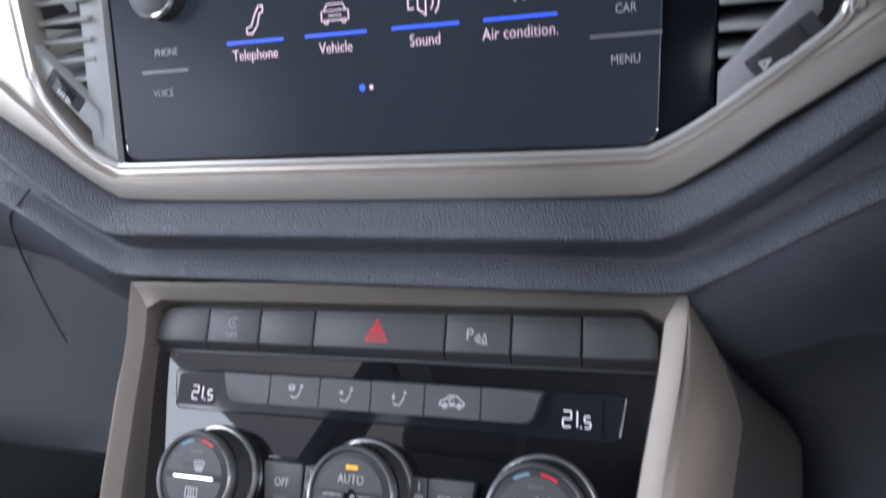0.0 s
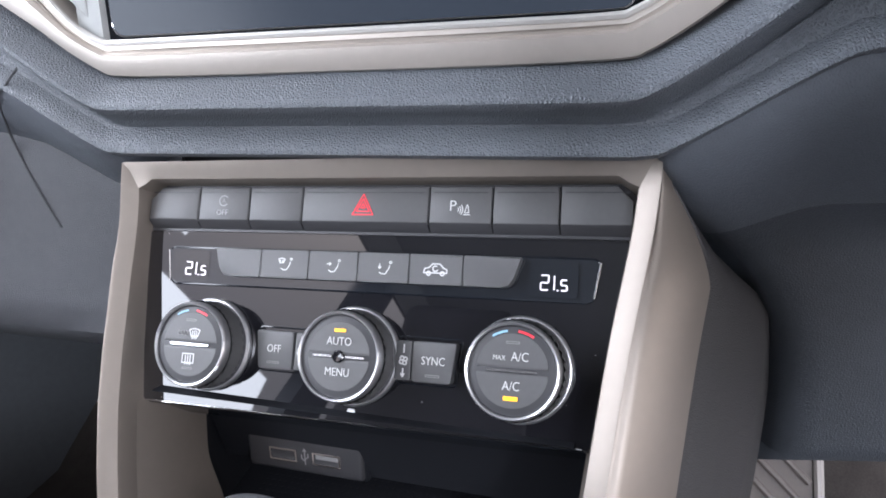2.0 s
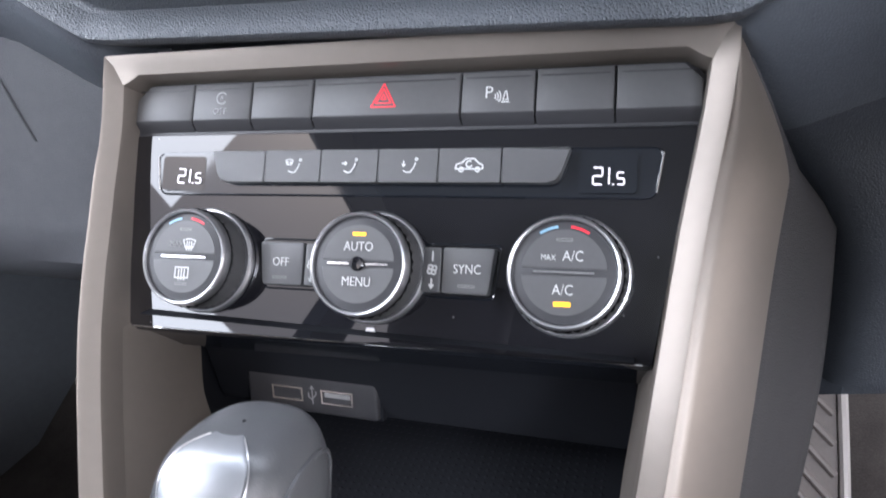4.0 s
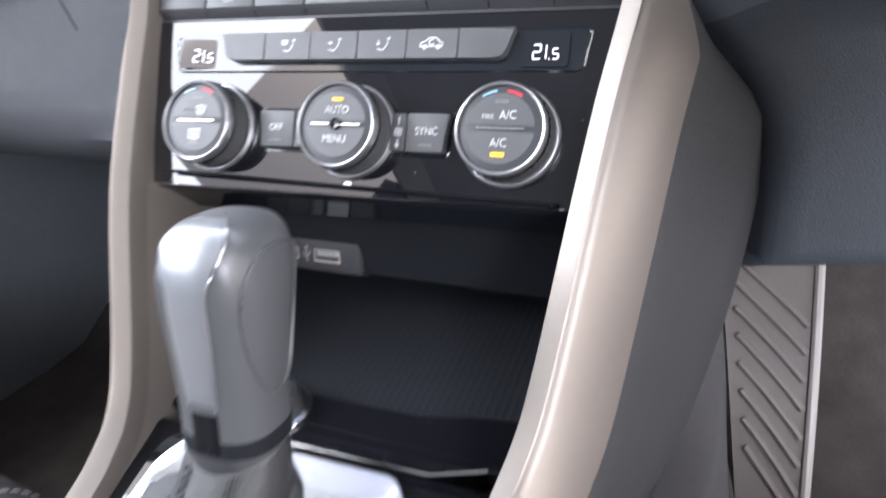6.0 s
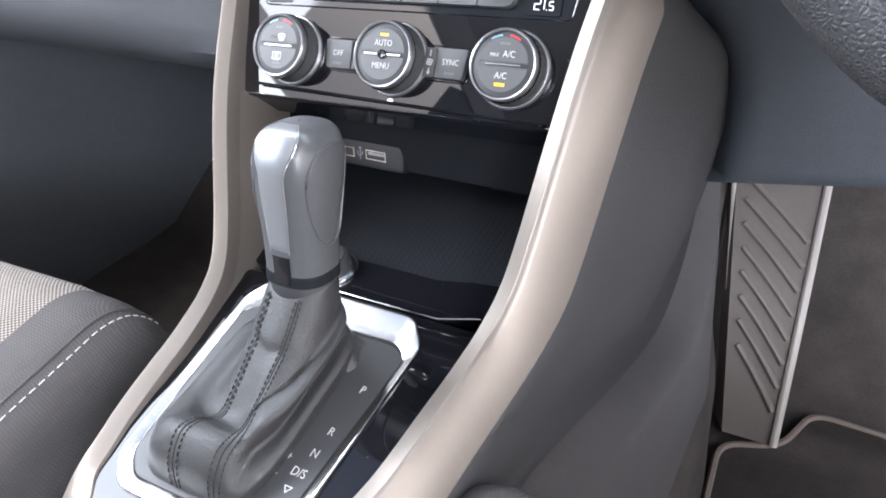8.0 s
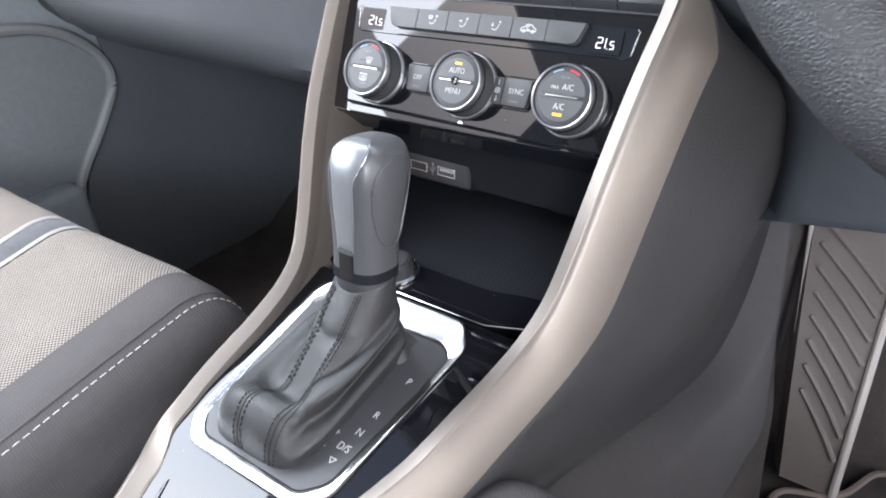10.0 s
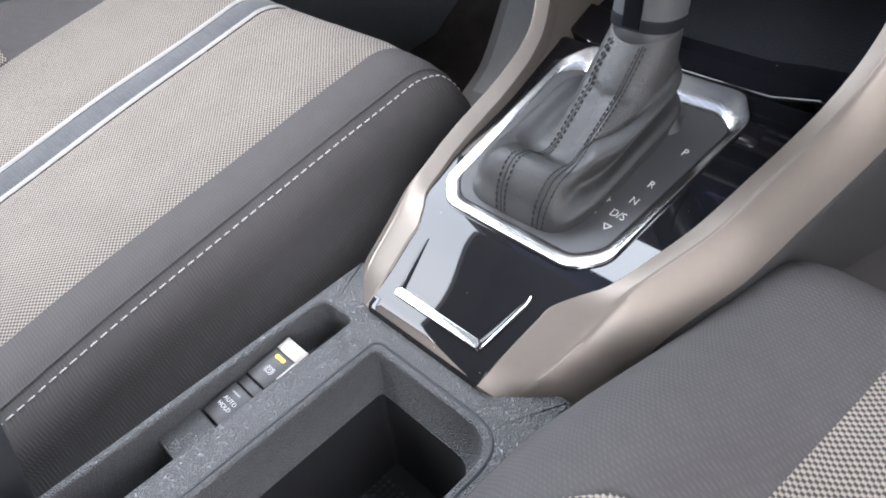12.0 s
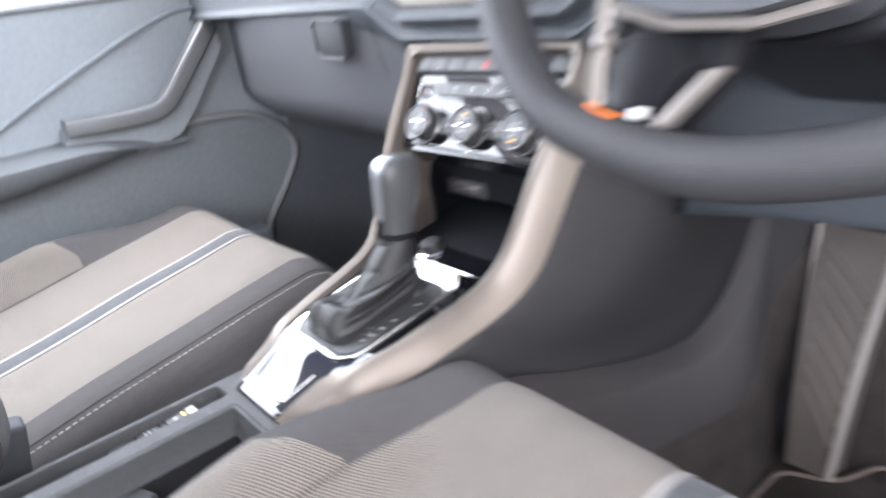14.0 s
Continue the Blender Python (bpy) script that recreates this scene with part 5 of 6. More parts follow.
def knurl(r0, h0, h1, m, n=72, rows_n=3):
    """A ribbed grip of small diamond teeth."""
    rows_ = []
    steps = rows_n * 2
    for j in range(steps + 1):
        h = h0 + (h1 - h0) * j / steps
        ring_ = []
        for k in range(n):
            r = r0 + (0.0006 if (k + j) % 2 else -0.0001)
            a = 2 * math.pi * k / n
            ring_.append(m @ Vector((r * math.cos(a), r * math.sin(a), h)))
        rows_.append(ring_)
    return sheet(rows_, True)


def climate_knob(x, v):
    m = at_stack(x, v, -0.0035)
    k = part("rotary_knob", turned([(0.0192, 0.0), (0.0192, 0.0036), (0.0180, 0.0040), (0.0172, 0.0042), (0.0172, 0.0150), (0.0150, 0.0158), (0.0, 0.0158)], m, 72), MATTE_DARK, climate, "black knob")
    part("base_ring", turned([(0.0193, 0.0), (0.0203, 0.0004), (0.0204, 0.0022), (0.0197, 0.0032), (0.0190, 0.0034)], m, 72, closed_ends=False), RING, k, "thin chrome base ring")
    part("grip", knurl(0.0183, 0.0044, 0.0122, m), MATTE, k, "knurled grip")
    part("chrome_ring", turned([(0.0180, 0.0126), (0.0181, 0.0150), (0.0178, 0.0165), (0.0173, 0.0171), (0.0167, 0.0168), (0.0164, 0.0160)], m, 72, closed_ends=False), RING, k, "satin chrome face ring")
    part("inner_ring", turned([(0.0165, 0.0162), (0.0161, 0.0156), (0.0150, 0.0153), (0.0138, 0.0150), (0.0136, 0.0150)], m, 72, closed_ends=False), MATTE_DARK, k, "black recessed ring")
    for s in (-1, 1):
        pts = arc(0, 0, 0.0134, 4 if s > 0 else 184, 176 if s > 0 else 356, 28)
        part("face_half", prism(pts, 0.012, 0.0158 + 0.0002, m, 0.0004), MATTE, k, "matte grey half-round key")
    return k, m


for x, v, which in ((-0.0698, -0.0612, 0), (0.0004, -0.0612, 1), (0.0700, -0.0612, 2)):
    k, m = climate_knob(x, v)
    top = m @ Matrix.Translation((0, 0, 0.0161))
    if which == 1:
        part("divider", slab(-0.0112, -0.0030, -0.00035, 0.00035, -0.001, 0.0004, m=top), CHROME, k, "chrome line", smooth=False)
        part("divider", slab(0.0030, 0.0112, -0.00035, 0.00035, -0.001, 0.0004, m=top), CHROME, k, "chrome line", smooth=False)
        part("eye", turned([(0.0025, -0.001), (0.0025, 0.0006), (0.0019, 0.0010), (0.0, 0.0008)], top, 28), GLOSS, k, "round black sensor eye")
        lettering("AUTO", 0.0046, top @ Matrix.Translation((0, 0.0058, 0)), WHITE_INK, k, wide=0.85)
        lettering("MENU", 0.0046, top @ Matrix.Translation((0, -0.0062, 0)), WHITE_INK, k, wide=0.85)
        part("indicator", prism(rounded([(-0.0024, 0.0096), (0.0024, 0.0096), (0.0024, 0.0108), (-0.0024, 0.0108)], 0.0002), 0, 0.0003, top), AMBER, k, "lit amber bar")
    else:
        part("divider", slab(-0.0095, 0.0095, -0.00035, 0.00035, -0.001, 0.0004, m=top), CHROME, k, "chrome line", smooth=False)
        ringm = m @ Matrix.Translation((0, 0, 0.0157))
        strokes([arc(0, 0, 0.0144, 60, 82, 5)], 0.0004, ringm, RED_INK, k, "warm_mark")
        strokes([arc(0, 0, 0.0144, 100, 122, 5)], 0.0004, ringm, BLUE_INK, k, "cold_mark")
        if which == 2:
            lettering("A/C", 0.0047, top @ Matrix.Translation((0.0028, 0.0050, 0)), WHITE_INK, k, wide=0.85)
            lettering("MAX", 0.0026, top @ Matrix.Translation((-0.0049, 0.0044, 0)), WHITE_INK, k, wide=0.85)
            lettering("A/C", 0.0047, top @ Matrix.Translation((0, -0.0056, 0)), WHITE_INK, k, wide=0.85)
            part("indicator", prism(rounded([(-0.0026, -0.0106), (0.0026, -0.0106), (0.0026, -0.0092), (-0.0026, -0.0092)], 0.0002), 0, 0.0003, top), AMBER, k, "lit amber bar")
        else:
            lettering("MAX", 0.0028, top @ Matrix.Translation((-0.0034, 0.0046, 0)), GREY_INK, k)
            strokes([arc(0.0022, 0.0010, 0.0056, 62, 118, 6), [(-0.0004, 0.0060), (0.0006, 0.0034), (0.0038, 0.0034), (0.0048, 0.0060)], [(0.0012, 0.0056), (0.0012, 0.0024)], [(0.0022, 0.0058), (0.0022, 0.0024)], [(0.0032, 0.0056), (0.0032, 0.0024)]], 0.00022, top, WHITE_INK, k)
            strokes([[(-0.0028, -0.0078), (0.0028, -0.0078), (0.0028, -0.0040), (-0.0028, -0.0040), (-0.0028, -0.0078)], [(-0.0012, -0.0046), (-0.0012, -0.0086)], [(0, -0.0046), (0, -0.0086)], [(0.0012, -0.0046), (0.0012, -0.0086)]], 0.00022, top, WHITE_INK, k)
        for vv in (0.0098, -0.0104):
            if which == 2 and vv < 0:
                continue
            strokes([[(-0.0024, vv), (0.0024, vv), (0.0024, vv + 0.0007), (-0.0024, vv + 0.0007), (-0.0024, vv)]], 0.0001, top, GREY_INK, k)


# ---- gear lever ----
gear = thing("gear_lever", on_deck(0, -0.02, 0.0), "automatic gear lever with silver-topped knob and stitched leather boot", "gear lever")
bez_out = rounded([(-0.0385, -0.0880), (0.0385, -0.0880), (0.0515, -0.0745), (0.0580, 0.0350), (0.0465, 0.0520), (-0.0465, 0.0520), (-0.0580, 0.0350), (-0.0515, -0.0745)], 0.006, 5)
bez_in = rounded([(-0.0350, -0.0800), (0.0350, -0.0800), (0.0455, -0.0690), (0.0525, 0.0250), (0.0440, 0.0315), (-0.0440, 0.0315), (-0.0525, 0.0250), (-0.0455, -0.0690)], 0.005, 5)


def ring_between(outer_, inner_, steps):
    """A frame between two outlines; steps of (share from outer to inner, height)."""
    return sheet([[on_deck(a[0] * (1 - f) + b[0] * f, a[1] * (1 - f) + b[1] * f, h + 0.0022 * smooth01((a[1] - 0.030) / 0.02) * (1 - f)) for a, b in zip(outer_, inner_)] for f, h in steps], True)


part("bezel", ring_between(bez_out, bez_in, ((0.0, -0.012), (0.0, 0.0012), (0.03, 0.0019), (0.07, 0.0022), (0.12, 0.0022), (0.30, 0.0020), (0.60, 0.0017), (0.88, 0.0014), (0.95, 0.0010), (1.0, 0.0003), (1.0, -0.002))), BEZEL, gear, "broad brushed silver bezel")
plate = part("indicator_plate", prism(bez_in, -0.003, 0.0012, GM), mat("plate_grey_plastic", (0.055, 0.055, 0.058), 0.42, 0, 0.08, 60, 0.1, 2000), gear, "matte grey gate plate")
for word, x, u, sz in (("P", 0.0428, 0.0008, 0.0064), ("R", 0.0412, -0.0256, 0.0064), ("N", 0.0402, -0.0384, 0.0064), ("D/S", 0.0388, -0.0495, 0.0064), ("+", 0.0296, -0.0440, 0.0062), ("-", 0.0288, -0.0530, 0.0062)):
    lettering(word, sz, at_deck(x, u, 0.0013), WHITE_INK, plate, "gate_letter", 0.85)
strokes([[(0.0366, -0.0570), (0.0406, -0.0570), (0.0386, -0.0600), (0.0366, -0.0570)]], 0.00028, at_deck(0, 0, 0.0014), WHITE_INK, plate, "gate_mark")

BOOT_TUCK = [(0.0045, 0.0525), (-0.0080, 0.0435), (-0.0195, 0.0345), (-0.0310, 0.0258), (-0.0415, 0.0185), (-0.0475, 0.0176), (-0.0535, 0.0232), (-0.0622, 0.0246), (-0.0725, 0.0150), (-0.0775, 0.0008)]
BOOT_FULL = [(0.0045, 0.0525), (-0.0060, 0.0445), (-0.0165, 0.0380), (-0.0275, 0.0335), (-0.0380, 0.0305), (-0.0480, 0.0275), (-0.0575, 0.0235), (-0.0660, 0.0175), (-0.0735, 0.0095), (-0.0775, 0.0008)]
BOOT_FRONT = [(0.0358, 0.0525), (0.0352, 0.0430), (0.0338, 0.0330), (0.0320, 0.0245), (0.0305, 0.0170), (0.0297, 0.0120), (0.0290, 0.0085), (0.0287, 0.0055), (0.0290, 0.0028), (0.0295, 0.0008)]
BOOT_LEFT = [(0.0168, 0.0525), (0.0178, 0.0425), (0.0185, 0.0330), (0.0195, 0.0245), (0.0205, 0.0165), (0.0230, 0.0125), (0.0285, 0.0135), (0.0325, 0.0120), (0.0342, 0.0065), (0.0350, 0.0008)]
BOOT_RIGHT = [(0.0168, 0.0525), (0.0182, 0.0440), (0.0196, 0.0360), (0.0215, 0.0295), (0.0245, 0.0245), (0.0290, 0.0205), (0.0325, 0.0165), (0.0345, 0.0120), (0.0355, 0.0065), (0.0350, 0.0008)]
BOOT_SHIFT = [(0.0092, 0), (0.0082, 0), (0.0070, 0), (0.0055, 0), (0.0035, 0), (0.0010, 0), (-0.0015, 0), (-0.0035, 0), (-0.0050, 0), (-0.0058, 0)]


def boot_level(line, f):
    """The place and height along one of the boot's outlines."""
    s = f * (len(line) - 1)
    i = min(int(s), len(line) - 2)
    g = s - i
    p0, p1, p2, p3 = line[max(i - 1, 0)], line[i], line[i + 1], line[min(i + 2, len(line) - 1)]
    return [0.5 * (2 * b + (c - a) * g + (2 * a - 5 * b + 4 * c - d) * g * g + (3 * b - a - 3 * c + d) * g ** 3) for a, b, c, d in zip(p0, p1, p2, p3)]


def boot_square(f):
    return 0.44 + 0.48 * (1 - smooth01((f - 0.15) / 0.65))


def boot_point(f, a, out=0.0):
    """f: 0 at the collar to 1 at the plate; a: turn, 0 at the back, growing to the right-hand side."""
    c, s = math.cos(a), math.sin(a)
    turn = (a + math.pi) % (2 * math.pi) - math.pi
    # behind and on the far side the tube tucks into a cuff; on the near side it runs down smoothly
    tuck = smooth01((0.62 - turn) / 0.70)
    (u0, h0), (u1, h1) = boot_level(BOOT_TUCK, f), boot_level(BOOT_FULL, f)
    ub, hb = u0 * tuck + u1 * (1 - tuck), h0 * tuck + h1 * (1 - tuck)
    uf, hf = boot_level(BOOT_FRONT, f)
    w, hs_ = boot_level(BOOT_RIGHT if s > 0 else BOOT_LEFT, f)
    sh = boot_level(BOOT_SHIFT, f)[0]
    e = boot_square(f)
    cc, ss = math.copysign(abs(c) ** e, c), math.copysign(abs(s) ** e, s)
    mid, half_u = (ub + uf) / 2, (uf - ub) / 2
    b = max(c, 0) ** 2
    fr = max(-c, 0) ** 2
    h = hb * b + hf * fr + hs_ * (1 - b - fr)
    bell = lambda at, wide: math.exp(-((f - at) / wide) ** 2)
    # long folds sweep from the front of the near side down to its rear corner
    side = smooth01((turn - 0.25) / 0.5) * smooth01((2.7 - turn) / 0.9)
    run = turn - 0.5
    fold = side * (0.0062 * bell(0.55 - 0.13 * run, 0.075) - 0.0074 * bell(0.76 - 0.14 * run, 0.080) + 0.0016 * bell(0.92 - 0.10 * run, 0.05))
    # a crease that runs on from the cuff, a pinch under the collar, a dent on the far rear corner
    fold -= 0.0030 * bell(0.47 - 0.16 * (turn - 0.5), 0.022) * smooth01((turn - 0.2) / 0.3) * smooth01((1.5 - turn) / 0.6)
    fold -= 0.0014 * bell(0.20 + 0.05 * turn, 0.03) * smooth01((0.9 - abs(turn - 0.1)) / 0.5)
    fold -= 0.0034 * bell(0.72, 0.09) * math.exp(-((turn + 0.62) / 0.20) ** 2)
    q = Vector((sh + w * ss, mid - half_u * cc, h))
    way = Vector((ss, -cc, 0.6)).normalized()
    nz = noise.noise(q * 60) * 0.0010 * math.sin(math.pi * f)
    q = q + way * (fold + nz + out)
    q.z = max(q.z, 0.0006)
    return GM @ q


rows = [[boot_point(i / 110, 2 * math.pi * k / 96) for k in range(96)] for i in range(111)]
neck = GM @ Vector((0.0092, 0.0205, 0.0545))
rows.insert(0, [neck + (p - GM @ Vector((0.0092, 0.0205, 0.0525))) * 0.86 for p in rows[0]])
part("boot", sheet(rows, True), LEATHER, gear, "creased dark grey leather boot")
def seam_turn(f, side):
    """The turn at which a seam stands that keeps its share of the rear face."""
    return math.copysign(math.asin(min(0.999, abs(side) ** (1 / boot_square(f)))), side)


SEAMS = ((-0.54, -0.12), (0.46, 0.50))
bm = bmesh.new()
for top, foot in SEAMS:
    for off in (-0.075, 0.075):
        for k in range(40):
            f0, f1 = 0.02 + 0.0242 * k, 0.02 + 0.0242 * k + 0.0150
            tube([boot_point(f, seam_turn(f, top + (foot - top) * f + off), o) for f, o in ((f0, 0.0001), ((f0 + f1) / 2, 0.0006), (f1, 0.0001))], 0.00034, 5, bm)
tagged(part("stitching", bm, THREAD, gear, "double rows of dark stitches"), kind="stuff")
for top, foot in SEAMS:
    part("seam", tube([boot_point(f, seam_turn(f, top + (foot - top) * f), -0.0001) for f in (0.01 + 0.98 * k / 70 for k in range(71))], 0.0004, 5), THREAD, gear, "seam between the leather pieces")
# rear tab of the boot tucked towards P
rows = [[GM @ Vector((0.013 + 0.017 * i / 6 + 0.002 * math.sin(j), 0.008 + 0.020 * j / 6, 0.001 + 0.017 * (1 - i / 6) ** 0.7 * math.sin(math.pi * (0.15 + 0.7 * j / 6)))) for j in range(7)] for i in range(7)]
part("boot_fold", sheet(rows), LEATHER, gear, "loose fold of the boot")

KB, KT = Vector((0.0092, 0.3060, 0.5570)), Vector((0.0092, 0.3180, 0.6300))
ax = (KT - KB).normalized()
KX = Vector((1, 0, 0))
KY = ax.cross(KX).normalized()
KMAT = Matrix.Translation(KB) @ Matrix((KX, KY, ax)).transposed().to_4x4() @ Matrix.Diagonal((0.84, 0.80, 0.86, 1))
KNOB = [(0.000, 0.0190, 0.0195, 0.0), (0.010, 0.0190, 0.0195, 0.0), (0.022, 0.0191, 0.0200, 0.0), (0.036, 0.0199, 0.0216, 0.0006), (0.050, 0.0208, 0.0238, 0.0016),
        (0.061, 0.0212, 0.0252, 0.0022), (0.070, 0.0209, 0.0252, 0.0028), (0.0765, 0.0198, 0.0240, 0.0034), (0.0815, 0.0174, 0.0213, 0.0042), (0.0848, 0.0133, 0.0170, 0.0048), (0.0862, 0.0072, 0.0100, 0.0050), (0.0866, 0.0005, 0.0008, 0.0050)]


def knob_level(h):
    for p, q in zip(KNOB, KNOB[1:]):
        if h <= q[0]:
            f = (h - p[0]) / (q[0] - p[0])
            return [x * (1 - f) + y * f for x, y in zip(p, q)]
    return KNOB[-1]


def knob_point(i_h, a, out=0.0):
    h, w, d, sh = i_h
    c, s = math.cos(a), math.sin(a)
    e = 0.74
    return KMAT @ Vector(((w + out) * math.copysign(abs(s) ** e, s), sh - (d + out) * math.copysign(abs(c) ** e, c), h))


lev = spline([(k[1], k[2], k[3]) for k in KNOB], 60)
lev_h = spline([(k[0], 0, 0) for k in KNOB], 60)
levels = [(h.x, q.x, q.y, q.z) for h, q in zip(lev_h, lev)]
rows = [[knob_point(l, 2 * math.pi * k / 64) for k in range(64)] for l in levels]
grip = part("knob", sheet(rows, True), KNOB_GREY, gear, "grey leather-grained knob")
rows = []
use = [l for l in levels if 0.0185 < l[0] < 0.0864]
for i, l in enumerate(use):
    rim_ = i in (0, len(use) - 1)
    rows.append([knob_point(l, radians((11 + 4 * smooth01(l[0] / 0.05) + 25 * smooth01((l[0] - 0.062) / 0.024)) * (k / 10 - 1)), -0.0004 if (k in (0, 20) or rim_) else 0.0007) for k in range(21)])
part("silver_insert", sheet(rows), KNOB_SILVER, grip, "satin silver insert")
for end in (0, 20):
    part("insert_edge", tube([knob_point(l, radians((11 + 4 * smooth01(l[0] / 0.05) + 25 * smooth01((l[0] - 0.062) / 0.024)) * (end / 10 - 1)), 0.0005) for l in use[:-1]], 0.00020, 5), RING, grip, "fine bright edge of the insert")
use = [l for l in levels if 0.0004 < l[0] < 0.0190]
part("black_insert", sheet([[knob_point(l, radians(-12 + 24 * k / 20), -0.0003 if k in (0, 20) else 0.0005) for k in range(21)] for l in use]), GLOSS, grip, "glossy black foot of the insert")
part("foot_band", sheet([[knob_point(l, 2 * math.pi * k / 64, 0.0004 - 0.0007 * (i == n_)) for k in range(64)] for n_, use in ((7, [knob_level(0.0010 * j) for j in range(8)]),) for i, l in enumerate(use)], True), TRAY, grip, "black band round the foot")
for s in (-1, 1):
    pts = []
    for k in range(40):
        q = 2 * math.pi * k / 40
        hh = 0.050 + 0.0275 * math.sin(q)
        aa = s * radians(94 + (43 + 9 * math.sin(q)) * math.cos(q))
        l = knob_level(hh)
        pts.append(knob_point((hh, l[1], l[2], l[3]), aa, 0.0003))
    part("side_seam", tube(pts, 0.0007, 6, closed=True), KNOB_GREY, grip, "teardrop seam")
part("release_key", slab(-0.006, 0.006, -0.003, 0.004, 0.0, 0.0022, m=KMAT @ Matrix.Translation((0.004, 0.0135, 0.0815)) @ Matrix.Rotation(radians(-28), 4, "X"), bevel=0.0008), CHROME, grip, "bright release key")
part("collar", turned([(0.0186, -0.0120), (0.0194, -0.0105), (0.0196, -0.0010), (0.0190, 0.0004), (0.0180, 0.0008)], KMAT, 48, closed_ends=False), MATTE_DARK, gear, "black collar")


# ---- seats ----
def car_seat(name, s, c, label, rise, wide_in, front, taper, inlay_f, height):
    """A cloth seat. s: -1 passenger, 1 driver; c: its middle; rise: height of the inner bolster at the back; wide_in: reach towards the console."""
    seat = thing(name, (c, 0.0, 0.17), label, "car seat", "front seats")
    NOSE = front
    flare = 0.058 if s < 0 else 0.0

    def reach(y, side):
        base = wide_in if side > 0 else 0.195
        return base - taper * smooth01((y - 0.10) / 0.2)

    def pt(f, side, t):
        """f: 0 at the middle to 1 at the bolster's rim, on to 2 at the foot; side: 1 towards the console; t: along, metres behind or past the nose."""
        if t <= 0:
            y, drop = NOSE + t, 0.0
        else:
            th = t / 0.052
            if th < 1.65:
                y, drop = NOSE + 0.052 * math.sin(th), 0.052 * (1 - math.cos(th))
            else:
                y, drop = NOSE + 0.052 * math.sin(1.65) - 0.12 * (th - 1.65) * 0.052, 0.052 * (1 - math.cos(1.65)) + (th - 1.65) * 0.052
        W = reach(y, side)
        if f <= 1:
            xr, d2 = f * W, 0.0
        elif f <= 1.5:
            ph = (f - 1) / 0.5 * radians(88)
            xr, d2 = W + 0.036 * math.sin(ph), 0.036 * (1 - math.cos(ph))
        else:
            xr, d2 = W + 0.036 + ((f - 1.5) / 0.5) ** 0.6 * flare * smooth01((0.30 - y) / 0.11), 0.036 + (f - 1.5) / 0.5 * 0.16
        z = height - 0.185 * (NOSE - min(y, NOSE + 0.03)) - 0.020 * max(0, y - NOSE)
        bol = smooth01((f - (0.62 if side > 0 else 0.70)) / (0.38 if side > 0 else 0.30)) if f <= 1 else 1.0
        r_ = rise if side > 0 else 0.045
        z += bol * r_ * smooth01((0.27 - y) / 0.18)
        z += 0.006 * (f if f < 1 else 1) ** 2 - 0.003
        z -= (0.006 if s < 0 else 0.0) * smooth01((f - 0.85) / 0.35)
        z += 0.0022 * noise.noise(Vector((xr * 9 * side, y * 9, 3.1 + s)))
        return Vector((c - s * side * xr, y, max(z - drop - d2, 0.24)))

    ts = [-0.55 + 0.02 * k for k in range(28)] + [0.004 * k for k in range(1, 16)] + [0.065 + 0.012 * k for k in range(8)]
    top_ts = [t for t in ts if t < 0.045]
    # zones across: the piped band in the middle, cloth weave on both sides, bolsters beyond
    XS = 0.004
    signed = lambda d, t: pt(abs(d) / reach(NOSE + min(t, 0), 1 if d > 0 else -1), 1 if d > 0 else -1, t)

    def zone(nm, d0, d1, n, material, lift, lab="", use=top_ts):
        rows_ = []
        for t in use:
            row_ = []
            for k in range(n + 1):
                d = d0 + (d1 - d0) * k / n
                p = signed(d, t)
                edge_ = min(k, n - k) == 0
                row_.append(p + Vector((0, 0, lift if not edge_ else lift - 0.0015)))
            rows_.append(row_)
        return part(nm, sheet(rows_), material, seat, lab)

    rim_in, rim_out = inlay_f, 0.75

    def to_rim(side, f0, f1, n, use, material, nm, lift=0.0, lab=""):
        rows_ = []
        for t in use:
            rows_.append([pt(f0 + (f1 - f0) * k / n, side, t) + Vector((0, 0, lift)) for k in range(n + 1)])
        return part(nm, sheet(rows_), material, seat, lab)

    for side in (1, -1):
        def edge_d(t, q=0.0):
            return side * (reach(NOSE + min(t, 0), side) * (rim_in if side > 0 else rim_out) + q)
        rows_ = []
        for t in top_ts:
            a, b = XS + side * 0.0195, edge_d(t)
            rows_.append([signed(a + (b - a) * k / 10, t) + Vector((0, 0, 0.0022 if 0 < k < 10 else 0.0)) for k in range(11)])
        part("weave_panel", sheet(rows_), WEAVE, seat, "beige and black woven cloth")
        bolster_f = rim_in if side > 0 else rim_out
        to_rim(side, bolster_f - 0.004, 2.0, 26, ts, CLOTH, "bolster", 0.0, "dark grey cloth bolster")
        if (rise > 0.01) == (side > 0):
            rear = [t for t in ts if NOSE + t < 0.150]
            rows_ = []
            for j, t in enumerate(rear):
                cut = smooth01((0.150 - NOSE - t) / 0.05)
                f1 = bolster_f + 0.02 + 0.24 * cut
                rows_.append([pt(bolster_f + (f1 - bolster_f) * k / 8, side, t) + Vector((0, 0, 0.0016)) for k in range(9)])
            part("bolster_inlay", sheet(rows_), WEAVE, seat, "woven inlay on the raised bolster")
        # white top-stitching along the rim
        bm = bmesh.new()
        row_f = 1.16 if s < 0 or side < 0 else 1.5
        t = -0.50
        while t < 0.055:
            p0, p1 = pt(row_f, side, t), pt(row_f, side, t + 0.0042)
            mid_ = (p0 + p1) / 2 + Vector((-s * side * 0.0007, 0, 0.0007))
            tube([p0, mid_, p1], 0.00044, 5, bm)
            t += 0.0066
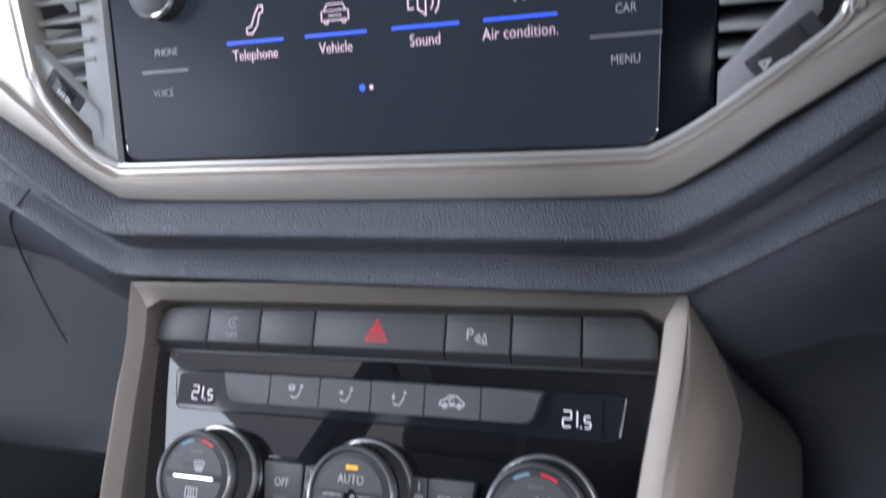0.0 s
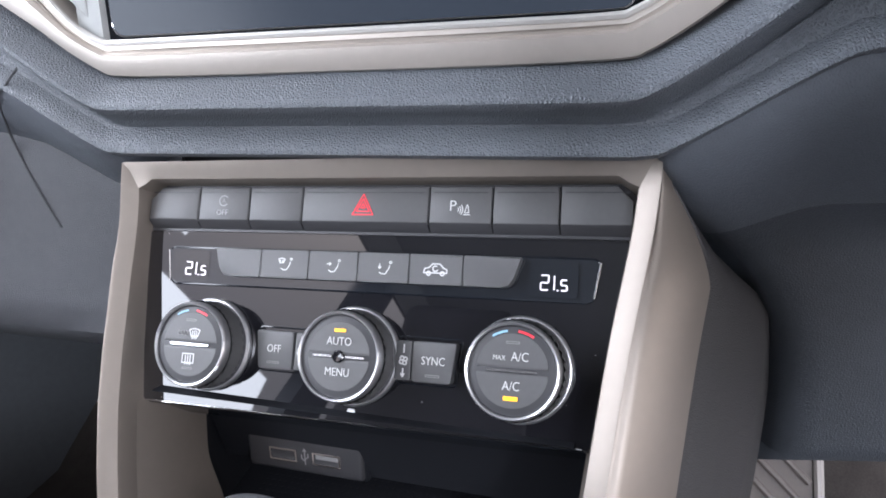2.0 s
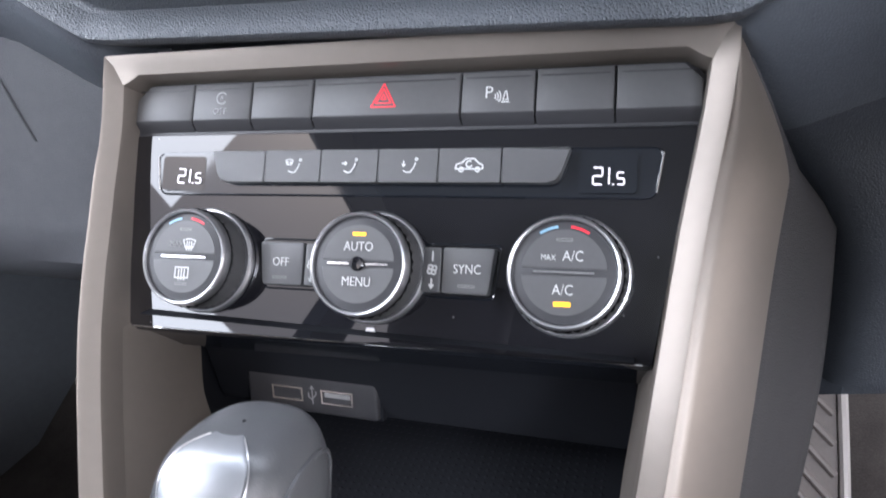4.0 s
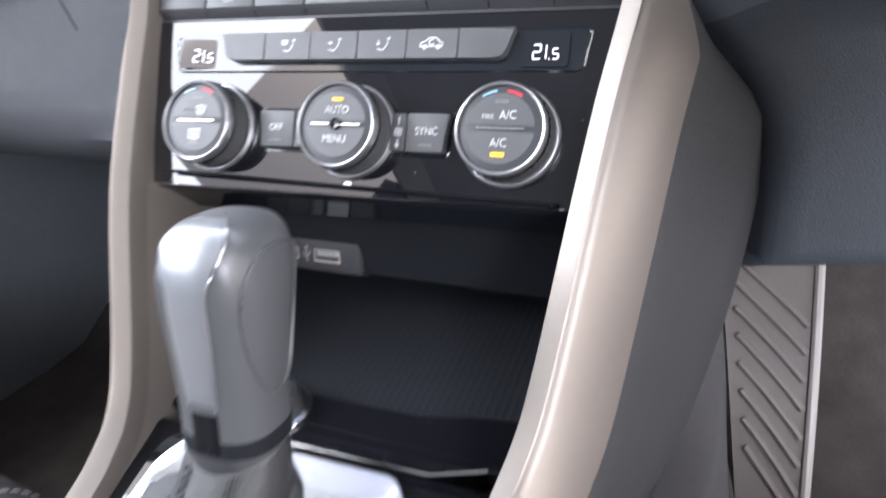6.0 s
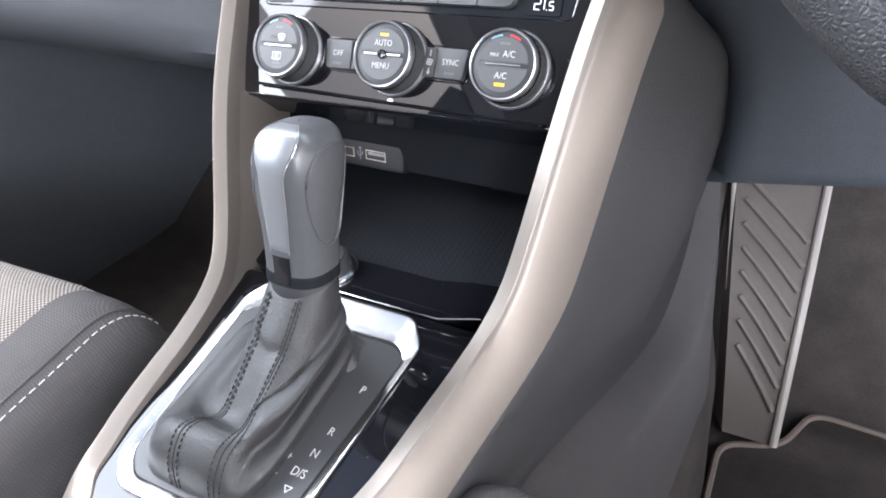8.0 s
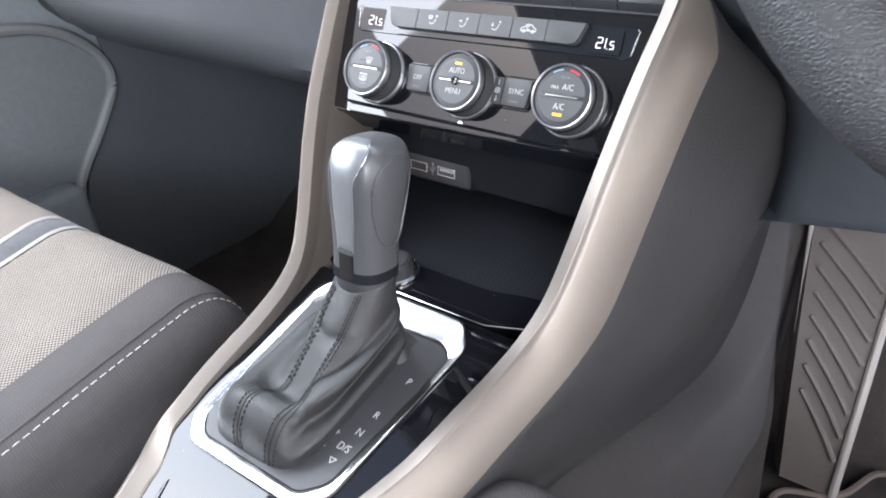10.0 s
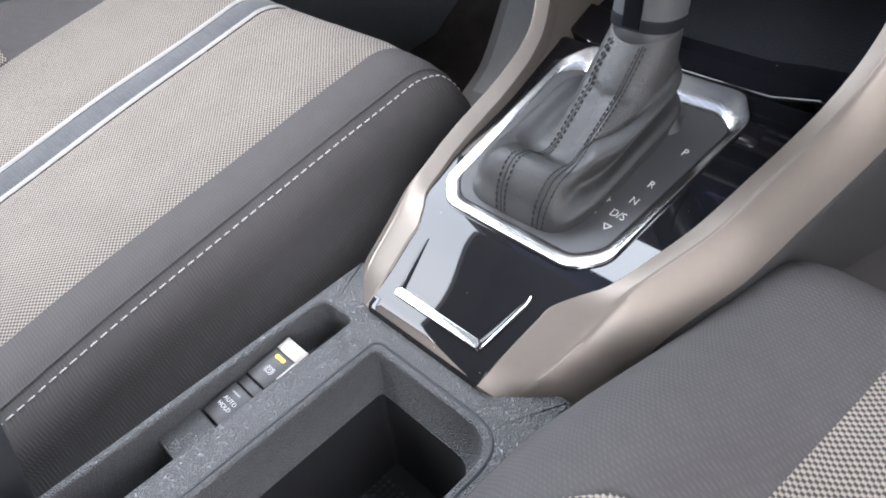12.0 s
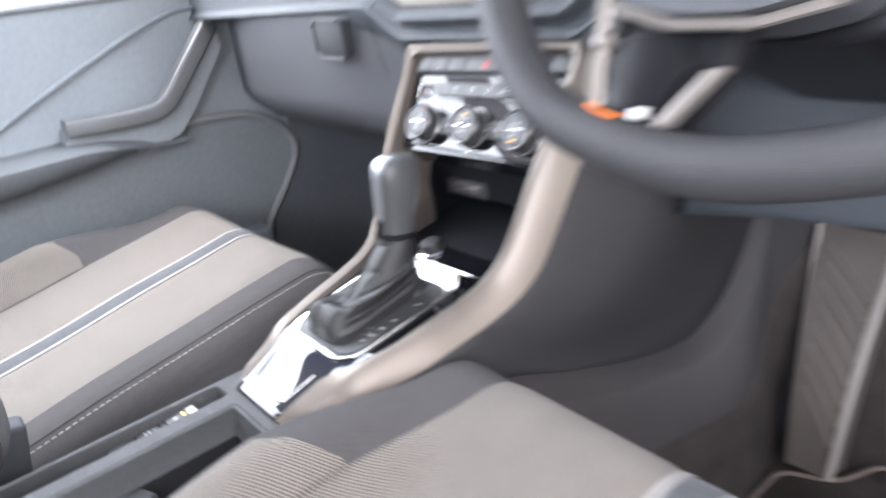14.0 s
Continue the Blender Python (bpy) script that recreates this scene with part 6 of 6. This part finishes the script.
        tagged(part("top_stitching", bm, WHITE_THREAD, seat, "white top-stitching"), kind="stuff")
        part("rim_seam", tube([pt(row_f - 0.06, side, t_) + Vector((0, 0, -0.0002)) for t_ in ts if t_ < 0.08], 0.0012, 6), CLOTH, seat)
    zone("band", XS - 0.0145, XS + 0.0145, 4, CLOTH_BAND, 0.0016, "ribbed grey band")
    zone("piping", XS - 0.0190, XS - 0.0140, 3, CLOTH_WHITE, 0.0022, "white piping")
    zone("piping", XS + 0.0140, XS + 0.0190, 3, CLOTH_WHITE, 0.0022, "white piping")
    # front below the nose
    low_ts = [t for t in ts if t > 0.036]
    rows_ = [[signed(-reach(NOSE, -1) * 0.99 + (reach(NOSE, -1) + reach(NOSE, 1)) * 0.99 * k / 20, t) + Vector((0, -0.001, -0.001)) for k in range(21)] for t in low_ts]
    part("front_face", sheet(rows_), CLOTH, seat, "dark cloth front")
    # backrest
    rows_ = []
    for k in range(13):
        f = k / 12
        y0, z0 = -0.40 - 0.25 * f, 0.50 + 0.60 * f
        w = 0.235 - 0.05 * f * f
        rows_.append([Vector((c + w * math.sin(a) , y0 + (0.05 + 0.02 * abs(math.sin(a))) * math.cos(a), z0)) for a in (2 * math.pi * j / 28 for j in range(28))])
    part("backrest", capped(rows_), CLOTH, seat, "dark cloth backrest")
    head = slab(c - 0.13, c + 0.13, -0.71, -0.62, 1.12, 1.28, bevel=0.035, seg=4)
    part("headrest", head, CLOTH, seat)
    part("base", slab(c - 0.19, c + 0.19, -0.40, 0.22, 0.17, 0.30, bevel=0.01), RUBBER, seat, "black seat base")
    return seat


car_seat("passenger_seat", -1, -0.357, "dark cloth front seat with beige weave and white-piped grey band", 0.0, 0.1815, 0.284, -0.006, 0.87, 0.486)
car_seat("driver_seat", 1, 0.335, "dark cloth front seat with raised woven bolster and piped band", 0.045, 0.226, 0.255, 0.018, 0.82, 0.482)

# ---- folding armrest between the seats ----
rest_base = part("armrest", slab(-0.050, 0.043, -0.36, -0.075, 0.450, 0.530, bevel=0.006), CONSOLE, console, "dark base of the folding armrest")
rows = []
for k in range(15):
    a = radians(-84 + 168 * k / 14)
    y, h = -0.040 + 0.026 * math.cos(a), 0.553 + 0.030 * math.sin(a)
    rows.append([(x, y - 0.010 * (abs(x + 0.004) / 0.052) ** 3, h) for x in (-0.054, -0.050, -0.040, -0.02, 0.0, 0.02, 0.034, 0.043, 0.047)])
lid_bm = sheet([[(p[0], -0.36, p[2]) for p in rows[-1]]] + rows[::-1] + [[(p[0], -0.36, p[2]) for p in rows[0]]])
bmesh.ops.holes_fill(lid_bm, edges=[e for e in lid_bm.edges if e.is_boundary])
part("lid", lid_bm, CLOTH, rest_base, "grey padded lid with a rounded front")
for x in (-0.0535, 0.0465):
    part("lid_seam", tube([(x, -0.35, 0.568), (x, -0.06, 0.568), (x * 0.98, -0.034, 0.566)], 0.0009, 6), CLOTH, rest_base)

# ---- passenger belt buckle ----
buckle = thing("seat_belt_buckle", (-0.105, -0.02, 0.40), "black seat belt buckle with red release button", "buckle")
BM = Matrix.Translation((-0.104, -0.042, 0.410)) @ Matrix.Rotation(radians(-12), 4, "X")
part("body", slab(-0.013, 0.013, -0.020, 0.020, 0.0, 0.082, m=BM, bevel=0.005, seg=3), RUBBER, buckle, "black body")
part("release", slab(-0.010, 0.010, -0.016, 0.004, 0.076, 0.086, m=BM, bevel=0.0025), mat("red_plastic", (0.55, 0.03, 0.03), 0.4, 0, 0.05), buckle, "red release button")

# ---- passenger door ----
door = thing("door", (-0.72, 0.3, 0.17), "grey moulded passenger door with grab handle and pocket", "door")
DX = -0.690
rows = []
for z, dx in ((0.20, 0.0), (0.30, 0.0), (0.42, 0.004), (0.52, 0.010), (0.60, 0.004), (0.68, -0.002), (0.74, 0.0), (0.782, 0.006), (0.798, 0.006), (0.809, -0.012), (0.812, -0.05)):
    rows.append([(DX + dx, y, z) for y in (-0.55, -0.2, 0.1, 0.25, 0.4, 0.55, 0.75, 1.05)])
part("door_panel", sheet(rows), DOORP, door, "grey grained door panel")
part("upper_crease", tube(spline([(DX + 0.006, 0.02, 0.588), (DX + 0.010, 0.15, 0.655), (DX + 0.010, 0.30, 0.721), (DX + 0.010, 0.395, 0.755), (DX + 0.010, 0.44, 0.759), (DX + 0.006, 0.56, 0.749)], 50), 0.004, 8), DOORP, door, "raised crease")
part("waist_line", tube([(DX + 0.008, -0.3, 0.795), (DX + 0.010, 0.16, 0.792), (DX + 0.008, 0.56, 0.785)], 0.003, 8), MATTE, door)
hand_path = spline([(DX + 0.030, 0.455, 0.733), (DX + 0.050, 0.430, 0.715), (DX + 0.058, 0.385, 0.671), (DX + 0.060, 0.350, 0.635), (DX + 0.060, 0.320, 0.621), (DX + 0.058, 0.26, 0.621), (DX + 0.050, 0.195, 0.625)], 44)
rows = []
for i, p in enumerate(hand_path):
    a, b = hand_path[max(i - 1, 0)], hand_path[min(i + 1, len(hand_path) - 1)]
    d = (b - a).normalized()
    up = Vector((1, 0, 0)).cross(d).normalized()
    if up.z < 0:
        up = -up
    sec = rounded([(-0.022, -0.014), (0.012, -0.014), (0.012, 0.012), (-0.022, 0.012)], 0.006, 3)
    rows.append([p + Vector((1, 0, 0)) * x + up * y for x, y in sec])
part("grab_handle", capped(rows), mat("handle_grey", (0.16, 0.165, 0.17), 0.4, 0.2, 0.08, 40), door, "pale grey grab handle")
bracket = [(0.195, 0.622), (0.330, 0.616), (0.372, 0.645), (0.440, 0.716), (0.462, 0.712), (0.458, 0.690), (0.395, 0.612), (0.362, 0.578), (0.346, 0.568), (0.225, 0.577), (0.190, 0.592)]
bm = prism(rounded(bracket, 0.006, 3), DX - 0.002, DX + 0.046, Matrix(((0, 0, 1, 0), (1, 0, 0, 0), (0, 1, 0, 0), (0, 0, 0, 1))), 0.005, 3)
part("handle_bracket", bm, DOORP, door, "solid grey bracket under the handle")
arm = []
for k in range(22):
    y = -0.35 + 0.72 * k / 21
    top = 0.597 - 0.030 * smooth01((y - 0.20) / 0.16)
    bot = 0.545 + 0.022 * smooth01((y - 0.05) / 0.3)
    w = 0.085 * (1 - 0.55 * smooth01((y - 0.22) / 0.15))
    arm.append([(DX - 0.005, y, top + 0.004), (DX + w * 0.75, y, top + 0.002), (DX + w, y, top - 0.008), (DX + w * 0.96, y, (top + bot) / 2), (DX + w * 0.7, y, bot + 0.004), (DX - 0.005, y, bot - 0.010)])
part("armrest", sheet(arm), mat("armrest_dark_grey", (0.15, 0.16, 0.17), 0.6, 0, 0.12, 20, 0.4, 900, "grain"), door, "moulded armrest")
pocket = spline([(0, 0.30, 0.583), (0, 0.40, 0.584), (0, 0.49, 0.571), (0, 0.545, 0.533), (0, 0.560, 0.488), (0, 0.530, 0.438), (0, 0.485, 0.383), (0, 0.470, 0.353)], 60)
part("pocket_rim", tube([(DX + 0.020, p.y, p.z) for p in pocket], 0.007, 8), mat("pocket_rim_grey", (0.22, 0.225, 0.23), 0.5, 0, 0.1, 40), door, "raised pocket rim")
bm = bmesh.new()
bm.faces.new([bm.verts.new((DX + 0.014, p.y, p.z)) for p in pocket] + [bm.verts.new((DX + 0.014, 0.0, 0.353)), bm.verts.new((DX + 0.014, 0.0, 0.543))])
part("pocket", bm, POCKET, door, "dark pocket")
kick = ((0.17, 0.475), (0.25, 0.475), (0.33, 0.478), (0.38, 0.492), (0.44, 0.538), (0.50, 0.565), (0.56, 0.558), (0.60, 0.535))
rows = [[(DX + 0.013 + 0.05 * smooth01((y - 0.62) / 0.4), y, z) for y in (y0, y0 + 0.03, 0.61, 0.68, 0.78, 0.92, 1.10)] for z, y0 in kick]
part("kick_panel", thicken(sheet(rows), 0.006), mat("kick_panel_grey", (0.10, 0.108, 0.118), 0.6, 0, 0.15, 20, 0.3, 900, "grain"), door, "dark panel beside the footwell")
part("pocket_front", slab(DX, DX + 0.05, -0.3, 0.47, 0.22, 0.378, bevel=0.012, seg=3), DOORP, door, "pocket front")

# ---- steering wheel ----
WHEEL_BLACK = mat("wheel_black_plastic", (0.010, 0.010, 0.012), 0.30, 0, 0.12, 60, 0.1, 1500, spec=0.25)
WC, WT, WR = Vector((0.327, 0.338, 0.822)), 0.42, 0.169
wheel = thing("steering_wheel", tuple(WC), "grey leather steering wheel with silver-trimmed spokes", "steering wheel")
WMAT = Matrix.Translation(WC) @ Matrix((Vector((1, 0, 0)), Vector((0, math.sin(WT), math.cos(WT))), Vector((0, -math.cos(WT), math.sin(WT))))).transposed().to_4x4()


def rim_r(a):
    """The rim's radius round the wheel; the foot is slightly flattened."""
    low = math.cos(a + math.pi / 2)
    return WR * (1 - 0.05 * smooth01((low - 0.80) / 0.2))


rim_path = [WMAT @ Vector((rim_r(a) * math.cos(a), rim_r(a) * math.sin(a), 0)) for a in (2 * math.pi * k / 120 for k in range(120))]
part("rim", tube(rim_path, 0.0155, 20, closed=True), mat("wheel_leather", (0.036, 0.036, 0.039), 0.5, 0, 0.1, 40, 0.5, 700, "grain"), wheel, "grey leather rim")
pad_line = rounded([(-0.080, 0.050), (-0.080, -0.050), (-0.056, -0.084), (-0.021, -0.093), (0.021, -0.093), (0.056, -0.084), (0.080, -0.050), (0.080, 0.050), (0.045, 0.085), (-0.045, 0.085)], 0.012, 4)
part("airbag_pad", prism(pad_line, -0.030, 0.016, WMAT, 0.010, 4), SIDE, wheel, "dark airbag pad")
part("pad_edge", tube([WMAT @ Vector((x, y, 0.008)) for x, y in ((-0.070, -0.070), (-0.056, -0.087), (-0.021, -0.096), (0.021, -0.096), (0.056, -0.087))], 0.0030, 8), SATIN_DARK, wheel, "bright lower edge of the pad")
for x0, x1 in ((-0.162, -0.060), (0.060, 0.162)):
    part("spoke", capped([[WMAT @ Vector((x, yy * w, zz)) for yy, zz in ((-0.024, -0.014), (0.024, -0.014), (0.024, 0.002), (-0.024, 0.002))] for x, w in ((x0, 0.8), ((x0 + x1) / 2, 0.9), (x1, 0.8))]), MATTE_DARK, wheel, "dark spoke")
low = part("lower_spoke", prism([(-0.062, -0.080), (0.012, -0.090), (0.008, -0.112), (-0.018, -0.150), (-0.058, -0.148), (-0.064, -0.110)], -0.016, 0.000, WMAT, 0.003), WHEEL_BLACK, wheel, "black lower spoke")
part("pod", prism([(-0.056, -0.100), (-0.018, -0.099), (-0.008, -0.114), (-0.025, -0.142), (-0.056, -0.139)], -0.002, 0.005, WMAT, 0.002), WHEEL_BLACK, low, "glossy black button pod")
part("side_trim", tube([WMAT @ Vector(p) for p in ((-0.064, -0.078, 0.007), (-0.062, -0.098, 0.006), (-0.062, -0.118, 0.005), (-0.059, -0.142, 0.003))], 0.0042, 8), SATIN_DARK, low, "silver side trim")
part("trim_cap", turned([(0.0, 0.004), (0.004, 0.003), (0.006, 0.0), (0.006, -0.006)], WMAT @ Matrix.Translation((-0.061, -0.103, 0.007)), 20), SATIN_DARK, low, "bright rounded cap of the trim")
part("inner_trim", prism([(0.002, -0.115), (0.010, -0.115), (-0.014, -0.145), (-0.022, -0.144)], 0.000, 0.007, WMAT, 0.002), SATIN_DARK, low, "silver inner trim")
part("print", tube([WMAT @ Vector(p) for p in ((-0.061, -0.1360, 0.009), (-0.053, -0.1395, 0.009), (-0.044, -0.1415, 0.009), (-0.040, -0.1414, 0.009))], 0.0013, 6), ORANGE, low, "orange print")
part("key", slab(-0.034, -0.026, -0.142, -0.136, 0.003, 0.0095, m=WMAT, bevel=0.001), WHITE_INK, low, "small white key")
part("column", turned([(0.05, -0.20), (0.055, -0.02)], WMAT, 32), RUBBER, wheel, "dark column shroud")
part("column_cover", prism(rounded([(-0.070, 0.050), (-0.078, -0.040), (-0.060, -0.092), (0.060, -0.092), (0.078, -0.040), (0.070, 0.050)], 0.018, 4), -0.20, -0.045, WMAT, 0.006), WHEEL_BLACK, wheel, "black lower column cover")

# ---- driver's footwell ----
rest = thing("footrest", (0.22, 0.68, 0.19), "ribbed dark plastic footrest with a pale edge", "footrest")
RB, RT = Vector((0.0, 0.655, 0.185)), Vector((0.0, 0.815, 0.42))
up = (RT - RB)
nrm = Vector((0, -up.z, up.y)).normalized()
rows = []
for k in range(13):
    f = k / 12
    p = RB + up * f + nrm * (0.012 * math.sin(math.pi * f))
    xl, xr_ = 0.205 - 0.045 * f, 0.252 - 0.006 * f
    rows.append([Vector((xl - 0.01, p.y + 0.02, p.z)), Vector((xl, p.y, p.z)), Vector((xl * 0.5 + xr_ * 0.5, p.y, p.z)), Vector((xr_, p.y, p.z)), Vector((xr_ + 0.004, p.y + 0.03, p.z))])
part("plate", sheet(rows), mat("footrest_plate", (0.125, 0.108, 0.098), 0.6, 0, 0.15, 60, 0.3, 900), rest, "brown-grey plate")
for j in range(8):
    f0 = 0.12 + 0.085 * j
    pts = []
    for k in range(9):
        g = k / 8
        f = f0 + 0.20 * (1 - g) * 1.0
        p = RB + up * f + nrm * (0.012 * math.sin(math.pi * f) + 0.001)
        xl, xr_ = 0.205 - 0.045 * f, 0.252 - 0.006 * f
        pts.append(Vector((xl + 0.010 + (xr_ - xl - 0.016) * g, p.y, p.z)))
    part("rib", tube(pts, 0.0032, 8), mat("footrest_rib", (0.155, 0.134, 0.122), 0.5, 0, 0.1, 60), rest, "raised diagonal rib")
part("edge", tube([RB + up * (k / 12) + nrm * (0.012 * math.sin(math.pi * k / 12) + 0.001) + Vector((0.253 - 0.006 * k / 12, 0, 0)) for k in range(13)], 0.0042, 8), mat("pale_edge", (0.40, 0.365, 0.34), 0.45, 0, 0.05, 60), rest, "pale edge strip")
part("edge", tube([RB + up * (k / 12) + nrm * 0.002 + Vector((0.203 - 0.045 * k / 12, 0, 0)) for k in range(6, 13)], 0.003, 8), mat("pale_edge", (0.55, 0.52, 0.50)), rest)
mat_thing = thing("floor_mat", (0.40, 0.35, 0.17), "dark carpet floor mat with a stitched pale border", "floor mat")
# ---- passenger's footwell ----
pm = thing("floor_mat", (-0.42, 0.70, 0.17), "rubber mat with a raised rim on the passenger's carpet, coloured pale as if lit", "floor mat")
def mat_row(y, inset):
    z = 0.17 + (0.08 * smooth01((y - 0.70) / 0.2) if y > 0.70 else 0.0)
    left = -0.483 - (y - 0.626) * 0.42 + inset
    return [(left, y, z + 0.001), (left + 0.003, y, z + 0.009), (left + 0.03, y, z + 0.010), (-0.34, y, z + 0.010), (-0.30, y, z + 0.010), (-0.298, y, z + 0.001)]
rows = [mat_row(0.618, 0.018), mat_row(0.6195, 0.008), mat_row(0.624, 0.003)] + [mat_row(0.632 + 0.02 * k, 0.0) for k in range(12)]
# rim and tread colours are raised to stand for windscreen light reaching the floor
part("rim", sheet(rows), mat("lit_rim_rubber", (0.50, 0.50, 0.50), 0.6, 0, 0.1, 40, 0.2, 900), pm, "raised grey rim")
rows = [[(p[0], p[1], p[2] + 0.003) for p in mat_row(0.660 + 0.02 * k, 0.016)[1:5]] for k in range(11)]
part("tread", sheet(rows), mat("lit_tread_rubber", (0.74, 0.76, 0.78), 0.5, 0, 0.1, 40, 0.2, 900), pm, "tread plate, coloured pale as if lit")

mat_outline = rounded([(0.205, 0.0), (0.62, 0.0), (0.62, 0.70), (0.285, 0.72), (0.260, 0.660), (0.205, 0.640)], 0.02, 5)
part("carpet_body", prism(mat_outline, 0.172, 0.182, bevel=0.003), CARPET, mat_thing, "dark pile")
part("border", tube([(x, y, 0.182) for x, y in mat_outline], 0.0035, 6, closed=True), mat("border_brown", (0.16, 0.13, 0.11), 0.8, 0, 0.1, 60), mat_thing, "stitched border")
